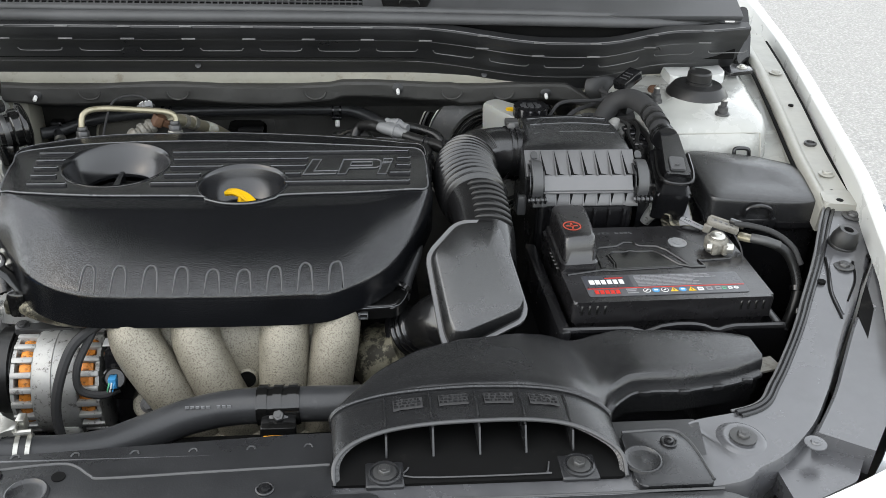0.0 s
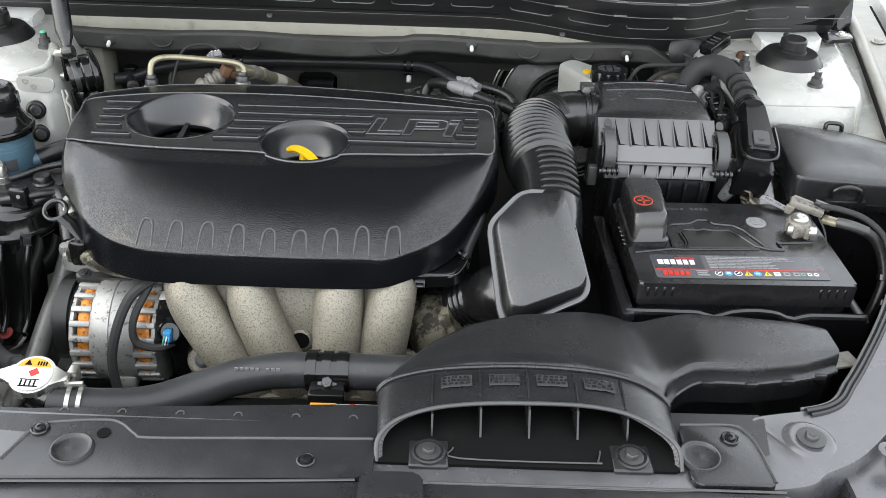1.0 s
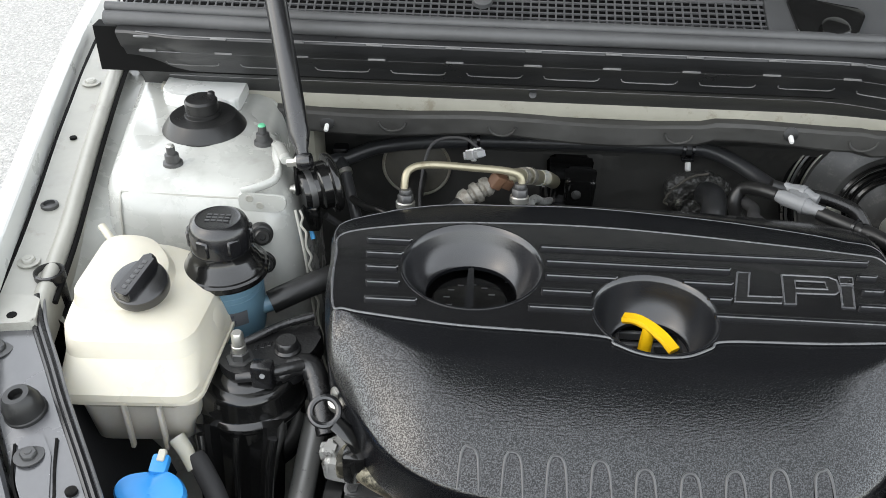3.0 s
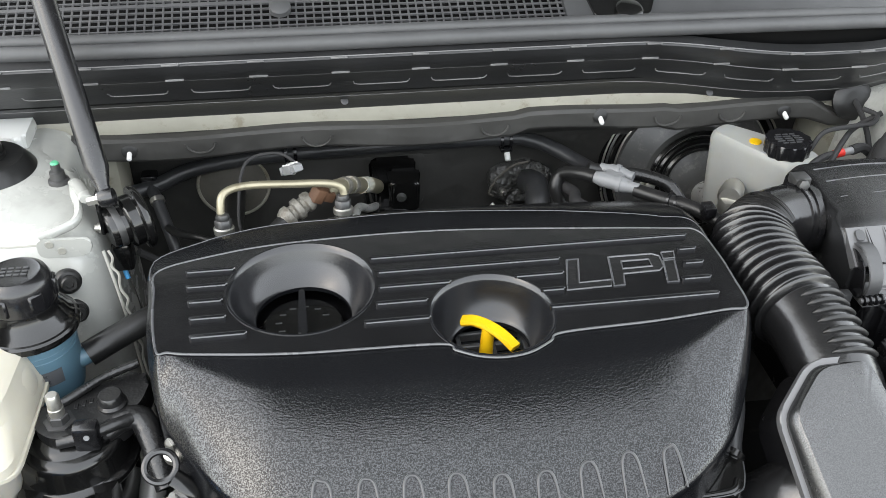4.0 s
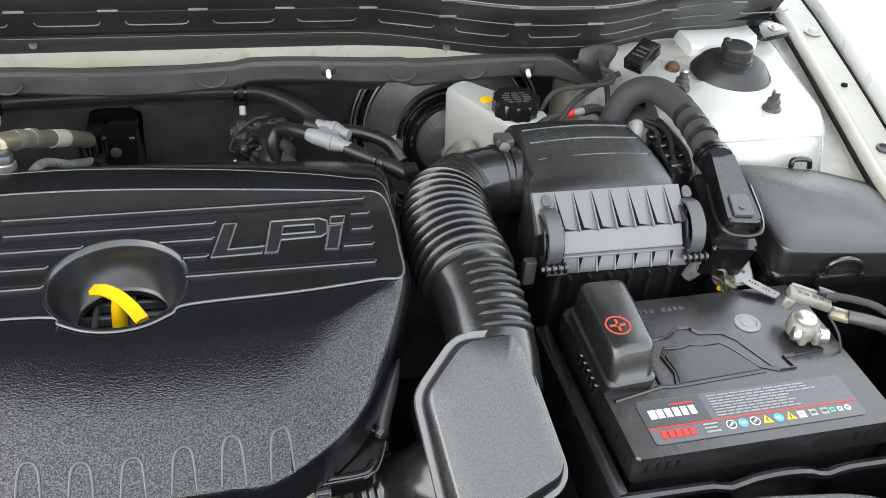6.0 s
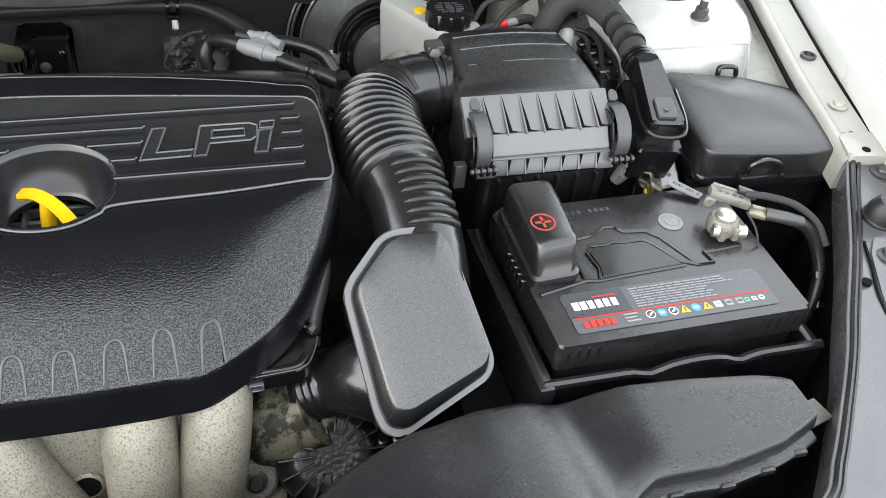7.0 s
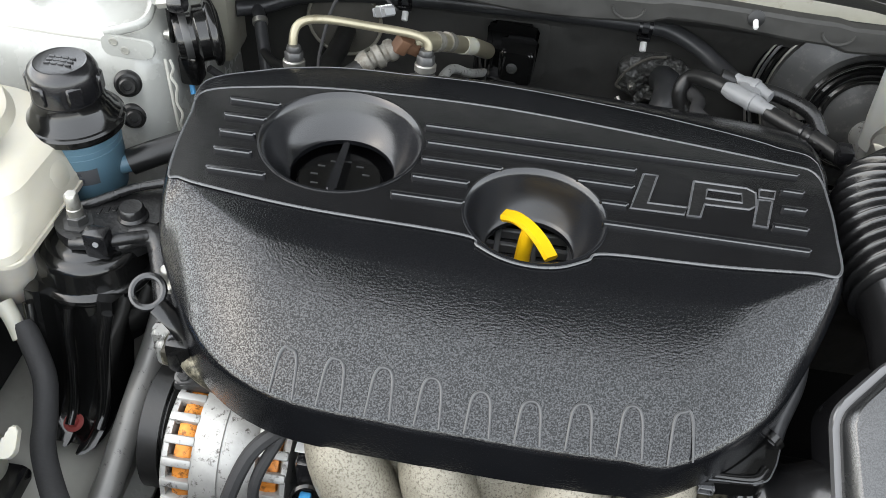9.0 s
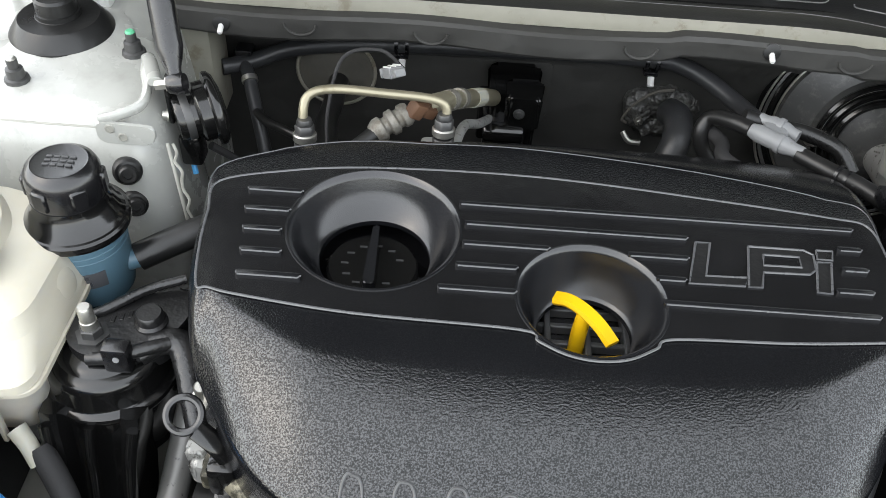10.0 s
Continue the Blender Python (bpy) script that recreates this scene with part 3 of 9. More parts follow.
    for pts, w in (([(0.583, 1.026), (0.575, 1.0), (0.563, 0.965), (0.559, 0.925)], 0.0011), ([(0.614, 1.018), (0.602, 0.985), (0.578, 0.952)], 0.001)):
        bm = B()
        cl = smooth_path([(s * (x + ox), y + oy, 0) for x, y in pts], 6)
        rows = []
        for k2, p in enumerate(cl):
            d = (cl[min(k2 + 1, len(cl) - 1)] - cl[max(k2 - 1, 0)]).normalized()
            nn = V(-d.y, d.x, 0)
            a, b = p + nn * w, p - nn * w
            rows.append([flat(a.x, a.y, 0.0026), flat(b.x, b.y, 0.0026), flat(b.x, b.y, -0.004), flat(a.x, a.y, -0.004)])
        loft(bm, rows)
        part("gap", bm, M_DARK, support)
    bm = B()
    o = [(s * (x + ox), y + oy - 0.01) for x, y in ((0.613, 0.99), (0.602, 0.947), (0.574, 0.903), (0.58, 0.941))]
    loft(bm, [[flat(x, y, -0.004) for x, y in o], [flat(x, y, 0.003) for x, y in o]])
    part("slot", bm, M_DARK, support)
    bolt(plate, flat(s * (0.598 + ox), 1.008 + oy, 0.003), 0.007)
    bolt(support, on_wing(0.677, 1.142, 0.0005) if s > 0 else on_wing(-0.669, 1.133, 0.0005), 0.008)
    xd, yd = (0.403, 0.795) if s > 0 else (-0.355, 0.783)
    bolt(support, (xd, yd, 0.9035), 0.0065, mat=M_DARKSTEEL, washer=2.0)
    bolt(support, on_wing(xd + s * 0.067, yd - 0.012, 0.002), 0.0055, mat=M_PANELMETAL, washer=1.9, h=0.003)
    bm = B()
    lathe(bm, [(0.026, -0.003), (0.021, 0.0006), (0.0175, 0.0016), (0.015, 0.0006), (0.0125, 0.0012)], (xd, yd, 0.9015), (s * 0.02, -0.02, 1), 36)
    part("pressed_dish", bm, M_PANELMETAL, support)
    for x, y in ((0.581, 1.019), (0.662, 1.062)) if s > 0 else ((0.555, 1.004), (0.636, 1.044)):
        bm = B()
        lathe(bm, [(0.0048, -0.002), (0.0048, 0.0012)], on_wing(s * x, y, 0.0012), seg=14)
        part("hole", bm, M_DARK, support)

# front bumper skin and the sight shield in front of the panel
bm = B()
rings = []
for i in range(41):
    x = -0.66 + 1.32 * i / 40
    y = 0.665 + 0.42 * max(0, abs(x) - 0.28) ** 1.6 * 1.6
    rings.append([(x, y + 0.03, 0.86), (x, y + 0.02, 0.889), (x, y, 0.886), (x, y - 0.04, 0.868), (x, y - 0.09, 0.8), (x, y - 0.12, 0.6), (x, y - 0.1, 0.25), (x, y - 0.02, 0.25), (x, y, 0.8)])
loft(bm, rings)
part("front_bumper", bm, M_WHITE, car, "white front bumper skin")
bm = B()
prism(bm, rounded([(-0.42, 0.665), (0.42, 0.665), (0.37, 0.728), (0.0, 0.731), (-0.37, 0.719)], 0.012), 0.872, 0.9025, 0.003)
gc = part("grille_cover", bm, M_SHIELD, car, "black plastic cover strip over the grille")
for x in (-0.17, -0.07):
    bm = B()
    prism(bm, rect(x - 0.03, 0.696, x + 0.03, 0.702, 0.002), 0.9015, 0.9032, m=Matrix.Translation((x, 0.699, 0)) @ Matrix.Rotation(-0.12, 4, "Z") @ Matrix.Translation((-x, -0.699, 0)))
    part("slot", bm, M_DARK, gc)
SHIELD = rounded([(-0.305, 0.7215), (0.005, 0.733), (0.014, 0.739), (0.014, 0.779), (-0.18, 0.7735), (-0.195, 0.777), (-0.21, 0.79), (-0.225, 0.794), (-0.272, 0.789), (-0.288, 0.777)], 0.008)
bm = B()
prism(bm, SHIELD, 0.893, 0.9055, 0.0025)
shield = part("sight_shield", bm, M_SHIELD, car, "satin black sight shield with a stepped rear edge")
bm = B()
tube(bm, [(x, y - 0.0012, 0.9052) for x, y in ((0.012, 0.779), (-0.09, 0.7762), (-0.18, 0.7735), (-0.194, 0.7772), (-0.209, 0.7895), (-0.226, 0.7937), (-0.272, 0.7887), (-0.284, 0.778), (-0.297, 0.745))], 0.0016, 8, 4)
part("edge_lip", bm, M_RIB, shield)
ENDO = rounded([(0.283, 0.735), (0.356, 0.735), (0.35, 0.792), (0.339, 0.809), (0.285, 0.808)], 0.01)
bm = B()
prism(bm, ENDO, 0.893, 0.9045, 0.0025)
send = part("shield_end", bm, M_SHIELD, car)
bm = B()
tube(bm, [(0.287, 0.8065, 0.9042), (0.334, 0.8075, 0.9042), (0.345, 0.798, 0.9042), (0.3505, 0.78, 0.9042), (0.3545, 0.74, 0.9042)], 0.0015, 8, 4)
part("edge_lip", bm, M_RIB, send)
for x, y, z, ob in ((-0.242, 0.757, 0.9055, shield), (0.296, 0.768, 0.9045, send)):
    bm = B()
    lathe(bm, [(0.0185, -0.001), (0.0178, 0.0012), (0.0165, 0.0016), (0.0145, -0.0002), (0.0125, -0.0008), (0.0, 0.0002)], (x, y, z + 0.0008), seg=40, cap1=False)
    part("boss", bm, M_SHIELD, ob)
for p, ob in (((-0.277, 0.779, 0.9055), shield), ((-0.043, 0.75, 0.9055), shield), ((0.328, 0.79, 0.9045), send)):
    bm = B()
    lathe(bm, [(0.0082, 0), (0.0082, 0.0015), (0.007, 0.0022), (0.0062, 0.0012), (0.0048, 0.0012), (0.0042, 0.0035), (0.002, 0.0038), (0.0018, 0.0025)], p, seg=24)
    part("push_rivet", bm, M_BLACK, ob)
bm = B()
lathe(bm, [(0.006, 0), (0.006, 0.0008)], (-0.221, 0.776, 0.9056), seg=16)
part("hole", bm, M_DARK, shield)
bm = B()
prism(bm, rounded([(0.002, 0.69), (0.058, 0.69), (0.056, 0.738), (0.004, 0.738)], 0.008), 0.895, 0.9085, 0.003)
part("latch_cover", bm, M_SHIELD, gc)
for pts in ([(-0.36, 0.7185, 0.9035), (-0.29, 0.7205, 0.9043), (-0.1, 0.727, 0.9043), (0.0, 0.7315, 0.9043)], [(0.06, 0.7315, 0.9035), (0.2, 0.731, 0.9035), (0.36, 0.73, 0.9035)]):
    bm = B()
    tube(bm, pts, 0.0012, 6)
    part("seam", bm, M_RIB, gc)

# rear top strip over the radiator with its row of clips
bm = B()
prism(bm, rounded([(-0.36, 0.77), (0.36, 0.77), (0.37, 0.827), (-0.023, 0.8265), (-0.176, 0.818), (-0.30, 0.811), (-0.36, 0.812)], 0.004), 0.86, 0.8995, 0.003)
strip = part("radiator_strip", bm, M_SHIELD, car)
for i in range(6):
    x = -0.272 + 0.052 * i
    bm = B()
    tube(bm, [(x, 0.808, 0.8995), (x + 0.002, 0.8115, 0.9), (x + 0.006, 0.8115, 0.9), (x + 0.008, 0.808, 0.8995)], 0.0009, 6, 3)
    part("clip", bm, M_RIB, strip)

# firewall
bm = B()
box(bm, (-0.72, 1.665, 0.25), (0.72, 1.70, 1.0))
part("firewall", bm, M_FOAM, car, "black firewall insulation")
bm = B()
rings = []
for i in range(57):
    x = -0.52 + 0.98 * i / 56
    dip = 0.004 * math.sin(x * 21 + 0.6) + (0.006 if 0.02 < x < 0.2 else 0)
    e = -0.02 * smoothstep(0.385, 0.43, x)
    rings.append([(x, 1.572, 0.983 + dip * 0.6 + e), (x, 1.560, 0.982 + dip * 0.6 + e), (x, 1.5565, 0.979 + dip * 0.5 + e), (x, 1.5585, 0.957 + dip + e * 0.5), (x, 1.5615, 0.953 + dip + e * 0.5), (x, 1.60, 0.936 + dip), (x, 1.63, 0.92), (x, 1.645, 0.89),
                  (x, 1.652 + 0.006 * math.sin(9 * x), 0.84), (x, 1.655, 0.7), (x, 1.66, 0.45), (x, 1.67, 0.45), (x, 1.67, 0.98)])
loft(bm, rings)
pad = part("insulation_pad", bm, M_FOAM, car, "moulded black insulation pad with white push pins", 22)
for x, y, z in ((-0.451, 1.558, 0.963), (0.112, 1.558, 0.974), (0.355, 1.558, 0.966)):
    bm = B()
    lathe(bm, [(0.009, 0), (0.009, 0.002), (0.006, 0.003)], (x, y, z + 0.004), (0, -1, 0.25), 20)
    part("washer", bm, M_RUBBER, pad)
    bm = B()
    lathe(bm, [(0.003, 0), (0.003, 0.009), (0.002, 0.0105)], (x, y - 0.002, z + 0.002), (0, -1, -0.35), 10)
    part("push_pin", bm, M_WHITEPLASTIC, pad)
for x in (-0.37, -0.235, -0.02, 0.2, 0.285):
    bm = B()
    tube(bm, [(x + 0.017 * math.cos(a), 1.5572, 0.9725 + 0.013 * math.sin(a)) for a in [-math.pi * q / 8 for q in range(9)]], 0.0016, 8, 2)
    part("emboss", bm, M_FOAM, pad)
# cream painted lip above the pad
bm = B()
rings = []
for i in range(57):
    x = -0.66 + 1.24 * i / 56
    rings.append([(x, 1.60, 0.98), (x, 1.576, 0.978), (x, 1.5705, 0.982), (x, 1.571, 0.995), (x, 1.576, 1.002), (x, 1.60, 1.003)])
loft(bm, rings)
part("cowl_lip", bm, M_CREAM, car, "cream painted steel lip below the cowl")
bm = B()
box(bm, (0.42, 1.575, 0.82), (0.6, 1.64, 0.975), 0.012)
part("cowl_side", bm, M_CREAM, car)
bm = B()
box(bm, (-0.62, 1.575, 0.82), (-0.47, 1.64, 0.975), 0.012)
part("cowl_side", bm, M_CREAM, car)
for s in (1, -1):
    bm = B()
    prism(bm, rounded([(s * 0.548, 1.515), (s * 0.645, 1.53), (s * 0.65, 1.60), (s * 0.55, 1.60)], 0.014), 0.985, 1.012, 0.005, 3)
    part("cowl_foot", bm, M_WHITE, car)


def cowl_dz(x):
    return curve_at(x, [(0.12, 0), (0.36, -0.026), (0.42, -0.026), (0.56, -0.003), (0.66, 0.0)])


# black cowl trim
bm = B()
rings = []
for i in range(91):
    x = -0.685 + 1.355 * i / 90
    d = cowl_dz(x)
    e = 0.03 * smoothstep(0.6, 0.68, abs(x))
    prof = [(1.533, 1.093), (1.519, 1.0885), (1.517, 1.086), (1.519, 1.08), (1.526, 1.066), (1.531, 1.0625), (1.543, 1.043), (1.5455, 1.0375), (1.556, 1.024), (1.560, 1.0205), (1.571, 1.006), (1.574, 0.9985), (1.577, 0.9965), (1.581, 1.0), (1.56, 1.05), (1.545, 1.085)]
    rings.append([(x, y + e * 0.4, z + d * (0.9 if z > 1.05 else 1)) for y, z in prof])
loft(bm, rings)
trim = part("cowl_trim", bm, M_COWL, car, "black plastic cowl trim with moulded slots", 30)
# slot bars, dish edges and fold lines, pale to paint the trim's glints
for i in range(15):
    x = -0.66 + 0.089 * i
    if abs(x + 0.02) > 0.64:
        continue
    d = cowl_dz(x + 0.01)
    bm = B()
    box(bm, (x + 0.001, 1.5245, 1.0655 + d), (x + 0.021, 1.5285, 1.0682 + d), 0.0005, 1)
    part("slot_rib", bm, M_EDGEGLINT, trim)
    bm = B()
    box(bm, (x + 0.001, 1.5155, 1.0867 + d * 0.9), (x + 0.019, 1.5185, 1.0889 + d * 0.9), 0.0005, 1)
    part("slot_rib", bm, M_EDGEGLINT, trim)
    ends = [cowl_dz(x + q) for q in (0.024, 0.03, 0.058, 0.084, 0.09)]
    bm = B()
    tube(bm, [(x + 0.025, 1.5395, 1.0485 + ends[0]), (x + 0.03, 1.5422, 1.0438 + ends[1]), (x + 0.058, 1.5424, 1.0434 + ends[2]), (x + 0.084, 1.5422, 1.0438 + ends[3]), (x + 0.089, 1.5395, 1.0485 + ends[4])], 0.0007, 6, 4)
    part("dish_glint", bm, M_EDGEGLINT, trim)
bm = B()
tube(bm, [(x, 1.5278, 1.0652 + cowl_dz(x)) for x in [-0.64 + 0.04 * i for i in range(32)]], 0.0008, 6, 2)
part("moulded_line", bm, M_MESH, trim)
bm = B()
tube(bm, [(x, 1.5185 + 0.012 * smoothstep(0.6, 0.68, abs(x)), 1.0887 + 0.9 * cowl_dz(x)) for x in [-0.66 + 0.04 * i for i in range(34)]], 0.0008, 6, 2)
part("edge_highlight", bm, M_EDGEGLINT, trim)
bm = B()
tube(bm, [(x, 1.5568, 1.0235 + cowl_dz(x)) for x in [-0.64 + 0.04 * i for i in range(32)]], 0.0007, 6, 2)
part("moulded_line", bm, M_EDGEGLINT, trim)
for x in (-0.2, 0.252):
    bm = B()
    lathe(bm, [(0.0045, 0), (0.0045, 0.0012), (0.003, 0.0016)], (x, 1.563, 1.0135 + cowl_dz(x)), (0, -0.8, 0.6), 14)
    part("screw_boss", bm, M_COWL, trim)
for s in (1,):
    bm = B()
    prism(bm, rounded([(s * 0.655, 1.545), (s * 0.705, 1.56), (s * 0.705, 1.59), (s * 0.655, 1.60)], 0.01), 1.002, 1.008, 0.002)
    tab = part("end_tab", bm, M_BLACK, trim)
    bolt(tab, (s * 0.688, 1.573, 1.008), 0.005, mat=M_STEEL)
# rubber seal, two beads
bm = B()
tube(bm, [(-0.7, 1.545, 1.098), (-0.4, 1.533, 1.099), (0.0, 1.53, 1.1), (0.3, 1.534, 1.096), (0.5, 1.545, 1.09), (0.64, 1.575, 1.082)], 0.0085, 12)
seal = part("cowl_seal", bm, M_SEAL, car, "ribbed black rubber bonnet seal")
bm = B()
tube(bm, [(-0.7, 1.553, 1.108), (-0.4, 1.541, 1.109), (0.0, 1.538, 1.109), (0.3, 1.542, 1.105), (0.5, 1.553, 1.098), (0.64, 1.58, 1.09)], 0.006, 12)
part("upper_bead", bm, M_SEAL, seal)
# leaf screen grid and solid cowl top
SL = 0.42
bm = B()
for i in range(78):
    x = -0.69 + 0.0096 * i
    box(bm, (x, 1.545, 1.1), (x + 0.0019, 1.70, 1.1022), m=Matrix.Translation((0, 1.545, 1.1)) @ Matrix.Rotation(SL, 4, "X") @ Matrix.Translation((0, -1.545, -1.1)))
for j in range(18):
    y = 1.545 + 0.0088 * j
    box(bm, (-0.69, y, 1.1003), (0.056, y + 0.002 + (0.003 if j % 6 == 0 else 0), 1.1026), m=Matrix.Translation((0, 1.545, 1.1)) @ Matrix.Rotation(SL, 4, "X") @ Matrix.Translation((0, -1.545, -1.1)))
grid = part("leaf_screen", bm, M_MESH, car, "black plastic leaf screen grid")
grid["kind"] = "stuff"
tiltm = Matrix.Translation((0, 1.545, 1.1)) @ Matrix.Rotation(SL, 4, "X") @ Matrix.Translation((0, -1.545, -1.1))
bm = B()
box(bm, (0.057, 1.543, 1.094), (0.66, 1.75, 1.104), 0.002, m=tiltm)
ctop = part("cowl_top", bm, M_COWLTOP, car)
# near-black sheets paint the shade seen through the screen's holes
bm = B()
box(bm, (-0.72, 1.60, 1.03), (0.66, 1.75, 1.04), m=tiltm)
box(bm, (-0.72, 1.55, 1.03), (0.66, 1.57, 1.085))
part("cowl_well_shade", bm, M_DARK, car)
bm = B()
prism(bm, rounded([(0.09, 1.545), (0.15, 1.545), (0.17, 1.59), (0.08, 1.61)], 0.012), 1.104, 1.1075, 0.002, m=tiltm)
lathe(bm, [(0.016, 0), (0.016, 0.006), (0.012, 0.009)], tiltm @ V(0.128, 1.556, 1.107), (0, -0.4, 0.9), 24)
part("wiper_seat", bm, M_GLOSS, ctop)
bm = B()
lathe(bm, [(0.012, 0), (0.012, 0.006), (0.008, 0.008)], tiltm @ V(-0.265, 1.585, 1.104), (0, -0.4, 0.9), 20)
part("washer_jet", bm, M_SEAL, grid)

# folded hinge arms behind the cowl ends
for s in (1, -1):
    bm = B()
    prism(bm, rounded([(0.0, 0.0), (0.022, 0.0), (0.024, 0.05), (0.018, 0.1), (0.002, 0.1), (-0.002, 0.05)], 0.006), 0, 0.012, 0.002, 2, Matrix.Translation((s * 0.712 - (0 if s > 0 else 0.022), 1.655, 0.985)) @ Matrix.Rotation(1.1, 4, "X"))
    arm = part("bonnet_hinge", bm, M_GLOSS, car, "black bonnet hinge arm")
    bolt(arm, (s * 0.723, 1.668, 1.03), 0.006, (0, -0.9, 0.45), M_DARKSTEEL, 1.5)

# raised bonnet: dark lining with a white rim
HOOD = Matrix.Translation((0, 1.83, 1.2)) @ Matrix.Rotation(radians(-48), 4, "X")
bm = B()
prism(bm, rounded([(-0.76, 0.0), (0.76, 0.0), (0.70, -0.7), (0.5, -1.12), (0.25, -1.2), (-0.25, -1.2), (-0.5, -1.12), (-0.70, -0.7)], 0.08), 0.012, 0.03, 0.006, m=HOOD)
bonnet = part("bonnet", bm, M_WHITE, car, "raised white bonnet")
bm = B()
prism(bm, rounded([(-0.56, -0.16), (0.56, -0.16), (0.54, -0.68), (0.4, -1.0), (0.22, -1.08), (-0.22, -1.08), (-0.4, -1.0), (-0.54, -0.68)], 0.08), -0.004, 0.011, 0.004, m=HOOD)
part("bonnet_lining", bm, M_FOAM, bonnet, "black felt bonnet lining")

# bay floor, chassis rails, near-black masses standing in for the shade low down
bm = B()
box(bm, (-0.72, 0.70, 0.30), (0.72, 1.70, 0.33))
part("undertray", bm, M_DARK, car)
bm = B()
box(bm, (-0.575, 0.86, 0.58), (-0.43, 1.35, 0.735), 0.03, 4)
rail = part("frame_rail", bm, M_GREYPAINT, car, "grey painted frame rail")
bm = B()
lathe(bm, [(0.006, 0), (0.006, 0.001)], (-0.485, 1.05, 0.735), seg=14)
part("hole", bm, M_DARK, rail)
bm = B()
lathe(bm, [(0.005, 0), (0.005, 0.001)], (-0.475, 0.985, 0.735), seg=14)
part("hole", bm, M_DARK, rail)
bm = B()
box(bm, (0.46, 0.86, 0.55), (0.55, 1.45, 0.70), 0.012, 3)
part("frame_rail", bm, M_GREYPAINT, car)
bm = B()
box(bm, (-0.36, 0.862, 0.4), (0.4, 0.9, 0.84), 0.006)
radiator = thing("radiator", "dark radiator with a labelled pressure cap", "radiator", (0, 0.88, 0.4))
part("core", bm, M_DARK, radiator)

bm = B()
rr = []
for i in range(13):
    y = 0.93 + 0.36 * i / 12
    rr.append([(-0.56, y, 0.70), (-0.575, y, 0.76), (-0.60, y, 0.80), (-0.612, y, 0.84), (-0.62, y, 0.9), (-0.63, y, 0.9), (-0.63, y, 0.70)])
loft(bm, rr)
part("inner_panel", bm, M_COWL, car)
# front wheels, out of sight below
for s in (1, -1):
    bm = B()
    lathe(bm, [(0.21, -0.1), (0.30, -0.105), (0.325, -0.08), (0.33, 0.0), (0.325, 0.08), (0.30, 0.105), (0.21, 0.1)], (s * 0.80, 1.24, 0.33), (1, 0, 0), 48)
    wheel = part("wheel", bm, M_RUBBER, car)
    bm = B()
    lathe(bm, [(0.19, -0.09), (0.215, -0.1), (0.215, 0.1), (0.19, 0.09), (0.05, 0.05 * s)], (s * 0.80, 1.24, 0.33), (1, 0, 0), 32)
    part("rim", bm, M_ALU, wheel)
bm = B()
box(bm, (-0.7, 1.2, 0.28), (0.7, 1.3, 0.38), 0.02)
part("axle_beam", bm, M_DARK, car)


# ---- engine ----
engine = thing("engine", "dark engine block under a plastic cover", "engine", (-0.12, 1.25, 0.5))
# block in near-black, which paints in the shade under the cover
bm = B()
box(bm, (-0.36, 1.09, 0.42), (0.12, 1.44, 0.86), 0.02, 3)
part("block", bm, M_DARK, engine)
bm = B()
box(bm, (-0.35, 1.12, 0.86), (0.10, 1.37, 0.93), 0.02, 3)
head = part("rocker_cover", bm, M_BLACK, engine)
bm = B()
for i in range(5):
    box(bm, (-0.14, 1.15 + i * 0.017, 0.93), (-0.05, 1.155 + i * 0.017, 0.939), 0.001, 1)
for i in range(3):
    box(bm, (-0.125 + i * 0.03, 1.15, 0.93), (-0.12 + i * 0.03, 1.23, 0.942), 0.001, 1)
part("rib", bm, M_RIB, head)

# ---- engine cover ----
COVER = thing("engine_cover", "black grained plastic engine cover with ribbed top panel", "engine cover", (-0.12, 1.2, 0.89))
ZP = 0.990
inner = [(-0.377, 1.172), (-0.368, 1.170), (-0.345, 1.165), (-0.265, 1.1555), (-0.15, 1.1515), (-0.136, 1.142), (-0.117, 1.132), (-0.096, 1.1285), (-0.075, 1.132), (-0.056, 1.143), (-0.042, 1.1525), (0.04, 1.1565), (0.104, 1.163), (0.127, 1.166),
         (0.131, 1.205), (0.132, 1.245), (0.127, 1.283), (0.098, 1.2915), (0.0, 1.304), (-0.095, 1.314), (-0.16, 1.317), (-0.223, 1.316), (-0.283, 1.312), (-0.332, 1.303), (-0.386, 1.284), (-0.387, 1.25), (-0.384, 1.21)]
outer = [(-0.381, 1.15), (-0.365, 1.115), (-0.318, 1.053), (-0.258, 1.021), (-0.17, 1.0135), (-0.145, 1.013), (-0.12, 1.0125), (-0.096, 1.012), (-0.07, 1.012), (-0.045, 1.0125), (-0.02, 1.0135), (0.02, 1.018), (0.085, 1.07), (0.132, 1.158),
         (0.137, 1.205), (0.14, 1.25), (0.15, 1.355), (0.126, 1.404), (0.012, 1.414), (-0.095, 1.412), (-0.16, 1.405), (-0.228, 1.395), (-0.293, 1.38), (-0.348, 1.353), (-0.398, 1.318), (-0.394, 1.25), (-0.390, 1.20)]
drop = [0.028, 0.042, 0.048, 0.05, 0.05, 0.05, 0.05, 0.05, 0.05, 0.05, 0.05, 0.05, 0.045, 0.02, 0.01, 0.01, 0.03, 0.04, 0.04, 0.04, 0.04, 0.04, 0.04, 0.036, 0.02, 0.01, 0.012]
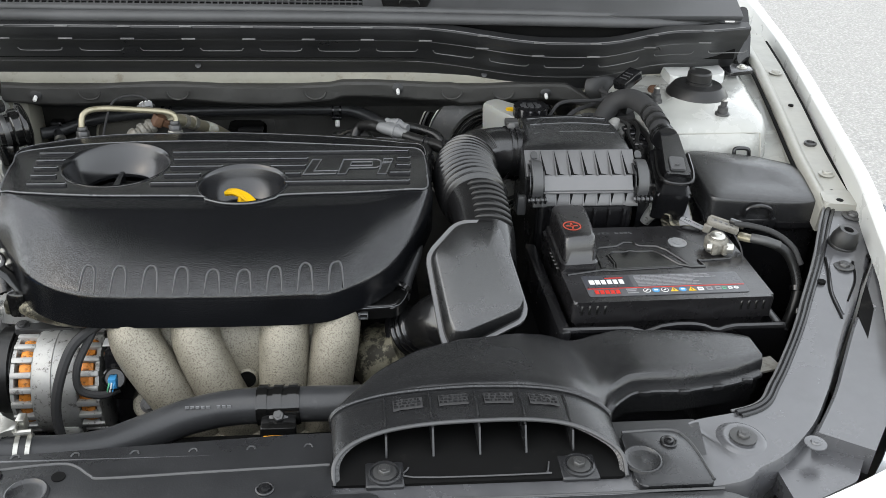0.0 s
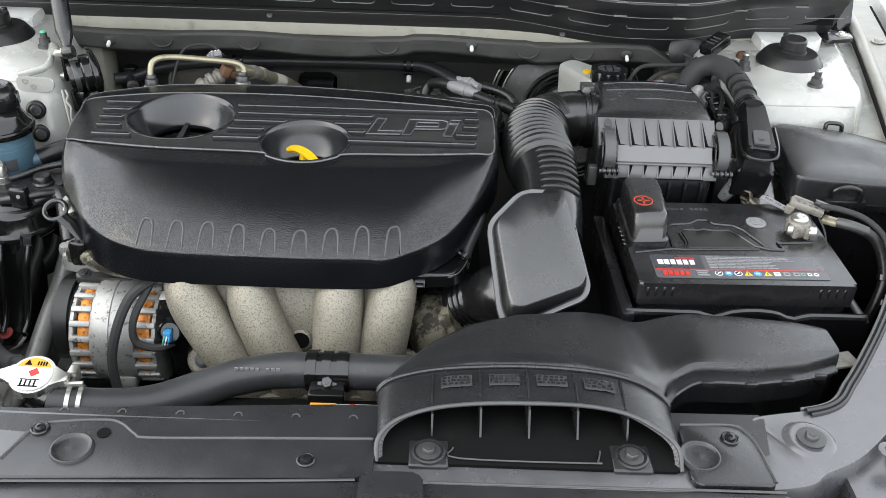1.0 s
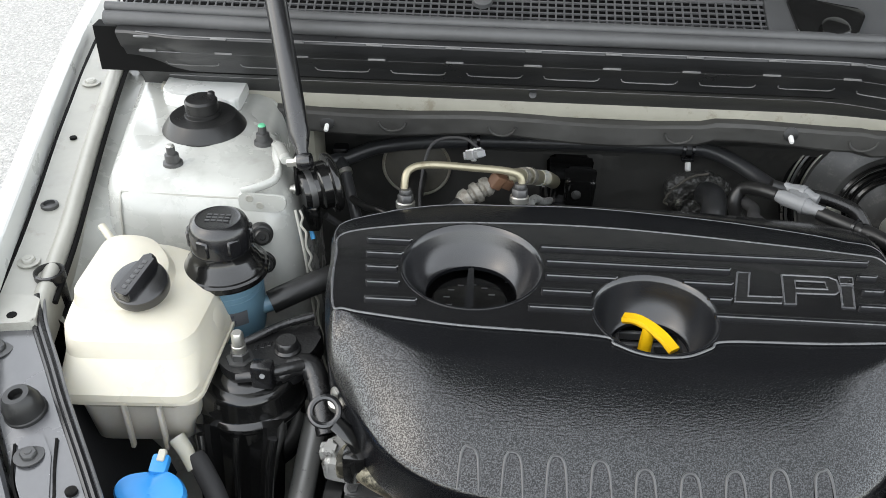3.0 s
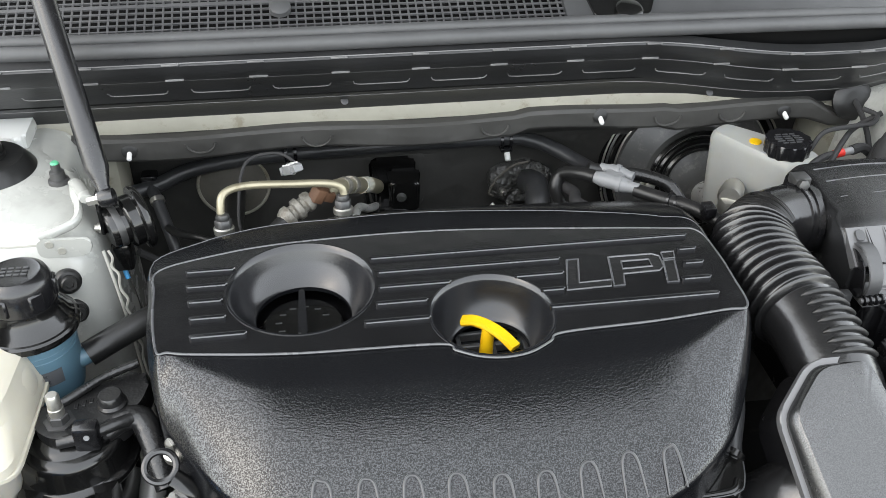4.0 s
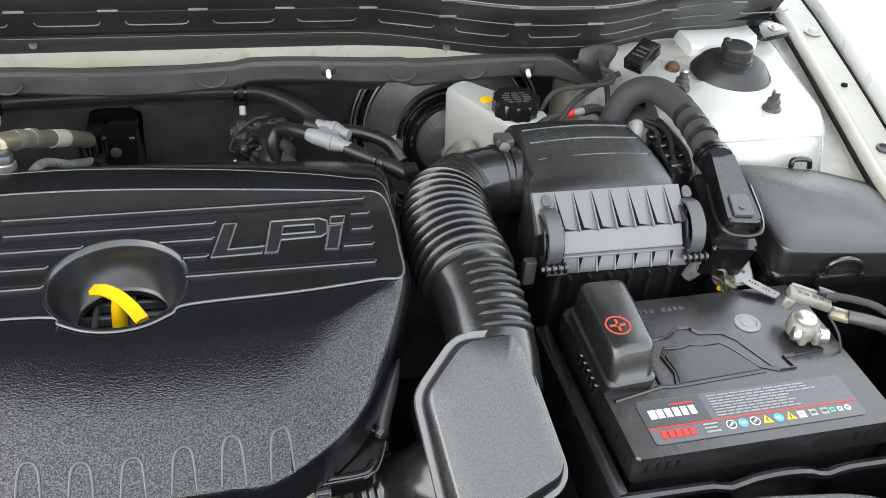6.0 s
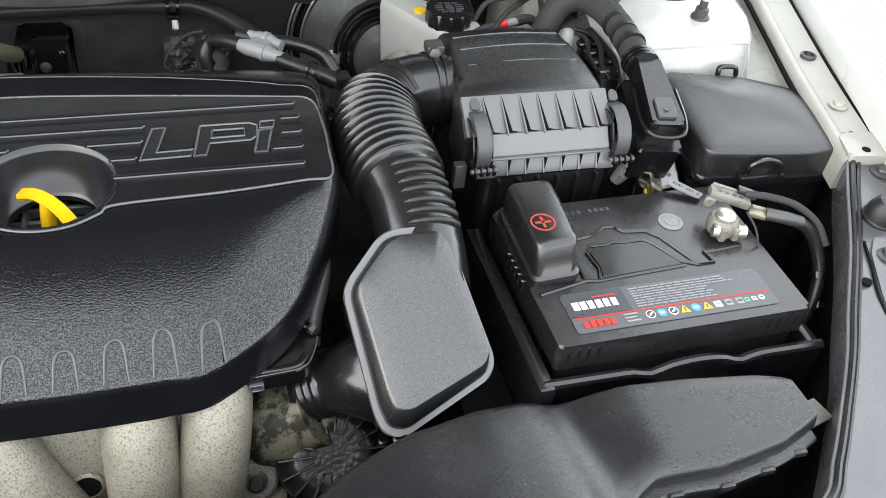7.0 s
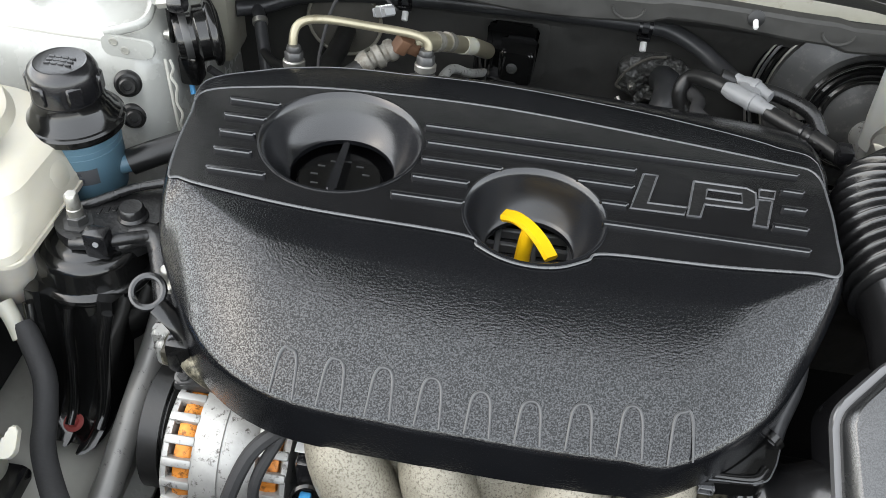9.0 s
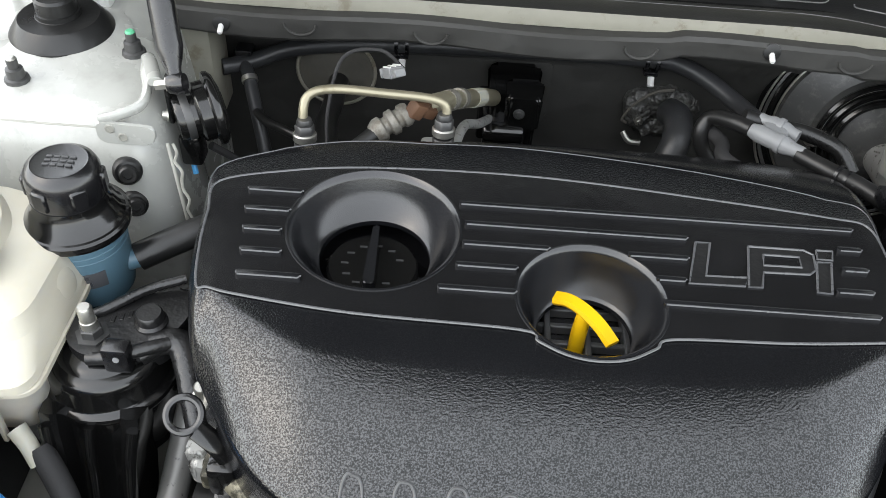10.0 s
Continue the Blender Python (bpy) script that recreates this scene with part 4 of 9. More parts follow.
bottom = [0.90, 0.892, 0.892, 0.894, 0.896, 0.896, 0.896, 0.896, 0.896, 0.896, 0.896, 0.9, 0.905, 0.925, 0.93, 0.93, 0.93, 0.93, 0.93, 0.93, 0.93, 0.93, 0.93, 0.93, 0.93, 0.92, 0.91]
N = 6
ii = smooth_path([(x, y, d) for (x, y), d in zip(inner, drop)], N, True)
oo = smooth_path([(x, y, b) for (x, y), b in zip(outer, bottom)], N, True)


FRONT_EDGE = [(-0.377, 1.172), (-0.34, 1.164), (-0.297, 1.158), (-0.22, 1.153), (-0.15, 1.1515), (-0.04, 1.1525), (0.02, 1.155), (0.08, 1.160), (0.127, 1.166)]


def crease(i):
    """Where along the front skirt its flat upper band breaks into the slope, as a share of the way out."""
    a, b = ii[i], oo[i]
    w = smoothstep(-0.385, -0.29, a.x) * (1 - smoothstep(0.05, 0.135, a.x))
    y = lin(a.x, FRONT_EDGE) - 0.033 * w
    return max(0.04, min(0.4, (a.y - y) / max(0.01, a.y - b.y)))


def rear_crease(i):
    """The same along the sides and the rear, where a grained band lies behind the panel."""
    return lin(i / N, [(13, 0.12), (15, 0.12), (16, 0.3), (17, 0.26), (18, 0.37), (19, 0.44), (20, 0.5), (21, 0.53), (22, 0.62), (23, 0.7), (24, 0.6), (25, 0.12), (27, 0.12)])


def cover_point(i, s):
    a, b = ii[i], oo[i]
    if i <= 13 * N:
        c = crease(i)
        u = max(0.0, (s - c) / (1 - c))
        f = 0.03 * min(1.0, s / c) + 0.97 * (0.6 * u + 0.4 * u * u)
    else:
        c = rear_crease(i)
        f = 0.1 * min(1.0, s / c) + 0.9 * max(0.0, (s - c) / (1 - c)) ** 1.5
    return V(a.x + (b.x - a.x) * s, a.y + (b.y - a.y) * s, ZP - 0.002 - a.z * f)


bm = B()
rings = []
for q in (-1.0, -0.6, -0.25, 0.0, 0.05, 0.12, 0.22, 0.34, 0.46, 0.58, 0.7, 0.8, 0.88, 0.94, 0.985):
    ring = []
    for i in range(len(ii)):
        c = crease(i) if i <= 13 * N else rear_crease(i)
        ring.append(cover_point(i, c * (1 + q) if q < 0 else c + (1 - c) * q))
    rings.append(ring)
k = len(ii)
rings.append([V(oo[i].x, oo[i].y, ZP - 0.002 - ii[i].z - 0.004) for i in range(k)])
rings.append([V(oo[i].x, oo[i].y, ZP - 0.002 - ii[i].z - 0.009) for i in range(k)])
rings.append([V(oo[i].x, oo[i].y, oo[i].z + 0.003) for i in range(k)])
rings.append([V(oo[i].x * 0.998 - 0.0003, oo[i].y, oo[i].z) for i in range(k)])
cen = V(-0.12, 1.2, 0)
rings.append([V(cen.x + (oo[i].x - cen.x) * 0.975, cen.y + (oo[i].y - cen.y) * 0.97, oo[i].z) for i in range(k)])
rings.append([V(cen.x + (oo[i].x - cen.x) * 0.975, cen.y + (oo[i].y - cen.y) * 0.97, ZP - 0.02 - ii[i].z) for i in range(k)])
loft(bm, rings, True, False, False)
part("shell", bm, M_COVER, COVER, "", 50)
# highlight along the rear crest, painted as a pale line
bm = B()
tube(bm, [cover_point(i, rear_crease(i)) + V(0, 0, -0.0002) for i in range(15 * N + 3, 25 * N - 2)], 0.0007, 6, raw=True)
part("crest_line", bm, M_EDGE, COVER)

WELLS = ((-0.259, 1.2435, 0.066, 0.0435, 0.956), (-0.097, 1.185, 0.0545, 0.0355, 0.951))
# top panel with the two round openings
bm = B()
loops = [[V(p.x, p.y, ZP) for p in ii]]
for cx, cy, r0, r1, zb in WELLS:
    loops.append([V(cx + r0 * math.cos(a), cy + r0 * math.sin(a), ZP) for a in [2 * math.pi * j / 64 for j in range(64)]])
edges = []
for lp in loops:
    vs = [bm.verts.new(p) for p in lp]
    edges += [bm.edges.new((vs[j], vs[(j + 1) % len(vs)])) for j in range(len(vs))]
bmesh.ops.triangle_fill(bm, use_beauty=True, edges=edges)
for v in bm.verts:
    v.co.z = ZP + 0.0
vs = [bm.verts.new(p) for p in loops[0]]
ws = [bm.verts.new(p - V(0, 0, 0.006)) for p in loops[0]]
for j in range(len(vs)):
    q = (j + 1) % len(vs)
    bm.faces.new((vs[j], vs[q], ws[q], ws[j]))
bmesh.ops.remove_doubles(bm, verts=bm.verts, dist=0.00005)
panel = part("top_panel", bm, M_PANEL, COVER, "satin black top panel with fine ribs", 30)
# painted highlight round the panel's edge
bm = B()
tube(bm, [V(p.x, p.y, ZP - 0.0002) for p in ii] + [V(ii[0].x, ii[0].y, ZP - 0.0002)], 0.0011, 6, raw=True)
part("edge_highlight", bm, M_EDGE, panel)
for cx, cy, r0, r1, zb in WELLS:
    bm = B()
    prof = [(r0 + 0.0015, ZP - 0.001), (r0 + 0.001, ZP + 0.001), (r0 - 0.0005, ZP + 0.0012), (r0 - 0.0025, ZP - 0.0005), (r0 * 0.93, ZP - 0.004), (r0 * 0.82 + r1 * 0.12, ZP - 0.014), (r1 + 0.003, zb + 0.002), (r1, zb), (r1 - 0.0005, zb - 0.004), (r1 + 0.003, zb - 0.004)]
    lathe(bm, prof, (cx, cy, 0), seg=64, cap0=False, cap1=False)
    part("funnel", bm, M_FUNNEL, COVER, "smooth funnel-shaped well")
    bm = B()
    lathe(bm, [(r1 + 0.012, -0.006), (r1 + 0.0005, -0.004)], (cx, cy, zb), seg=48, cap0=False, cap1=False)
    part("well_gasket", bm, M_RUBBER, COVER)
# ribs on the panel
Y1, Y2, Y3, Y4, Y5 = 1.276, 1.2535, 1.2315, 1.2085, 1.1845
RIBS = [(-0.362, -0.318, Y1), (-0.36, -0.324, Y2), (-0.357, -0.327, Y3), (-0.354, -0.323, Y4), (-0.352, -0.305, Y5),
        (-0.196, 0.112, Y1), (-0.191, -0.02, Y2), (0.094, 0.113, Y2), (-0.192, -0.126, Y3), (-0.068, -0.022, Y3), (0.092, 0.112, Y3),
        (-0.196, -0.15, Y4), (-0.049, -0.027, Y4), (0.082, 0.110, Y4), (-0.208, -0.151, Y5), (-0.047, 0.108, Y5)]
for x0, x1, y in RIBS:
    bm = B()
    prism(bm, rounded([(x0, y - 0.0026), (x1, y - 0.0026), (x1, y + 0.0026), (x0, y + 0.0026)], 0.0025, 3), ZP - 0.001, ZP + 0.0034, 0.0009, 2)
    rib = part("rib", bm, M_FUNNEL, panel)
    # pale line painting the highlight on the rib's front edge
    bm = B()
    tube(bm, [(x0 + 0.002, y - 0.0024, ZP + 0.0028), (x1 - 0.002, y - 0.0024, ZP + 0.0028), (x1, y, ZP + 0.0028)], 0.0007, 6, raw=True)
    part("rib_highlight", bm, M_EDGE, rib)
# raised outline letters, their edge highlights painted in the pale colour
bm = B()
zl = ZP + 0.0008


def outline(pts):
    q = [V(x, y, zl) for x, y in pts]
    tube(bm, q + [q[0]], 0.0010, 6, raw=True)


outline([(-0.014, 1.251), (-0.003, 1.251), (-0.0115, 1.2155), (0.019, 1.2165), (0.016, 1.2075), (-0.025, 1.2065)])
outline([(0.026, 1.2505), (0.068, 1.2505), (0.0745, 1.246), (0.073, 1.230), (0.067, 1.2245), (0.0325, 1.2235), (0.0285, 1.2075), (0.0185, 1.207)])
outline([(0.036, 1.2425), (0.063, 1.2425), (0.0625, 1.2315), (0.034, 1.231)])
outline([(0.0755, 1.2385), (0.0865, 1.2385), (0.079, 1.206), (0.0685, 1.2065)])
outline([(0.078, 1.2515), (0.0905, 1.2515), (0.088, 1.2415), (0.0765, 1.2415)])
letters = part("raised_letters", bm, M_EDGE, panel, "raised outline letters LPi")
for face in ([(-0.014, 1.251), (-0.003, 1.251), (-0.0115, 1.2155), (-0.025, 1.2065)], [(-0.0115, 1.2155), (0.019, 1.2165), (0.016, 1.2075), (-0.025, 1.2065)],
             [(0.026, 1.2505), (0.036, 1.2425), (0.0325, 1.2235), (0.0285, 1.2075), (0.0185, 1.207)], [(0.026, 1.2505), (0.068, 1.2505), (0.063, 1.2425), (0.036, 1.2425)],
             [(0.068, 1.2505), (0.0745, 1.246), (0.073, 1.23), (0.067, 1.2245), (0.0625, 1.2315), (0.063, 1.2425)], [(0.0625, 1.2315), (0.067, 1.2245), (0.0325, 1.2235), (0.034, 1.231)],
             [(0.0755, 1.2385), (0.0865, 1.2385), (0.079, 1.206), (0.0685, 1.2065)], [(0.078, 1.2515), (0.0905, 1.2515), (0.088, 1.2415), (0.0765, 1.2415)]):
    bm = B()
    prism(bm, face, ZP - 0.001, ZP + 0.0005)
    part("letter_face", bm, M_CASTBLACK, letters)
# arched ribs along the front skirt, greyer than the cover to paint their highlight


def skirt(x, s):
    best = min(range(N * 2, N * 12), key=lambda i: abs(cover_point(i, s).x - x))
    p = cover_point(best, s)
    return V(x, p.y, p.z)


for i in range(9):
    x = -0.2515 + 0.0335 * i
    bm = B()
    pts = []
    for dx, s in ((-0.0084, 0.985), (-0.0078, 0.93), (-0.0071, 0.86), (-0.006, 0.81), (-0.0035, 0.78), (0, 0.772), (0.0035, 0.78), (0.006, 0.81), (0.0071, 0.86), (0.0078, 0.93), (0.0084, 0.985)):
        pts.append(skirt(x + dx, s) + V(0, -0.0002, 0.0002))
    tube(bm, pts, lambda t: 0.0006 + 0.0007 * math.sin(math.pi * t), 8, 3)
    part("arched_rib", bm, M_RIB, COVER)
# side bracket under the skirt
bm = B()
prism(bm, rounded([(-0.01, 1.028), (0.05, 1.034), (0.083, 1.037), (0.094, 1.05), (0.101, 1.07), (0.099, 1.09), (0.086, 1.094), (0.07, 1.076), (0.04, 1.062), (-0.01, 1.055)], 0.007), 0.886, 0.9, 0.003, 3)
bracket = part("side_bracket", bm, M_GLOSS, COVER, "glossy black clip bracket")
bm = B()
tube(bm, [(0.014, 1.036, 0.9), (0.046, 1.04, 0.9005), (0.078, 1.0425, 0.9005), (0.088, 1.052, 0.9005)], lambda t: 0.0036 * (0.35 + 0.65 * t), 12, 5, squash=0.5)
part("lip", bm, M_GLOSS, bracket)
# bracket edge highlight, painted pale
bm = B()
tube(bm, [(0.012, 1.0325, 0.9), (0.05, 1.0362, 0.9003), (0.083, 1.0395, 0.9003), (0.0935, 1.052, 0.9003), (0.1, 1.07, 0.9)], 0.0006, 6, 4)
part("edge_highlight", bm, M_EDGE, bracket)
bm = B()
for x0, z0, x1, z1 in ((0.0405, 0.8885, 0.042, 0.896), (0.0505, 0.8885, 0.052, 0.896), (0.042, 0.8945, 0.0505, 0.896), (0.042, 0.8885, 0.0505, 0.89)):
    box(bm, (x0, 1.0305, z0), (x1, 1.0345, z1), 0.0004, 1)
part("clip", bm, M_EDGE, bracket)
bm = B()
for k in range(3):
    tube(bm, [(0.074 + 0.002 * k, 1.092 - 0.005 * k, 0.9045), (0.083 + 0.002 * k, 1.089 - 0.005 * k, 0.907), (0.091 + 0.002 * k, 1.086 - 0.005 * k, 0.9025)], 0.0013, 8, 3)
part("hose_guide", bm, M_GLOSS, bracket)

# oil filler cap and dipstick stand in the wells
oil = thing("oil_filler_cap", "round black oil filler cap with a bar grip", "oil cap", (-0.26, 1.238, 0.93))
bm = B()
lathe(bm, [(0.03, -0.03), (0.036, -0.002), (0.036, 0.004), (0.034, 0.006), (0.0, 0.0062)], (-0.26, 1.238, 0.9475), seg=48, cap1=False)
part("disc", bm, M_GLOSS, oil)
bm = B()
prism(bm, rounded([(-0.2645, 1.205), (-0.2555, 1.205), (-0.2575, 1.27), (-0.2625, 1.27)], 0.003), 0.953, 0.968, 0.002)
part("grip", bm, M_FUNNEL, oil)
bm = B()
for a in range(10):
    an = 0.35 + a * 0.55
    c = V(-0.26 + 0.022 * math.cos(an), 1.238 + 0.022 * math.sin(an), 0.9537)
    box(bm, (c.x - 0.003, c.y - 0.0009, 0.9535), (c.x + 0.003, c.y + 0.0009, 0.9541))
part("marking", bm, M_RIB, oil)
dip = thing("dipstick", "bright yellow plastic dipstick handle", "dipstick", (-0.098, 1.185, 0.93))
bm = B()
path = smooth_path([(-0.120, 1.204, 0.968), (-0.110, 1.199, 0.971), (-0.099, 1.1895, 0.9715), (-0.089, 1.177, 0.9705), (-0.080, 1.164, 0.9665)], 5)
rings = []
for i, p in enumerate(path):
    d = (path[min(i + 1, len(path) - 1)] - path[max(i - 1, 0)]).normalized()
    sd = d.cross(V(0, 0, 1)).normalized()
    up = sd.cross(d)
    rings.append([p + sd * a + up * b for a, b in ((-0.0045, -0.003), (0.0045, -0.003), (0.006, 0.0), (0.0045, 0.003), (-0.0045, 0.003), (-0.006, 0.0))])
loft(bm, rings)
part("handle", bm, M_YELLOW, dip)
bm = B()
tube(bm, [(-0.098, 1.19, 0.972), (-0.100, 1.187, 0.96), (-0.101, 1.185, 0.945), (-0.101, 1.184, 0.93)], lambda t: 0.0062, 10)
part("stem", bm, M_YELLOW, dip)

# ---- intake manifold ----
man = thing("intake_manifold", "sooty cast aluminium intake manifold with curved runners", "manifold", (-0.09, 1.03, 0.7))
for x0, x1, r in ((-0.216, -0.146, 0.0285), (-0.147, -0.1, 0.0275), (-0.044, -0.047, 0.0285), (0.016, -0.003, 0.0275)):
    bm = B()
    tube(bm, [(x0 - 0.01, 1.10, 0.905), (x0, 1.055, 0.893), (x0 * 0.9 + x1 * 0.1, 1.028, 0.868), (x0 * 0.6 + x1 * 0.4, 1.013, 0.835), (x0 * 0.3 + x1 * 0.7, 1.008, 0.80), (x1, 1.013, 0.76), (x1, 1.03, 0.70), (x1, 1.05, 0.64)], lambda t: r * (1 + 0.12 * smoothstep(0.5, 1, t)), 22)
    part("runner", bm, M_MAN, man)
bm = B()
rings = []
for z, y, w in ((0.9, 1.07, 0.0), (0.875, 1.04, 0.0), (0.845, 1.027, 0), (0.79, 1.024, 0.0), (0.72, 1.04, 0.0)):
    rings.append([(-0.24 + (0.9 - z) * 0.5, y + 0.005, z), (-0.19 + (0.9 - z) * 0.3, y - 0.0, z), (-0.095, y - 0.002, z), (-0.02, y, z), (0.04 - (0.9 - z) * 0.2, y + 0.004, z), (0.03, y + 0.05, z), (-0.2, y + 0.05, z)])
loft(bm, rings)
web = part("web", bm, M_MAN, man)
bm = B()
lathe(bm, [(0.013, 0), (0.013, 0.006), (0.0105, 0.008), (0.0100, 0.001)], (-0.089, 1.026, 0.815), (0, -1, 0.25), 24)
part("socket", bm, M_MAN, web)
bm = B()
lathe(bm, [(0.0098, 0), (0.0098, 0.0075)], (-0.089, 1.026, 0.815), (0, -1, 0.25), 20)
part("hole", bm, M_DARK, web)
bolt(web, (-0.089, 1.02, 0.787), 0.0055, (0, -1, 0.35), M_STEEL, 1.2, 0.008)
for x, y, z in ((-0.203, 1.018, 0.786), (0.04, 1.024, 0.781)):
    bm = B()
    lathe(bm, [(0.019, -0.02), (0.019, 0.0), (0.016, 0.003)], (x, y, z), (0, -0.8, 0.6), 24)
    boss = part("bolt_boss", bm, M_MAN, man)
    bolt(boss, (x, y - 0.003, z + 0.002), 0.0065, (0, -0.8, 0.6), M_DARKSTEEL, 1.5, 0.007)
bm = B()
prism(bm, rounded([(-0.225, 1.0), (-0.19, 0.99), (-0.15, 0.985), (0.06, 0.99), (0.07, 1.05), (-0.22, 1.05)], 0.012), 0.735, 0.76, 0.005)
part("flange", bm, M_MAN, man)

# ---- throttle body and the duct to it ----
thr = thing("throttle_body", "oily aluminium throttle body with a ribbed black motor cover", "throttle body", (0.08, 1.04, 0.72))
bm = B()
lathe(bm, [(0.04, -0.03), (0.042, 0.0), (0.036, 0.01), (0.036, 0.03)], (0.075, 1.062, 0.815), (0.75, -0.2, 0.5), 28)
box(bm, (0.05, 1.035, 0.74), (0.115, 1.10, 0.83), 0.012, 3)
box(bm, (0.045, 1.045, 0.80), (0.09, 1.08, 0.85), 0.008, 2)
tube(bm, [(0.05, 1.05, 0.80), (0.075, 1.045, 0.82), (0.105, 1.05, 0.828), (0.14, 1.06, 0.82)], 0.008, 10)
part("housing", bm, M_DIRTALU, thr)
MOT = frame_to((0.05, -0.62, 0.78), (0.104, 1.029, 0.795))
bm = B()
lathe(bm, [(0.047, -0.03), (0.047, 0.0), (0.045, 0.004), (0.038, 0.008), (0.034, 0.013), (0.03, 0.0145), (0.022, 0.0125), (0.01, 0.012)], MOT @ V(0, 0, 0), (0.05, -0.62, 0.78), 40)
cap = part("motor_cover", bm, M_CASTBLACK, thr, "ribbed round black motor cover")
for j in range(18):
    bm = B()
    box(bm, (0.017, -0.0011, 0.004), (0.0468, 0.0011, 0.0175), 0.0005, 1, MOT @ Matrix.Rotation(j * math.pi / 9, 4, "Z"))
    part("rib", bm, M_CASTBLACK, cap)
for a in (0.9, 2.3, 4.0, 5.6):
    bm = B()
    lathe(bm, [(0.0075, -0.008), (0.0075, 0.006), (0.006, 0.008)], MOT @ V(0.05 * math.cos(a), 0.05 * math.sin(a), 0), (0.05, -0.62, 0.78), 14)
    ear = part("ear", bm, M_BLACK, cap)
    bolt(ear, MOT @ V(0.05 * math.cos(a), 0.05 * math.sin(a), 0.008), 0.0035, (0.05, -0.62, 0.78), M_DARKSTEEL, 1.3, 0.003)
for p in ((0.064, 1.037, 0.775), (0.092, 1.058, 0.842)):
    bolt(thr, p, 0.0055, (0, -0.7, 0.7), M_STEEL, 1.4)
for q, dx in enumerate((0.137, 0.15, 0.163)):
    bm = B()
    box(bm, (dx - 0.005, 1.022, 0.785), (dx + 0.005, 1.04, 0.806), 0.002, 1)
    box(bm, (dx - 0.003, 1.018, 0.789), (dx + 0.003, 1.023, 0.802), 0.001, 1)
    part("connector_block", bm, M_BLACK if q != 1 else M_GLOSS, thr)
bm = B()
tube(bm, [(0.094, 1.064, 0.845), (0.112, 1.056, 0.858), (0.135, 1.046, 0.871), (0.168, 1.033, 0.882)], lambda t: 0.027 + (0.0022 * abs(math.sin(t * 30)) if t < 0.31 else 0) + 0.013 * smoothstep(0.3, 0.85, t), 32, 16)
part("duct", bm, M_CORRUGATED, thr, "ribbed black rubber intake duct")
bm = B()
tube(bm, [(0.092, 1.065, 0.8435), (0.096, 1.063, 0.8465)], 0.0305, 28, 2)
part("hose_clamp", bm, M_BLACK, thr)
bm = B()
prism(bm, rounded([(0.05, 1.052), (0.086, 1.044), (0.096, 1.05), (0.09, 1.075), (0.052, 1.08)], 0.006), 0.83, 0.846, 0.004, 2)
part("flange", bm, M_DIRTALU, thr)
bolt(thr, (0.089, 1.055, 0.846), 0.0055, (0.1, -0.4, 0.9), M_STEEL, 1.3, 0.006)
wire(thr, [(0.095, 1.07, 0.89), (0.10, 1.09, 0.902), (0.112, 1.12, 0.92), (0.118, 1.16, 0.935)], 0.007, M_HOSE, "breather_hose", 12)
bm = B()
tube(bm, [(0.094, 1.078, 0.896), (0.098, 1.082, 0.898)], 0.0095, 14, 2)
part("hose_clip", bm, M_GLOSS, thr)
wire(thr, [(0.02, 1.06, 0.79), (0.05, 1.04, 0.76), (0.09, 1.01, 0.74), (0.16, 1.0, 0.74)], 0.006, M_TAPE, "wire")
# gearbox in the same near-black, shade put into its colour
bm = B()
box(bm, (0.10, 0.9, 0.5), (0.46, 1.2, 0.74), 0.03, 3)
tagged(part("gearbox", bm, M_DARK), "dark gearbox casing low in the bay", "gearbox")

# cast ledge of the engine beside the alternator
bm = B()
prism(bm, rounded([(-0.383, 1.099), (-0.335, 1.092), (-0.32, 1.105), (-0.33, 1.13), (-0.38, 1.135)], 0.008), 0.85, 0.872, 0.006, 3)
prism(bm, rounded([(-0.386, 1.106), (-0.372, 1.104), (-0.37, 1.12), (-0.384, 1.122)], 0.005), 0.866, 0.878, 0.004, 3)
ledge = part("casting", bm, M_ALU, engine, "stained aluminium casting")
bm = B()
prism(bm, rounded([(-0.36, 1.079), (-0.295, 1.081), (-0.295, 1.094), (-0.36, 1.096)], 0.003), 0.846, 0.8535, 0.002, 2)
part("ledge", bm, M_DARKSTEEL, ledge)
bolt(ledge, (-0.353, 1.087, 0.8535), 0.0055, (0, -0.3, 1), M_DARKSTEEL, 1.5)
# painted floor of the bay beside the engine mount
bm = B()
rr = []
for i in range(9):
    u = i / 8
    y = 0.965 + 0.19 * u
    rr.append([(x, y, 0.665 + 0.03 * u + 0.035 * smoothstep(-0.47, -0.58, x) - 0.02 * smoothstep(-0.44, -0.4, x) + 0.004 * math.sin(9 * u + 20 * x)) for x in (-0.6, -0.57, -0.545, -0.52, -0.5, -0.48, -0.46, -0.44, -0.425, -0.41)])
top_rows = [[V(*p) for p in r] for r in rr]
loft(bm, [r + [p - V(0, 0, 0.003) for p in reversed(r)] for r in top_rows])
apron = part("bay_apron", bm, M_BAY, car, "dusty white painted bay apron")
bm = B()
lathe(bm, [(0.02, -0.002), (0.021, 0.002), (0.017, 0.005), (0.015, 0.002), (0.006, 0.001)], (-0.487, 0.985, 0.677), (0, 0, 1), 28)
part("pressed_boss", bm, M_BAY, apron)

# ---- alternator ----
alt = thing("alternator", "silver alternator with copper windings behind slotted vents", "alternator", (-0.3, 1.07, 0.72))
AC = V(0, 1.072, 0.787)
bm = B()
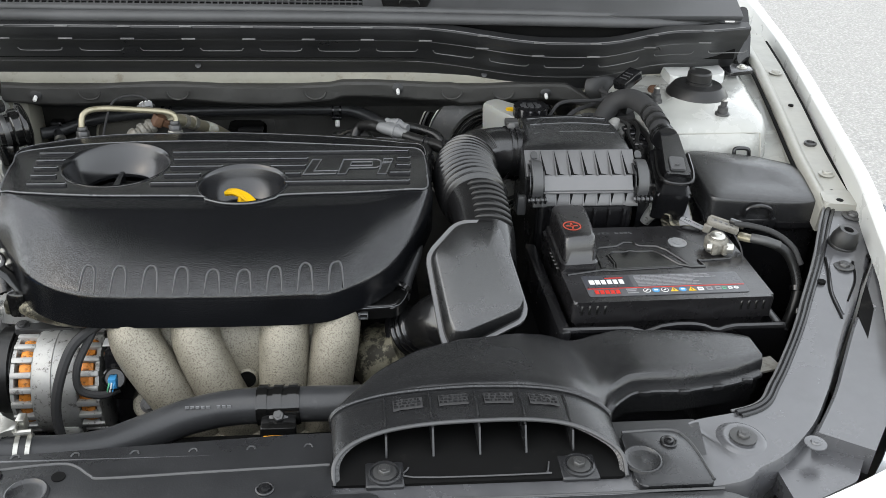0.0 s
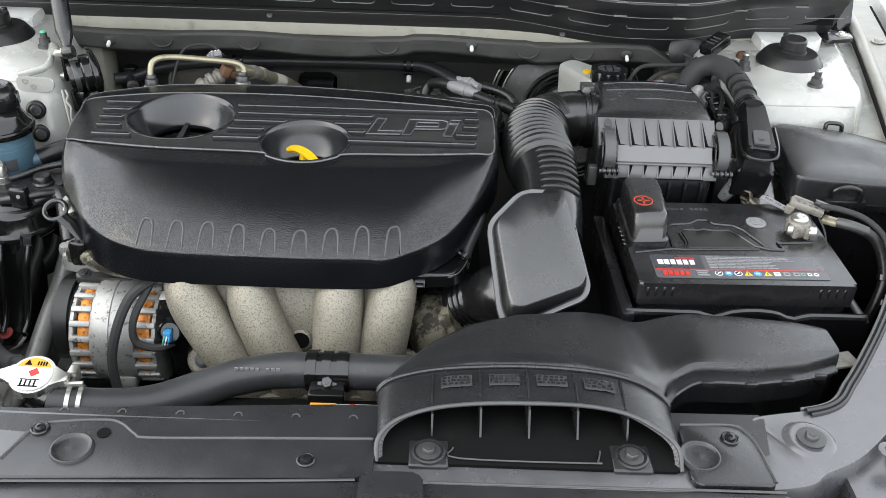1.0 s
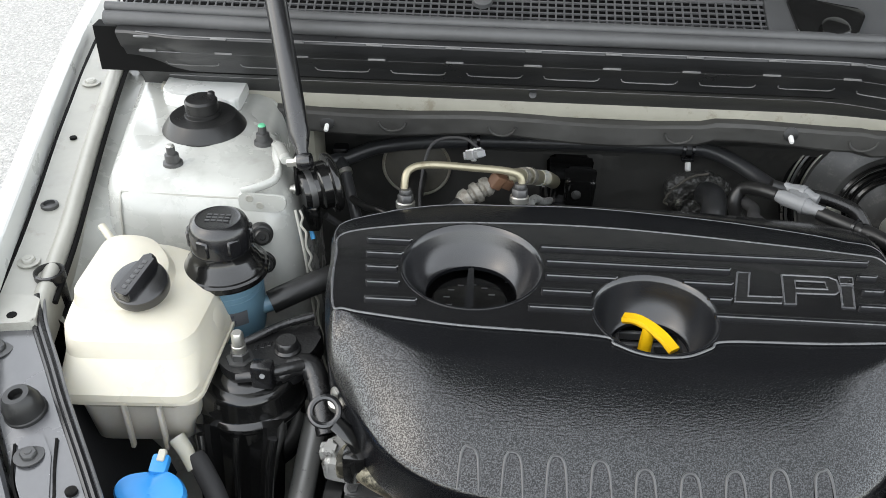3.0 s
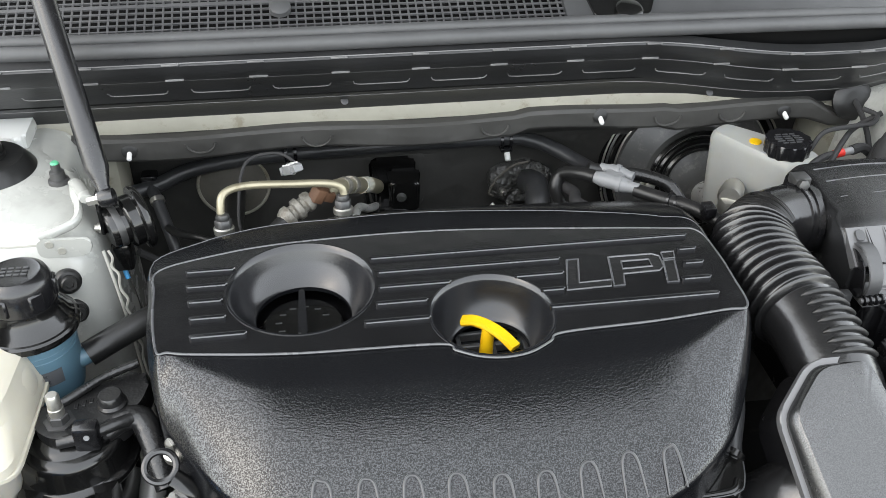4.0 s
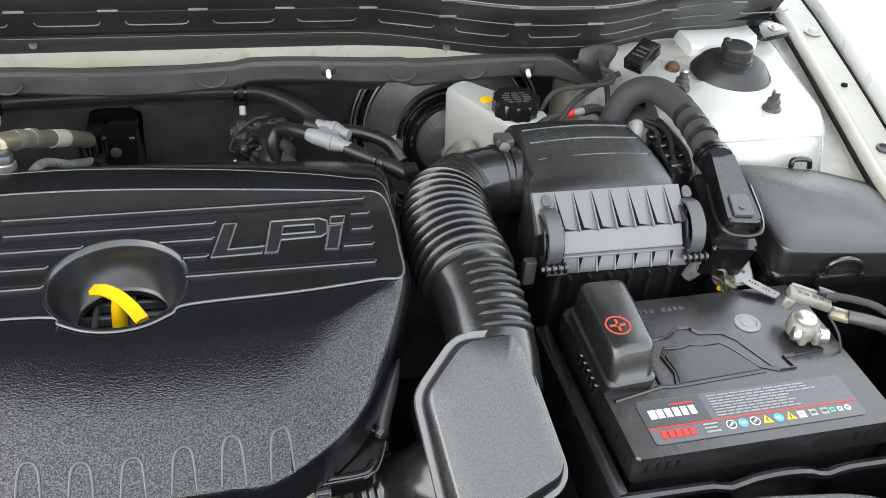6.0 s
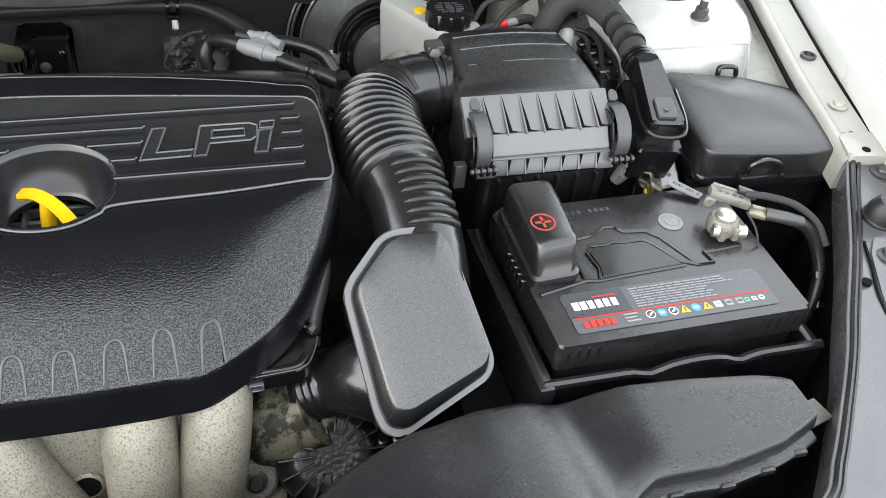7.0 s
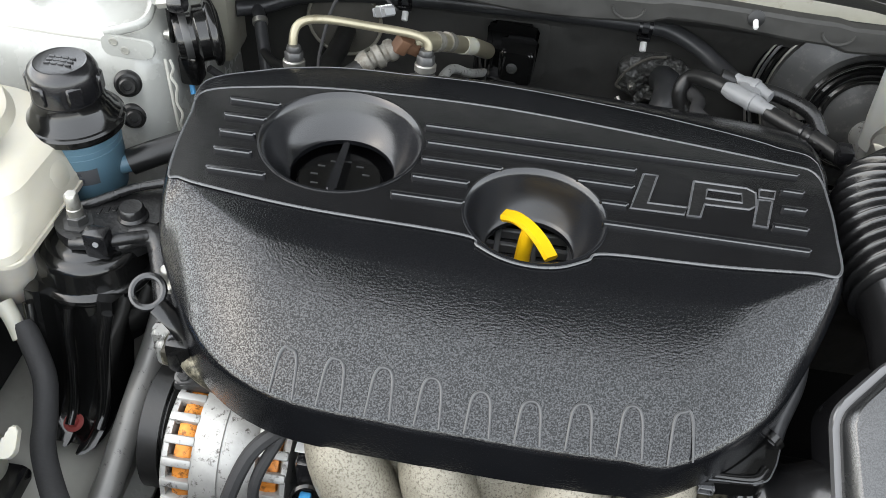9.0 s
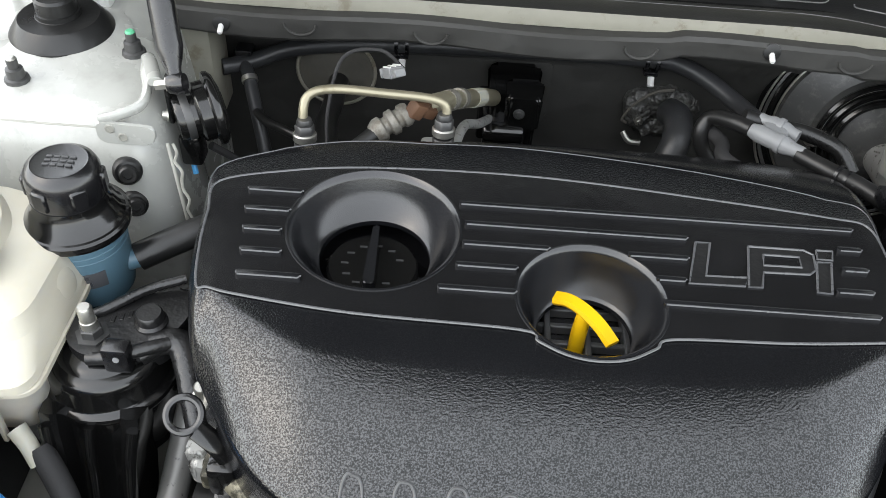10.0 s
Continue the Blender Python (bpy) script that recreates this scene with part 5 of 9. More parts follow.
lathe(bm, [(0.05, -0.332), (0.062, -0.331), (0.064, -0.327), (0.064, -0.309), (0.0625, -0.3085), (0.0625, -0.3065), (0.064, -0.306), (0.064, -0.285), (0.062, -0.281), (0.05, -0.28)], (0, AC.y, AC.z), (1, 0, 0), 48)
part("drum", bm, M_ALU, alt, "stained cast aluminium drum")
bm = B()
lathe(bm, [(0.05, -0.347), (0.057, -0.346), (0.0588, -0.34), (0.057, -0.333), (0.053, -0.33), (0.053, -0.281), (0.057, -0.279), (0.0588, -0.271), (0.057, -0.264), (0.05, -0.262)], (0, AC.y, AC.z), (1, 0, 0), 40)
part("winding", bm, M_COPPER, alt, "orange copper winding")
for x0, x1 in ((-0.352, -0.332), (-0.28, -0.258)):
    for j in range(22):
        a = 2 * math.pi * j / 22
        bm = B()
        m = Matrix.Translation((0, AC.y, AC.z)) @ Matrix.Rotation(a, 4, "X")
        box(bm, (x0 - 0.002, -0.0036, 0.052), (x1 + 0.002, 0.0036, 0.0635), 0.0016, 2, m)
        part("vent_fin", bm, M_ALU, alt)
    xe = x0 if x0 < -0.3 else x1
    bm = B()
    lathe(bm, [(0.02, xe - 0.004), (0.054, xe - 0.005), (0.0605, xe - 0.002), (0.0605, xe + 0.002), (0.02, xe + 0.004)], (0, AC.y, AC.z), (1, 0, 0), 40)
    part("end_plate", bm, M_ALU, alt)
bm = B()
box(bm, (-0.31, 1.012, 0.74), (-0.285, 1.03, 0.76), 0.004)
part("lug", bm, M_ALU, alt)
bm = B()
lathe(bm, [(0.045, -0.382), (0.05, -0.381), (0.05, -0.362), (0.047, -0.36), (0.02, -0.359)], (0, 1.085, 0.79), (1, 0, 0), 48)
part("pulley", bm, M_GLOSS, alt)
bm = B()
rings = []
for j in range(33):
    a = -0.4 + 2.4 * j / 32
    rings.append([(x, 1.085 - r * math.cos(a), 0.79 + r * math.sin(a)) for x, r in ((-0.38, 0.0505), (-0.364, 0.0505), (-0.364, 0.0545), (-0.38, 0.0545))])
loft(bm, rings)
part("belt", bm, M_RUBBER, alt)
bm = B()
box(bm, (-0.247, 1.02, 0.79), (-0.215, 1.06, 0.86), 0.006)
box(bm, (-0.245, 1.025, 0.75), (-0.21, 1.07, 0.80), 0.006)
rear = part("rear_cover", bm, M_BLACK, alt)
bm = B()
lathe(bm, [(0.013, 0), (0.0135, 0.01), (0.0115, 0.012), (0.0105, 0.004)], (-0.236, 1.018, 0.826), (0.1, -0.85, 0.5), 24)
part("socket", bm, M_GLOSS, alt)
bm = B()
box(bm, (-0.2415, 1.005, 0.819), (-0.2325, 1.016, 0.833), 0.0015)
plug = part("plug", bm, M_CYAN, alt, "blue plug")
for j, mt in enumerate((M_GREEN, M_WHITEPLASTIC, M_CYAN)):
    wire(alt, [(-0.240 + 0.003 * j, 1.006, 0.829), (-0.241 + 0.003 * j, 1.003, 0.824), (-0.243 + 0.003 * j, 1.003, 0.818)], 0.001, mt, "wire", 6)
bm = B()
box(bm, (-0.248, 1.03, 0.8615), (-0.222, 1.045, 0.8625))
part("sticker", bm, M_LABEL, alt)
wire(alt, [(-0.232, 1.012, 0.815), (-0.25, 1.005, 0.812), (-0.272, 1.003, 0.822), (-0.272, 1.01, 0.85), (-0.256, 1.035, 0.88)], 0.0045, M_TAPE, "cable")
wire(alt, [(-0.25, 1.04, 0.885), (-0.275, 1.02, 0.872), (-0.29, 1.0, 0.84), (-0.298, 0.99, 0.80), (-0.294, 0.985, 0.75), (-0.285, 0.99, 0.70)], 0.0058, M_TAPE, "cable")
bm = B()
tube(bm, [(-0.36, 1.10, 0.885), (-0.33, 1.075, 0.884), (-0.29, 1.06, 0.882), (-0.24, 1.06, 0.88)], 0.011, 14)
box(bm, (-0.366, 1.078, 0.874), (-0.35, 1.095, 0.892), 0.004)
part("top_bracket", bm, M_DIRTALU, alt)


# ---- upper radiator hose, cap and filler ----
hose = thing("radiator_hose", "thick dusty black rubber radiator hose held by a clamp", "hose", (-0.12, 0.89, 0.84))
bm = B()
tube(bm, [(-0.305, 0.853, 0.866), (-0.26, 0.858, 0.858), (-0.215, 0.872, 0.851), (-0.175, 0.892, 0.852), (-0.135, 0.907, 0.858), (-0.09, 0.912, 0.864), (-0.03, 0.909, 0.868), (0.08, 0.905, 0.87)], 0.0185, 24, 8)
part("tube", bm, M_HOSE, hose)
bm = B()
for x in (-0.289, -0.278):
    tube(bm, [(x, 0.8545, 0.8635), (x + 0.004, 0.855, 0.8628)], 0.0198, 24, 2)
tube(bm, [(-0.293, 0.86, 0.884), (-0.272, 0.862, 0.884)], 0.003, 8)
box(bm, (-0.288, 0.868, 0.878), (-0.28, 0.88, 0.893), 0.001)
part("spring_clamp", bm, M_STEEL, hose, "silver spring clamp")
bm = B()
for x in (-0.057, -0.042, -0.027):
    tube(bm, [(x - 0.0045, 0.9105, 0.867), (x + 0.0045, 0.91, 0.8675)], 0.0215, 24, 2)
tube(bm, [(-0.064, 0.9105, 0.866), (-0.02, 0.909, 0.868)], 0.0203, 24, 2)
box(bm, (-0.06, 0.872, 0.80), (-0.024, 0.892, 0.868), 0.003)
band = part("bracket", bm, M_GLOSS, hose, "gloss black hose bracket")
bolt(band, (-0.042, 0.89, 0.868), 0.006, (0, -0.6, 0.8), M_DARKSTEEL, 1.6, 0.007)
bm = B()
for i in range(9):
    if i != 5:
        box(bm, (-0.135 + 0.0052 * i, 0.8975, 0.8755), (-0.1315 + 0.0052 * i, 0.8985, 0.8785))
part("printed_bar", bm, M_GREYPLASTIC, hose)
bm = B()
prism(bm, rect(-0.055, 0.844, 0.012, 0.857), 0.866, 0.872, 0.001)
plate = tagged(part("warning_plate", bm, M_LABEL), "white and orange warning sticker plate behind the panel", "warning plate")
bm = B()
prism(bm, rect(-0.0545, 0.8445, -0.03, 0.8565), 0.8722, 0.8728)
part("orange_field", bm, M_ORANGE, plate)
bm = B()
lathe(bm, [(0.0055, 0), (0.0055, 0.0006), (0.0042, 0.0007), (0.0042, 0.0)], (-0.014, 0.8505, 0.8723), seg=20)
part("red_ring", bm, M_RED, plate)

CAPM = frame_to((0.05, -0.25, 1), (-0.318, 0.862, 0.892))
bm = B()
o = [((0.0215 + 0.012 * math.exp(-(math.sin(a) / 0.27) ** 4)) * math.cos(a), (0.0215 + 0.012 * math.exp(-(math.sin(a) / 0.27) ** 4)) * math.sin(a)) for a in [2 * math.pi * j / 72 for j in range(72)]]
prism(bm, o, -0.005, 0.003, 0.0015, 2, CAPM)
disc = part("cap", bm, M_STEEL, radiator, "pressed steel cap with a white and orange warning label")
bm = B()
prism(bm, [(0.0185 * math.cos(2 * math.pi * j / 40), 0.0185 * math.sin(2 * math.pi * j / 40)) for j in range(40)], 0.003, 0.0042, 0.0004, 1, CAPM)
part("label", bm, M_LABEL, disc)
bm = B()
arc = [(0.018 * math.cos(a), 0.018 * math.sin(a)) for a in [0.45 + (math.pi - 0.9) * j / 16 for j in range(17)]]
prism(bm, arc, 0.0042, 0.0046, m=CAPM)
part("orange_field", bm, M_ORANGE, disc)
bm = B()
prism(bm, [(-0.010, 0.0095), (-0.003, 0.0095), (-0.0065, 0.0155)], 0.0046, 0.005, m=CAPM)
for i in range(4):
    box(bm, (0.002 + 0.0025 * i, 0.0095, 0.0046), (0.0035 + 0.0025 * i, 0.014, 0.005), m=CAPM)
for i in range(4):
    box(bm, (-0.008 + 0.0042 * i, -0.0135, 0.0042), (-0.0066 + 0.0042 * i, -0.0075, 0.0047), m=CAPM)
box(bm, (-0.009, -0.0148, 0.0042), (0.009, -0.0135, 0.0047), m=CAPM)
box(bm, (-0.009, -0.007, 0.0042), (0.009, -0.0062, 0.0047), m=CAPM)
part("symbol", bm, M_DARK, disc)
bm = B()
box(bm, (-0.002, -0.003, 0.0042), (0.006, 0.004, 0.0047), m=CAPM @ Matrix.Rotation(0.6, 4, "Z"))
part("red_symbol", bm, M_RED, disc)
bm = B()
lathe(bm, [(0.016, -0.035), (0.0165, -0.006)], (-0.318, 0.862, 0.892), (0.05, -0.25, 1), 24)
tube(bm, [(-0.318, 0.862, 0.872), (-0.30, 0.855, 0.868)], 0.017, 20)
part("filler_neck", bm, M_BLACK, radiator)

ycap = thing("refrigerant_port", "aluminium service pipe with a yellow plastic cap", "service port", (-0.365, 0.86, 0.80))
bm = B()
lathe(bm, [(0.0095, 0), (0.0098, 0.002), (0.0098, 0.012), (0.0085, 0.0145), (0.0, 0.015)], (-0.373, 0.878, 0.88), (-0.15, 0.2, 1), 24, cap1=False)
part("cap", bm, M_YELLOW, ycap)
bm = B()
tube(bm, [(-0.3715, 0.876, 0.881), (-0.366, 0.866, 0.86), (-0.355, 0.85, 0.83), (-0.345, 0.845, 0.79)], lambda t: 0.0078 if t > 0.1 else 0.0062, 14)
part("pipe", bm, M_ALU, ycap)
wire(ycap, [(-0.34, 0.87, 0.86), (-0.352, 0.868, 0.83), (-0.345, 0.86, 0.79)], 0.006, M_PIPE, "side_pipe", 10)
for j in range(5):
    wire(ycap, [(-0.40 - 0.008 * j, 0.90, 0.85 - 0.006 * j), (-0.385 - 0.006 * j, 0.875, 0.862), (-0.375 - 0.003 * j, 0.86, 0.84), (-0.37 - 0.002 * j, 0.855, 0.79)], 0.0035 - 0.0003 * (j % 2), M_TAPE, "wire")
bm = B()
lathe(bm, [(0.018, 0), (0.019, 0.012), (0.014, 0.016)], (-0.425, 0.925, 0.80), (0.1, -0.3, 1), 20)
part("cover", bm, M_BLACK, ycap)

# ---- air intake scoop over the front panel ----
scoop = thing("air_intake_scoop", "textured black plastic air scoop with vanes behind its mouth", "air intake", (0.15, 0.8, 0.9))
ring0 = [(0.016, 0.756, 0.901), (0.0165, 0.772, 0.912), (0.03, 0.787, 0.919), (0.06, 0.799, 0.923), (0.1, 0.805, 0.925), (0.15, 0.807, 0.9255), (0.2, 0.806, 0.925), (0.236, 0.80, 0.922), (0.262, 0.786, 0.917), (0.277, 0.772, 0.91), (0.278, 0.753, 0.901)]
ring1 = [(0.013, 0.838, 0.893), (0.013, 0.840, 0.906), (0.028, 0.844, 0.916), (0.06, 0.848, 0.923), (0.1, 0.850, 0.9265), (0.15, 0.851, 0.928), (0.2, 0.849, 0.927), (0.236, 0.845, 0.924), (0.262, 0.838, 0.918), (0.28, 0.828, 0.908), (0.281, 0.826, 0.893)]
r0, r1 = smooth_path(ring0, 5), smooth_path(ring1, 5)
bm = B()
mid = [a * 0.5 + b * 0.5 + V(0, 0, 0.002) for a, b in zip(r0, r1)]
ins = [a * 0.96 + V(0.147, 0.79, 0.88) * 0.04 for a in r0]
ins2 = [b * 0.95 + V(0.147, 0.85, 0.88) * 0.05 for b in r1]
loft(bm, [ins2, ins, [a + V(0, -0.001, 0.001) for a in r0], [a + V(0, 0.003, 0.0013) for a in r0], mid, [b + V(0, -0.004, 0.0) for b in r1], r1], False, False, False)
part("mouth", bm, M_DUCT, scoop, "", 50)
bm = B()
tube(bm, [p + V(0, -0.001, 0.0003) for p in r0], 0.0021, 10, raw=True)
part("mouth_rim", bm, M_RIB, scoop)
bm = B()
tube(bm, [p + V(0, 0.001, 0.0015) for p in r1], 0.0022, 8, raw=True)
part("collar", bm, M_DUCT, scoop)
bm = B()
prism(bm, rounded([(0.014, 0.754), (0.277, 0.751), (0.278, 0.84), (0.014, 0.84)], 0.006), 0.897, 0.9025, 0.001)
base = part("floor", bm, M_DARK, scoop)
bm = B()
box(bm, (0.03, 0.838, 0.895), (0.262, 0.842, 0.9155))
part("back", bm, M_DARK, scoop)
bm = B()
tube(bm, [(0.082, 0.772, 0.9035), (0.086, 0.759, 0.904), (0.2, 0.757, 0.904), (0.206, 0.759, 0.904), (0.21, 0.772, 0.9035)], 0.0008, 8, 4)
part("lip", bm, M_RIB, scoop)
for i, x in enumerate((0.063, 0.106, 0.149, 0.192, 0.236)):
    bm = B()
    zt = curve_at(x, [(0.03, 0.919), (0.1, 0.925), (0.2, 0.925), (0.24, 0.921)])
    o = [(0.80 if 0 < i < 4 else 0.795, zt - 0.0015), (0.84, zt + 0.004), (0.84, 0.9025), (0.786, 0.9025)]
    loft(bm, [[(x - 0.0009, y, z) for y, z in o], [(x + 0.0009, y, z) for y, z in o]])
    part("vane", bm, M_SHIELD, scoop)


def on_mouth(x, u, h=0.0):
    """Point on the top of the scoop's mouth: u runs from the lip to the collar."""
    near = [min(r, key=lambda p: abs(p.x - x)) for r in (r0, r1)]
    p = near[0].lerp(near[1], u)
    return V(x, p.y, p.z + 0.0024 * 4 * u * (1 - u) + 0.0012 + h)


for x in (0.0625, 0.1055, 0.149, 0.1925, 0.235):
    bm = B()
    tube(bm, [on_mouth(x, u) for u in (0.08, 0.3, 0.5, 0.7, 0.92)], 0.0008, 6, 3)
    part("mould_ridge", bm, M_DUCT, scoop)
for i in range(4):
    xa = 0.0705 + 0.0432 * i
    bm = B()
    rows = [[on_mouth(xa + 0.028 * k / 6, u, -0.0004 if e else 0.0004) for u, e in ((0.42, 1), (0.44, 0), (0.74, 0), (0.76, 1))] for k in range(7)]
    loft(bm, rows, False, False, False)
    patch = part("moulded_patch", bm, M_TAPE, scoop, "dull moulded lettering field")
    random.seed(20 + i)
    for k in range(3):
        x = xa + 0.001
        while x < xa + 0.026:
            w = random.uniform(0.0015, 0.004)
            bm = B()
            u = 0.48 + 0.09 * k
            loft(bm, [[on_mouth(q, u, h) for q, h in ((x, 0.0002), (x, 0.0008), (x + w, 0.0008), (x + w, 0.0002))] for u in (u, u + 0.05)])
            part("moulded_bar", bm, M_DUCT, patch)
            x += w + random.uniform(0.0008, 0.0025)
for x in (0.0605, 0.236):
    bm = B()
    box(bm, (x - 0.0175, 0.7495, 0.898), (x + 0.0175, 0.781, 0.9036), 0.0026, 3)
    lathe(bm, [(0.0148, 0), (0.0148, 0.0022), (0.013, 0.0028), (0.0122, 0.0012)], (x, 0.765, 0.9036), seg=28)
    foot = part("foot", bm, M_SHIELD, scoop)
    bolt(foot, (x, 0.765, 0.9048), 0.0062, mat=M_DARKSTEEL, washer=1.7, h=0.006)
# duct behind it, widening to the side
FRONT = [(0.012, 0.838), (0.03, 0.845), (0.1, 0.852), (0.2, 0.851), (0.255, 0.84), (0.278, 0.838), (0.296, 0.868), (0.315, 0.880), (0.37, 0.879), (0.40, 0.884), (0.43, 0.89), (0.455, 0.9), (0.468, 0.906)]
BACK = [(0.012, 0.846), (0.03, 0.870), (0.06, 0.902), (0.1, 0.931), (0.148, 0.954), (0.2, 0.967), (0.242, 0.974), (0.30, 0.972), (0.38, 0.967), (0.44, 0.96), (0.46, 0.955), (0.468, 0.951)]
TOP = [(0.012, 0.908), (0.05, 0.919), (0.1, 0.926), (0.15, 0.9285), (0.2, 0.928), (0.242, 0.926), (0.256, 0.9235), (0.278, 0.912), (0.288, 0.9085), (0.296, 0.9083), (0.322, 0.9138), (0.332, 0.9147), (0.38, 0.9145), (0.44, 0.9135), (0.468, 0.9125)]
bm = B()
rings = []
for i in range(61):
    x = 0.012 + 0.456 * i / 60
    yf, yb, zt = lin(x, FRONT), lin(x, BACK), lin(x, TOP)
    w = yb - yf
    e = min(0.012 - 0.006 * smoothstep(0.28, 0.33, x), w * 0.3)
    zb = curve_at(x, [(0.05, 0.0), (0.2, -0.014), (0.26, -0.02), (0.3, -0.004), (0.47, -0.002)])
    rr = []
    rr.append((x, yf + 0.002, zt - 0.05))
    rr.append((x, yf, zt - 0.014))
    for a in (0.2, 0.45, 0.7, 0.9):
        rr.append((x, yf + e * (1 - math.cos(a * math.pi / 2)), zt - 0.012 * (1 - math.sin(a * math.pi / 2))))
    for u in (0.2, 0.4, 0.6, 0.8):
        rr.append((x, yf + e + (w - 2 * e) * u, zt + zb * u))
    for a in (0.9, 0.7, 0.45, 0.2):
        rr.append((x, yb - e * (1 - math.cos(a * math.pi / 2)), zt + zb - 0.012 * (1 - math.sin(a * math.pi / 2))))
    rr.append((x, yb, zt + zb - 0.014))
    rr.append((x, yb - 0.002, zt + zb - 0.05))
    rings.append(rr)
loft(bm, rings)
part("duct", bm, M_DUCT, scoop, "textured black intake duct", 60)
bm = B()
rr = []
for p in smooth_path([V(x, lin(x, FRONT) - 0.001, lin(x, TOP) - 0.0155) for x in (0.284, 0.294, 0.305, 0.32, 0.345, 0.37, 0.395, 0.42, 0.445, 0.464)], 3):
    rr.append([p + V(0.001, 0.003, 0.001), p + V(0.0015, -0.0055, 0.0005), p + V(0.002, -0.007, -0.001), p + V(0.002, -0.007, -0.004), p + V(0.001, 0.003, -0.004)])
loft(bm, rr)
fl = part("duct_flange", bm, M_DUCT, scoop)
for x in (0.33, 0.372, 0.41, 0.445):
    bm = B()
    box(bm, (x - 0.006, lin(x, FRONT) - 0.0105, lin(x, TOP) - 0.0205), (x + 0.006, lin(x, FRONT) - 0.006, lin(x, TOP) - 0.0145), 0.001)
    part("snap", bm, M_DUCT, fl)
bm = B()
prism(bm, [(0.29, 0.885), (0.46, 0.9), (0.46, 0.95), (0.27, 0.96)], 0.80, 0.885)
part("lower_half", bm, M_BLACK, scoop)
bm = B()
box(bm, (0.462, 0.912, 0.884), (0.5, 0.934, 0.8875), 0.001, m=Matrix.Translation((0.47, 0.92, 0)) @ Matrix.Rotation(0.25, 4, "Z") @ Matrix.Translation((-0.47, -0.92, 0)))
part("lug", bm, M_LEAD, scoop, "oxidised metal mounting tab")

# ---- resonator box ----
res = thing("resonator_box", "black plastic resonator box with a pale moulded rim", "resonator", (0.17, 1.04, 0.86))
RT = math.atan(0.73)
RM = Matrix.Translation((0, 0.985, 0.886)) @ Matrix.Rotation(RT, 4, "X")
cs = math.cos(RT)
rim = [(x, (y - 0.985) / cs) for x, y in ((0.158, 1.107), (0.205, 1.107), (0.213, 1.096), (0.234, 1.015), (0.229, 1.003), (0.152, 0.974), (0.137, 0.977), (0.131, 0.99), (0.119, 1.072))]
rim = rounded(rim, 0.012, 4)
bm = B()
prism(bm, rim, -0.006, 0.001, 0.001, 1, RM)
part("rim", bm, M_RIBPALE, res, "pale grey moulded rim")
c2 = V(0.178, 0.07, 0)
foot = [(c2.x + (x - c2.x) * 0.915, c2.y + (y - c2.y) * 0.935) for x, y in rim]
flat = rounded([(x, (y - 0.985) / cs) for x, y in ((0.163, 1.1), (0.203, 1.1015), (0.2085, 1.093), (0.2265, 1.021), (0.221, 1.0125), (0.157, 0.991), (0.147, 0.993), (0.143, 1.002), (0.131, 1.072))], 0.012, 4)
bm = B()
rr = []
for k2, h in ((0.0, 0.0), (0.1, 0.35), (0.75, 0.9), (0.9, 0.98), (1.0, 1.0)):
    rr.append([RM @ V(a[0] + (b[0] - a[0]) * k2, a[1] + (b[1] - a[1]) * k2, 0.001 + h * (0.02 - 0.085 * b[1])) for a, b in zip(foot, flat)])
fc = V(0.178, 0.075, 0)
rr.append([RM @ V(fc.x + (x - fc.x) * 0.5, fc.y + (y - fc.y) * 0.5, 0.0213 - 0.085 * (fc.y + (y - fc.y) * 0.5)) for x, y in flat])
loft(bm, rr)
part("lid", bm, M_SMOOTHLID, res, "", 60)
bm = B()
prism(bm, [(c2.x + (x - c2.x) * 0.93, c2.y + (y - c2.y) * 0.95) for x, y in rim], -0.05, -0.006, m=RM)
part("body", bm, M_BLACK, res)

# ---- corrugated intake hose ----
ih = thing("intake_hose", "corrugated black rubber intake hose bending off the air box", "hose", (0.19, 1.2, 0.92))
P = [(0.286, 1.328, 0.962), (0.262, 1.327, 0.964), (0.235, 1.323, 0.965), (0.208, 1.308, 0.964), (0.192, 1.283, 0.962), (0.187, 1.25, 0.961), (0.189, 1.215, 0.96), (0.193, 1.18, 0.958), (0.196, 1.145, 0.951), (0.196, 1.11, 0.94), (0.194, 1.08, 0.925)]


def hose_r(t):
    base = curve_at(t, [(0.0, 0.036), (0.2, 0.037), (0.4, 0.0395), (0.62, 0.0405), (0.75, 0.037), (1.0, 0.036)])
    if 0.33 < t < 0.69:
        w = 0.5 - 0.5 * math.cos((t - 0.33) / 0.36 * 2 * math.pi * 12)
        return base - 0.0035 + 0.0075 * w ** 1.5
    return base


bm = B()
tube(bm, P, hose_r, 40, 48)
part("tube", bm, M_CORRUGATED, ih, "", 80)
sp = smooth_path(P, 20)
for j in range(7):
    i = int((0.255 + 0.0125 * j) * 200)
    p, d = sp[i], (sp[i + 1] - sp[i - 1]).normalized()
    sd = d.cross(V(0, 0, 1)).normalized()
    up = sd.cross(d)
    bm = B()
    tube(bm, [p + (sd * math.cos(a) + up * math.sin(a)) * 0.0378 for a in [0.15 + 2.3 * q / 10 for q in range(11)]], 0.0016, 6, 2)
    part("rib", bm, M_RUBBER, ih)
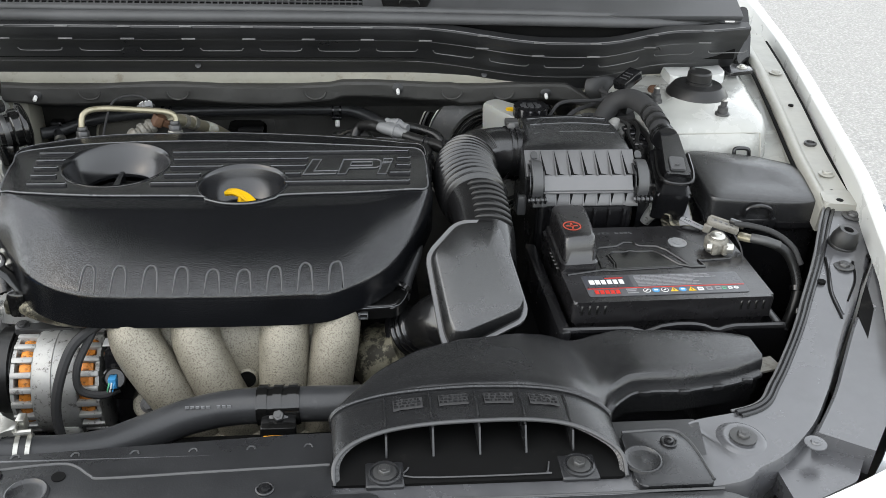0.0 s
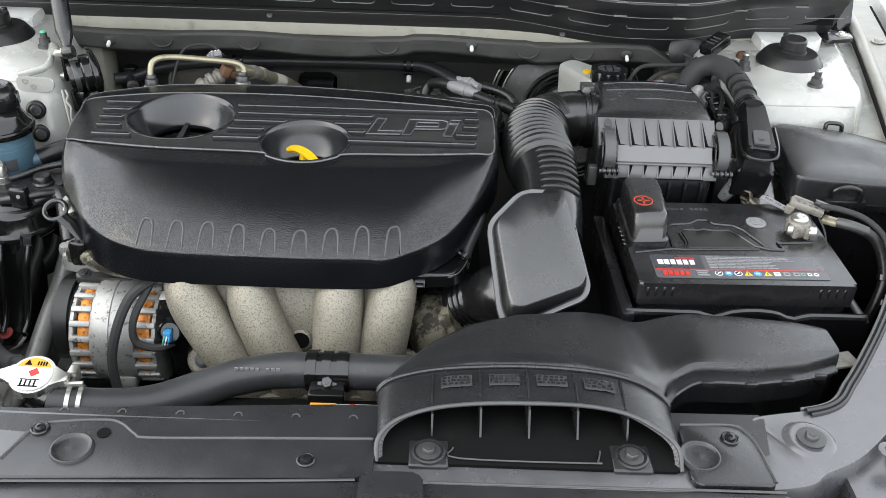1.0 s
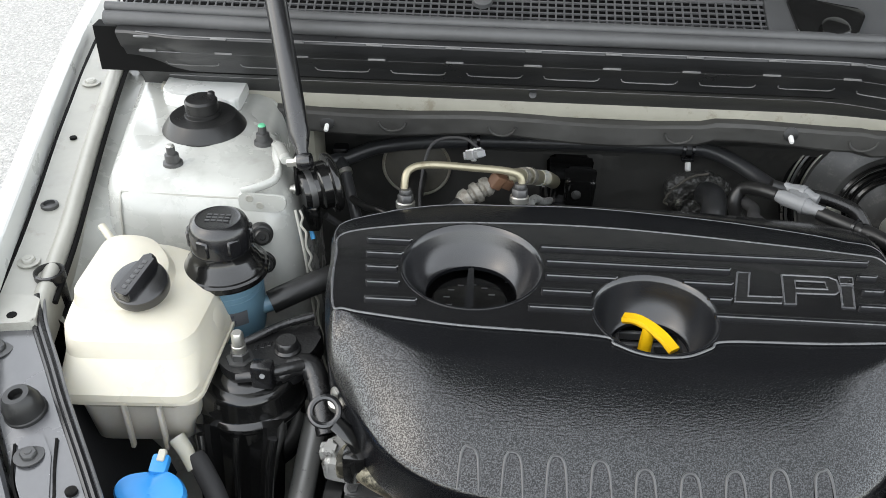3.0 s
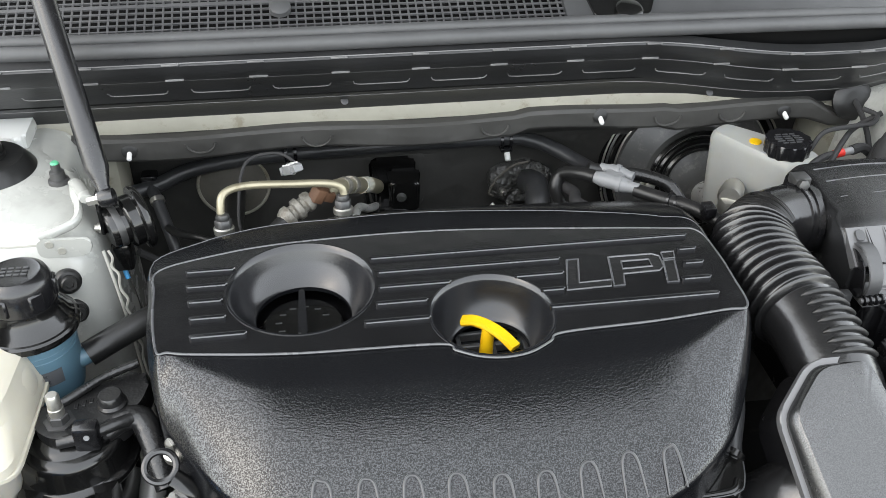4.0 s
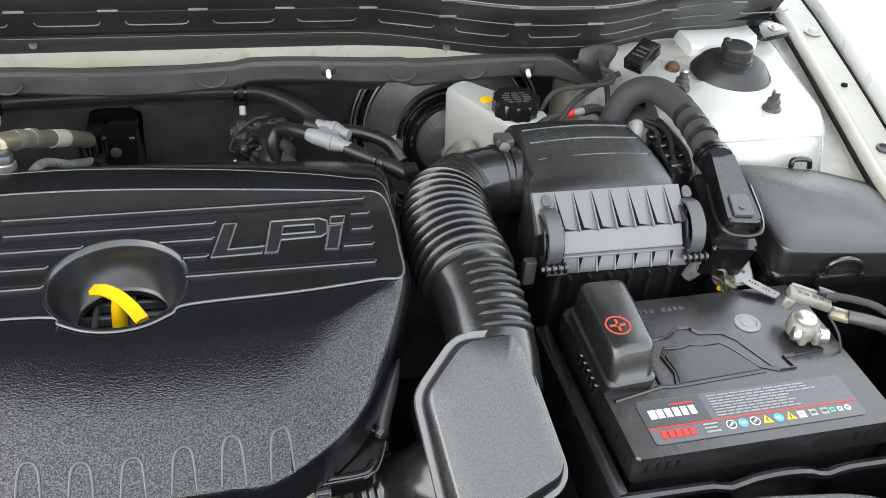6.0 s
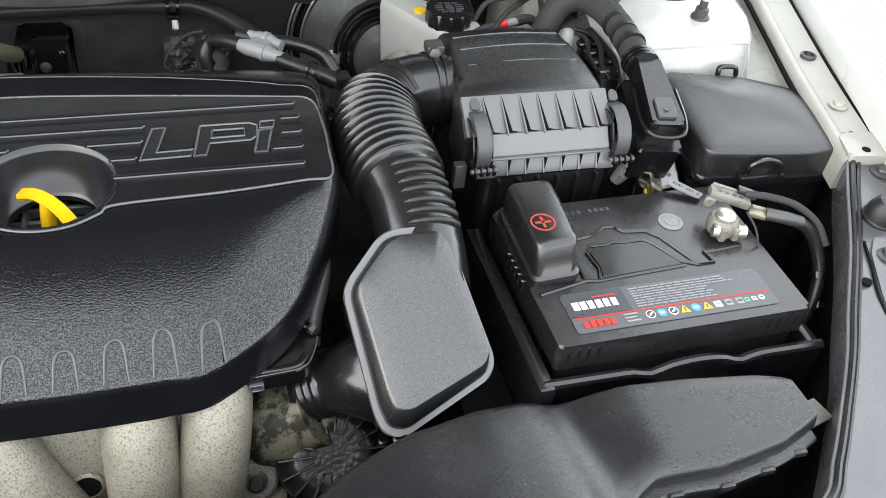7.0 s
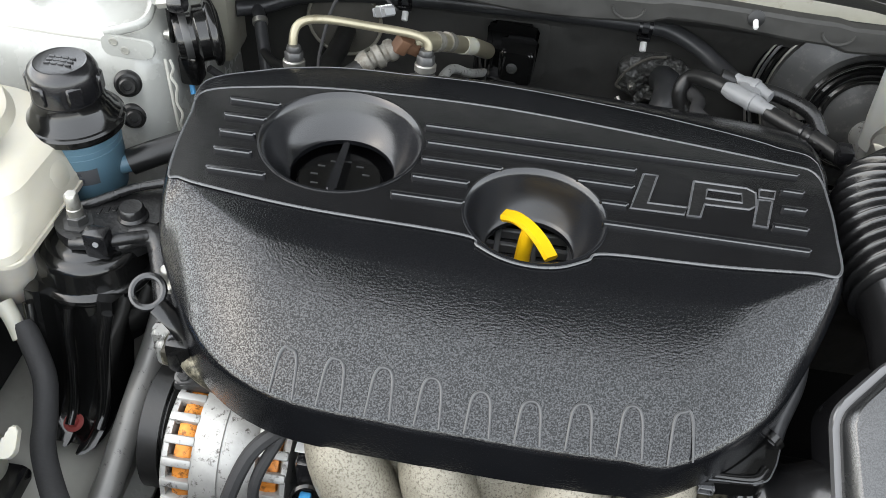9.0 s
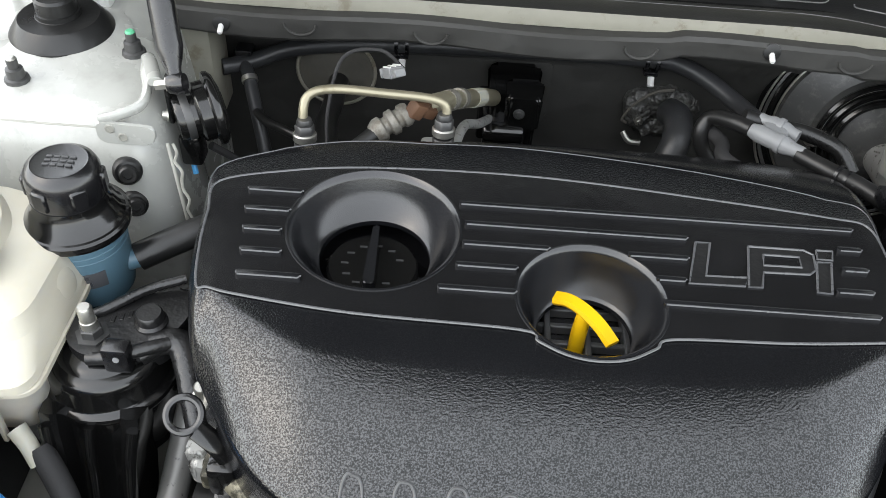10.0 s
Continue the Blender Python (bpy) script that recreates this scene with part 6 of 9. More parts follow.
for j in range(7):
    i = int((0.712 + 0.026 * j) * 200)
    p, d = sp[i], (sp[min(i + 1, 200)] - sp[i - 1]).normalized()
    sd = d.cross(V(0, 0, 1)).normalized()
    up = sd.cross(d)
    rr0 = hose_r(0.712 + 0.026 * j)
    bm = B()
    tube(bm, [p + (sd * math.cos(a) + up * math.sin(a)) * (rr0 + 0.0006) for a in [1.15 + 1.45 * q / 10 for q in range(11)]], lambda t: 0.003 * min(1.0, 8 * t + 0.2, 8 * (1 - t) + 0.2), 10, 3)
    part("rib", bm, M_RUBBER, ih)
bm = B()
tube(bm, [(0.268, 1.3272, 0.9637), (0.262, 1.327, 0.964)], 0.0385, 40, 2)
tube(bm, [(0.251, 1.326, 0.9645), (0.248, 1.3255, 0.965)], 0.0385, 40, 2)
clamp = part("hose_clamp", bm, M_BLACK, ih)
bm = B()
box(bm, (0.252, 1.335, 0.997), (0.27, 1.352, 1.008), 0.002)
lathe(bm, [(0.006, 0), (0.006, 0.006), (0.004, 0.007)], (0.258, 1.333, 1.003), (0, -1, 0.3), 6)
part("worm_screw", bm, M_DARKSTEEL, clamp)

# ---- air filter box ----
air = thing("air_filter_box", "black plastic air filter box with ribbed front and side latches", "air filter", (0.34, 1.29, 0.78))
bm = B()
rings = []
for y, z, x0, x1 in ((1.392, 0.955, 0.273, 0.407), (1.390, 0.985, 0.274, 0.407), (1.383, 0.996, 0.276, 0.405), (1.372, 1.0005, 0.277, 0.406), (1.34, 1.003, 0.276, 0.408), (1.31, 1.003, 0.274, 0.41), (1.285, 1.0025, 0.272, 0.411), (1.275, 1.002, 0.264, 0.411), (1.262, 1.0012, 0.263, 0.411), (1.2535, 0.9975, 0.263, 0.411), (1.2265, 0.9735, 0.263, 0.411), (1.2265, 0.945, 0.263, 0.411)):
    e = 0.006
    rings.append([(x0, y, 0.935), (x0, y, z - e), (x0 + 0.002, y, z - 0.002), (x0 + e, y, z)] + [(x0 + (x1 - x0) * u, y, z + 0.003 * math.sin(math.pi * u)) for u in (0.2, 0.35, 0.5, 0.65, 0.8)] + [(x1 - e, y, z), (x1 - 0.002, y, z - 0.002), (x1, y, z - e), (x1, y, 0.935)])
loft(bm, rings)
part("lid", bm, M_DUCT, air, "", 45)
# mould lines in the pale edge colour, which paints their highlight
for y in (1.362, 1.335, 1.305):
    bm = B()
    z = lin(y, [(1.28, 1.0), (1.31, 1.003), (1.34, 1.003), (1.372, 1.0005)])
    tube(bm, [(0.286, y, z + 0.0004), (0.345, y + 0.001, z + 0.003), (0.4, y, z + 0.0004)], 0.0009, 6)
    part("mould_line", bm, M_EDGE, air)
bm = B()
loft(bm, [[(x, 1.2535, 1.001), (x, 1.2525, 1.0005), (x, 1.2215, 0.9775), (x, 1.232, 0.967)] for x in (0.2635, 0.4105)])
part("front_slope", bm, M_RIBPALE, air)
for i in range(7):
    x = 0.284 + 0.0183 * i
    bm = B()
    loft(bm, [[(q, 1.2535, 1.0012), (q, 1.2165, 0.9805), (q, 1.228, 0.9695)] for q in (x - 0.0007, x + 0.0007)])
    part("fin", bm, M_RIBPALE, air)
    # near-black wedge on the slope paints the shaded recess beside the fin
    bm = B()
    loft(bm, [[(x + 0.0007, 1.2515, 1.0 + h), (x + 0.001, 1.2515, 1.0 + h), (x + 0.0058, 1.2235, 0.9795 + h), (x + 0.0165, 1.2215, 0.978 + h), (x + 0.0007, 1.2215, 0.978 + h)] for h in (0.0004, -0.003)])
    part("fin_recess_shade", bm, M_DARK, air)
    bm = B()
    loft(bm, [[(q, 1.2125, 0.962), (q, 1.2025, 0.9435), (q, 1.213, 0.941)] for q in (x - 0.0015, x)])
    part("lower_fin", bm, M_RIBPALE, air)
    # same painted shade beside the lower fin
    bm = B()
    loft(bm, [[(x, 1.2105, 0.9595 + h), (x + 0.0045, 1.2105, 0.9595 + h), (x + 0.0006, 1.2048, 0.9445 + h), (x, 1.2048, 0.9445 + h)] for h in (0.0012, -0.002)])
    part("lower_recess_shade", bm, M_DARK, air)
bm = B()
loft(bm, [[(x, 1.2225, 0.9785), (x, 1.2195, 0.9795), (x, 1.2085, 0.9645), (x, 1.208, 0.963), (x, 1.21, 0.961), (x, 1.2235, 0.972)] for x in (0.2835, 0.404)])
bar = part("clamp_bar", bm, M_RIBPALE, air, "smooth grey front bar")
bm = B()
box(bm, (0.284, 1.2045, 0.9598), (0.4045, 1.213, 0.9622), 0.0006, 1)
part("ledge", bm, M_RIBPALE, bar)
bm = B()
loft(bm, [[(x, 1.214, 0.964), (x, 1.212, 0.9615), (x, 1.2065, 0.948), (x, 1.205, 0.9445), (x, 1.205, 0.9405), (x, 1.23, 0.9405), (x, 1.23, 0.964)] for x in (0.272, 0.4125)])
part("lower_flange", bm, M_RIBPALE, air)
bm = B()
prism(bm, rounded([(0.277, 1.205), (0.409, 1.205), (0.412, 1.39), (0.28, 1.392)], 0.012), 0.74, 0.942, 0.003)
tub = part("tub", bm, M_BLACK, air)
for i in range(6):
    bm = B()
    x = 0.293 + 0.02 * i
    box(bm, (x, 1.200, 0.80), (x + 0.003, 1.207, 0.938))
    part("rib", bm, M_BLACK, tub)
for x in (0.2755, 0.416):
    # a bowed strap between two cheeks, hooked over a tongue above and hinged on a pin below
    bm = B()
    strap = smooth_path([(x, 1.243, 0.9915), (x, 1.229, 0.9955), (x, 1.215, 0.9905), (x, 1.2045, 0.979), (x, 1.201, 0.966), (x, 1.203, 0.956)], 4)
    rings = []
    for k, p in enumerate(strap):
        d = (strap[min(k + 1, len(strap) - 1)] - strap[max(k - 1, 0)]).normalized()
        nrm = d.cross(V(1, 0, 0))
        rings.append([p + V(a, 0, 0) + nrm * b for a, b in ((-0.0065, 0.0), (0.0065, 0.0), (0.0072, -0.0012), (0.0065, -0.0024), (-0.0065, -0.0024), (-0.0072, -0.0012))])
    loft(bm, rings)
    latch = part("latch", bm, M_RIB, air, "bowed grey spring latch")
    for a in (-0.0098, 0.0082):
        bm = B()
        cheek = rounded([(1.247, 0.985), (1.232, 0.9905), (1.214, 0.9855), (1.2065, 0.97), (1.205, 0.952), (1.213, 0.948), (1.226, 0.95), (1.246, 0.965)], 0.005)
        prism(bm, cheek, 0, 0.0016, 0.0004, 1, Matrix(((0, 0, 1, x + a), (1, 0, 0, 0), (0, 1, 0, 0), (0, 0, 0, 1))))
        part("cheek", bm, M_BLACK, latch)
    bm = B()
    prism(bm, rounded([(-0.0045, 0.0), (0.0045, 0.0), (0.0045, 0.008), (0.0025, 0.012), (-0.0025, 0.012), (-0.0045, 0.008)], 0.003), -0.001, 0.0012, 0.0005, 1, Matrix.Translation((x, 1.2405, 0.994)) @ Matrix.Rotation(0.55, 4, "X"))
    part("tongue", bm, M_RIB, latch)
    for dx in (-0.0095, -0.0035, 0.0025, 0.0085):
        bm = B()
        lathe(bm, [(0.004, 0), (0.0052, 0.0006), (0.0052, 0.0024), (0.004, 0.003)], (x + dx, 1.2005, 0.953), (1, 0, 0), 16)
        part("knuckle", bm, M_BLACK, latch)
    bm = B()
    tube(bm, [(x - 0.012, 1.2005, 0.953), (x + 0.0135, 1.2005, 0.953)], 0.0024, 10)
    part("hinge_pin", bm, M_RIBPALE, latch)
bm = B()
box(bm, (0.252, 1.212, 0.925), (0.264, 1.222, 0.952), 0.002)
part("side_tab", bm, M_RIB, air)

# ---- battery ----
bat = thing("battery", "black car battery with a printed label and capped positive post", "battery", (0.4, 1.09, 0.72))
BM = Matrix.Translation((0.4, 1.09, 0)) @ Matrix.Rotation(radians(1.2), 4, "Z") @ Matrix.Translation((-0.4, -1.09, 0))
ZT = 0.922
bm = B()
prism(bm, rounded([(0.286, 1.010), (0.517, 1.010), (0.517, 1.178), (0.286, 1.178)], 0.004), 0.72, 0.90, 0.001, m=BM)
case = part("case", bm, M_BATTERY, bat)
bm = B()
prism(bm, rounded([(0.282, 1.006), (0.521, 1.006), (0.521, 1.181), (0.282, 1.181)], 0.005), 0.894, ZT, 0.0035, 3, BM)
top = part("lid", bm, M_BATTERY, bat)
bm = B()
prism(bm, rect(0.285, 1.008, 0.518, 1.0125), 0.9, 0.915, 0.001, m=BM)
part("front_step", bm, M_GLOSS, top)
for x0 in (0.292, 0.482):
    for j in range(4):
        bm = B()
        lathe(bm, [(0.003, 0), (0.003, 0.0115), (0.0022, 0.0125)], BM @ V(x0 + 0.009 * j, 1.0085, 0.905), seg=14)
        part("grip_knob", bm, M_GLOSS, top)
for j in range(5):
    bm = B()
    lathe(bm, [(0.0035, 0), (0.0035, 0.011), (0.0025, 0.012)], BM @ V(0.2825, 1.09 + 0.009 * j, 0.908), seg=12)
    part("grip_knob", bm, M_GLOSS, top)
zl = ZT + 0.0006


def stripe(name, mat, x0, y0, x1, y1, h=0.0003, parent=None, lift=0.0, r=0.0):
    bm = B()
    prism(bm, rect(x0, y0, x1, y1, r), zl - 0.0004 + lift, zl + h + lift, m=BM)
    return part(name, bm, mat, parent or top)


lab = stripe("label", M_LABELGREY, 0.303, 1.0165, 0.495, 1.0615, r=0.004)
stripe("label_dark_field", M_LABELDARK, 0.304, 1.0335, 0.36, 1.0605, 0.0003, lab, 0.0004)
stripe("label_red_line", M_RED, 0.304, 1.032, 0.4935, 1.0331, 0.0003, lab, 0.0004)
for i, w in enumerate((0.006, 0.0055, 0.0052, 0.0054, 0.005, 0.0052)):
    stripe("logo_bar", M_LABEL, 0.3095 + 0.0072 * i, 1.0415, 0.3095 + 0.0072 * i + w, 1.0505, 0.0003, lab, 0.0008)
stripe("logo_stroke", M_RED, 0.33, 1.0535, 0.352, 1.0548, 0.0003, lab, 0.0008)
for i in range(5):
    stripe("red_bar", M_RED, 0.311 + 0.0062 * i, 1.021, 0.3155 + 0.0062 * i, 1.0285, 0.0003, lab, 0.0008)
for i in range(3):
    stripe("small_bar", M_TEXTGREY, 0.349, 1.0285 - 0.0038 * i, 0.362 - 0.002 * (i % 2), 1.03 - 0.0038 * i, 0.0003, lab, 0.0008)
for i in range(8):
    x = 0.366
    w = (0.075, 0.07, 0.074, 0.068, 0.072, 0.098, 0.094, 0.09)[i]
    while x < 0.366 + w:
        step = random.uniform(0.004, 0.011)
        stripe("text_bar", M_TEXTGREY, x, 1.0358 + 0.003 * i, min(x + step, 0.368 + w), 1.0369 + 0.003 * i, 0.0003, lab, 0.0008)
        x += step + 0.0012


def disc(r, c, n=20):
    return [(c.x + r * math.cos(2 * math.pi * k / n), c.y + r * math.sin(2 * math.pi * k / n)) for k in range(n)]


for i, (mt, mg) in enumerate(((M_LABEL, M_LABELDARK), (M_CYAN, M_LABEL), (M_LABEL, M_LABELDARK), (M_YELLOW, M_LABELDARK), (M_CYAN, M_LABEL), (M_YELLOW, M_LABELDARK), (M_LABEL, M_TEXTGREY), (M_TEXTGREY, M_LABELDARK), (M_TEXTGREY, M_LABELDARK), (M_GREEN, M_LABELDARK), (M_LABEL, M_LABELDARK), (M_LABEL, M_LABELDARK))):
    x = 0.373 + 0.0108 * i - (0.0035 * (i - 8) if i > 8 else 0)
    c = BM @ V(x, 1.0256, zl + 0.0004)
    k = 1.0 if i < 9 else 0.65
    bm = B()
    if i in (3, 5):
        prism(bm, [(c.x - 0.0046, c.y - 0.0036), (c.x + 0.0046, c.y - 0.0036), (c.x, c.y + 0.0045)], c.z, c.z + 0.0004)
    elif i in (6, 7, 8, 9, 10):
        prism(bm, rect(c.x - 0.0034 * k, c.y - 0.0034 * k, c.x + 0.0034 * k, c.y + 0.0034 * k), c.z, c.z + 0.0004)
    else:
        prism(bm, disc(0.0044 * k, c), c.z, c.z + 0.0004)
    sym = part("warning_symbol", bm, mt, lab)
    bm = B()
    if i in (0, 2):
        prism(bm, disc(0.0036, c), c.z + 0.0003, c.z + 0.0006)
    elif i in (3, 5):
        prism(bm, rect(c.x - 0.0007, c.y - 0.0024, c.x + 0.0007, c.y + 0.0018), c.z + 0.0003, c.z + 0.0006)
    else:
        prism(bm, rect(c.x - 0.0021 * k, c.y - 0.001 * k, c.x + 0.0021 * k, c.y + 0.0012 * k), c.z + 0.0003, c.z + 0.0006)
    part("glyph", bm, mg, sym)
    if i in (0, 2):
        bm = B()
        prism(bm, rect(c.x - 0.0022, c.y - 0.0008, c.x + 0.0022, c.y + 0.0008), c.z + 0.0006, c.z + 0.0008, m=Matrix.Translation(c) @ Matrix.Rotation(0.7, 4, "Z") @ Matrix.Translation(-c))
        part("glyph", bm, M_LABEL, sym)
# handle recess
bm = B()


def line(pts, r=0.0011):
    q = [BM @ V(x, y, ZT + 0.0005) for x, y in pts]
    tube(bm, q, r, 6, raw=True)


line([(0.334, 1.075), (0.336, 1.118), (0.343, 1.128), (0.366, 1.131), (0.378, 1.14), (0.39, 1.139), (0.396, 1.131), (0.418, 1.128), (0.428, 1.118), (0.447, 1.076), (0.462, 1.076), (0.459, 1.09), (0.50, 1.093)], 0.0019)
line([(0.334, 1.075), (0.347, 1.073), (0.352, 1.087), (0.349, 1.108), (0.356, 1.117), (0.372, 1.116), (0.38, 1.119), (0.39, 1.116), (0.41, 1.117), (0.418, 1.108), (0.432, 1.083), (0.447, 1.076)], 0.0017)
line([(0.347, 1.073), (0.434, 1.077)], 0.0014)
line([(0.288, 1.066), (0.334, 1.075)], 0.0018)
part("handle_recess", bm, M_GLOSS, top)
bm = B()
prism(bm, [(0.351, 1.076), (0.355, 1.088), (0.352, 1.108), (0.358, 1.114), (0.372, 1.113), (0.38, 1.116), (0.39, 1.113), (0.409, 1.114), (0.415, 1.107), (0.428, 1.084), (0.431, 1.079)], ZT - 0.001, ZT + 0.0012, 0.0006, 1, BM)
part("handle", bm, M_GLOSS, top)
bm = B()
for i in range(9):
    if i != 4:
        prism(bm, rect(0.345 + 0.006 * i, 1.163, 0.349 + 0.006 * i, 1.1675), ZT, ZT + 0.0006, m=BM)
part("moulded_bar", bm, M_RIB, top)
bm = B()
lathe(bm, [(0.012, 0), (0.012, 0.0012), (0.009, 0.0016), (0.0085, 0.0006), (0.006, 0.0008), (0.006, 0.0016), (0.0, 0.0018)], (0.4475, 1.137, ZT), seg=28, cap1=False)
part("vent_plug", bm, M_GREYPLASTIC, top, "grey charge indicator")
# positive cover
pos = thing("terminal_cover", "black plastic positive terminal cover with a red plus sign", "terminal cover", (0.31, 1.13, ZT))
bm = B()
rr = []
for z, f, e in ((ZT, 0.0, 0.0), (0.932, 0.0, 0.0), (0.934, 0.003, 0.0025), (0.948, 0.006, 0.003), (0.959, 0.009, 0.0035), (0.9625, 0.011, 0.005), (0.964, 0.015, 0.0085)):
    o = rounded([(0.282 + e, 1.072 + f), (0.328 - e, 1.075 + f), (0.333 - e, 1.14), (0.3335 - e, 1.174 - e), (0.2845 + e, 1.174 - e)], 0.008, 4)
    rr.append([BM @ V(x, y, z) for x, y in o])
loft(bm, rr)
part("hood", bm, M_BATTERY, pos, "", 45)
bm = B()
box(bm, (0.316, 1.135, 0.93), (0.33, 1.165, 0.948), 0.003)
part("side_lug", bm, M_BLACK, pos)
bm = B()
lathe(bm, [(0.0112, 0), (0.0112, 0.0008), (0.0096, 0.0008), (0.0096, 0)], (0.3, 1.109, 0.9638), seg=32)
box(bm, (0.293, 1.1078, 0.9638), (0.307, 1.1102, 0.9646))
box(bm, (0.2988, 1.102, 0.9638), (0.3012, 1.116, 0.9646))
part("plus_sign", bm, M_PLUS, pos, "red plus in a ring")
# negative clamp and cable
neg = thing("negative_clamp", "grey lead battery clamp with a bolt and sleeved cable", "battery clamp", (0.487, 1.118, ZT))
bm = B()
lathe(bm, [(0.0105, 0), (0.0105, 0.012), (0.0098, 0.016), (0.0, 0.017)], (0.489, 1.116, ZT), seg=24, cap1=False)
part("post", bm, M_LEAD, neg)
bm = B()
lathe(bm, [(0.0135, 0), (0.0148, 0.002), (0.0148, 0.013), (0.0125, 0.016)], (0.489, 1.116, ZT + 0.003), seg=20)
box(bm, (0.4785, 1.099, ZT + 0.002), (0.4855, 1.112, ZT + 0.016), 0.002)
box(bm, (0.4915, 1.098, ZT + 0.002), (0.4985, 1.112, ZT + 0.016), 0.002)
part("clamp", bm, M_LEAD, neg)
bm = B()
hexa = [(0.0072 * math.cos(a), 0.0072 * math.sin(a)) for a in [math.pi / 3 * i for i in range(6)]]
prism(bm, hexa, 0, 0.0085, 0.001, 1, frame_to((0.95, -0.3, 0.05), (0.4975, 1.1035, ZT + 0.0105)))
prism(bm, hexa, 0, 0.006, 0.001, 1, frame_to((-0.95, 0.3, 0.05), (0.4795, 1.107, ZT + 0.0105)))
part("clamp_nut", bm, M_STEEL, neg)
bm = B()
lathe(bm, [(0.0098, 0), (0.0098, 0.003), (0.0085, 0.0045), (0.0045, 0.0052), (0.004, 0.0042), (0.0, 0.0042)], (0.489, 1.116, ZT + 0.019), (0, -0.1, 1), seg=24, cap1=False)
part("bolt_head", bm, M_STEEL, neg, "round zinc bolt head")
NB = Matrix.Translation((0.503, 1.137, ZT + 0.024)) @ Matrix.Rotation(-0.42, 4, "Z") @ Matrix.Rotation(0.18, 4, "Y")
bm = B()
box(bm, (-0.02, -0.007, -0.004), (0.02, 0.007, 0.004), 0.0012, 2, NB)
box(bm, (-0.018, 0.006, -0.001), (0.012, 0.0095, 0.0055), 0.001, 1, NB)
box(bm, (-0.022, -0.009, -0.014), (-0.012, -0.002, -0.002), 0.0015, 1, NB)
bar = part("sensor_bar", bm, M_LEAD, neg, "flat grey metal bar of the battery sensor")
bm = B()
for q in range(4):
    box(bm, (-0.013 + 0.007 * q, -0.002, 0.004), (-0.009 + 0.007 * q, 0.001, 0.0045), m=NB)
part("stamped_mark", bm, M_DARKSTEEL, bar)
bm = B()
box(bm, (0.006, 0.004, 0.001), (0.026, 0.0125, 0.009), 0.0015, 2, NB)
part("sensor_plug", bm, M_BLACK, neg)
bm = B()
box(bm, (0.518, 1.114, ZT + 0.012), (0.536, 1.129, ZT + 0.0185), 0.002, m=Matrix.Translation((0.527, 1.12, 0)) @ Matrix.Rotation(-0.6, 4, "Z") @ Matrix.Translation((-0.527, -1.12, 0)))
part("lug", bm, M_BRASS, neg, "tarnished copper cable lug")
wire(neg, [(0.533, 1.116, 0.939), (0.548, 1.108, 0.939), (0.566, 1.104, 0.934)], 0.0062, M_DARKSTEEL, "sleeve", 12)
wire(neg, [(0.562, 1.105, 0.935), (0.576, 1.10, 0.926), (0.586, 1.09, 0.908), (0.588, 1.075, 0.885), (0.578, 1.06, 0.862), (0.565, 1.05, 0.83)], 0.0062, M_RUBBER, "cable", 12)
wire(neg, [(0.518, 1.136, 0.949), (0.54, 1.128, 0.949), (0.565, 1.118, 0.944), (0.584, 1.103, 0.932), (0.592, 1.088, 0.915)], 0.0036, M_TAPE, "thin_cable", 10)
wire(neg, [(0.51, 1.115, 0.945), (0.514, 1.098, 0.935), (0.517, 1.088, 0.915), (0.523, 1.082, 0.88)], 0.0011, M_TAPE, "sense_wire", 6)
for y0, z0 in ((1.079, 0.89), (1.063, 0.866)):
    bm = B()
    tube(bm, [(0.5875, y0, z0), (0.5865, y0 - 0.004, z0 - 0.005)], 0.0078, 14, 2)
    part("tape_band", bm, M_GLOSS, neg)
# tray round the battery
tray = thing("battery_tray", "black rubber battery tray with a wavy front edge", "battery tray", (0.4, 1.08, 0.7))
bm = B()
rings = []
for i in range(31):
    x = 0.27 + 0.262 * i / 30
    w = -0.006 * (math.exp(-((i - 11) / 1.3) ** 2) + math.exp(-((i - 20.7) / 1.3) ** 2)) + 0.004 * math.exp(-((i - 16) / 3.2) ** 2)
    rings.append([(x, 0.9885, 0.76), (x, 0.9875, 0.889 + w * 0.6), (x, 0.9855, 0.8935 + w), (x, 0.9865, 0.8965 + w), (x, 0.9895, 0.898 + w), (x, 0.9935, 0.8965 + w), (x, 0.9955, 0.89 + w), (x, 0.9965, 0.76)])
loft(bm, rings)
part("front_wall", bm, M_BLACK, tray)
bm = B()
box(bm, (0.262, 0.985, 0.74), (0.277, 1.19, 0.897), 0.004, m=BM)
part("side_wall", bm, M_BLACK, tray)
bm = B()
box(bm, (0.527, 0.99, 0.74), (0.54, 1.19, 0.885), 0.004, m=BM)
part("side_wall", bm, M_BLACK, tray)
bm = B()
prism(bm, rounded([(0.215, 0.98), (0.262, 0.97), (0.262, 1.19), (0.235, 1.19), (0.22, 1.1)], 0.008), 0.76, 0.84, 0.004)
part("side_duct", bm, M_DARK, tray)

# ---- fuse box ----
fuse = thing("fuse_box", "black plastic fuse box with a domed lid and front latch", "fuse box", (0.59, 1.25, 0.8))
FO = rounded([(0.507, 1.196), (0.56, 1.188), (0.62, 1.181), (0.664, 1.183), (0.672, 1.24), (0.664, 1.288), (0.61, 1.318), (0.53, 1.336), (0.514, 1.33)], 0.014, 4)
bm = B()
rr = []
fc = V(0.59, 1.255, 0)
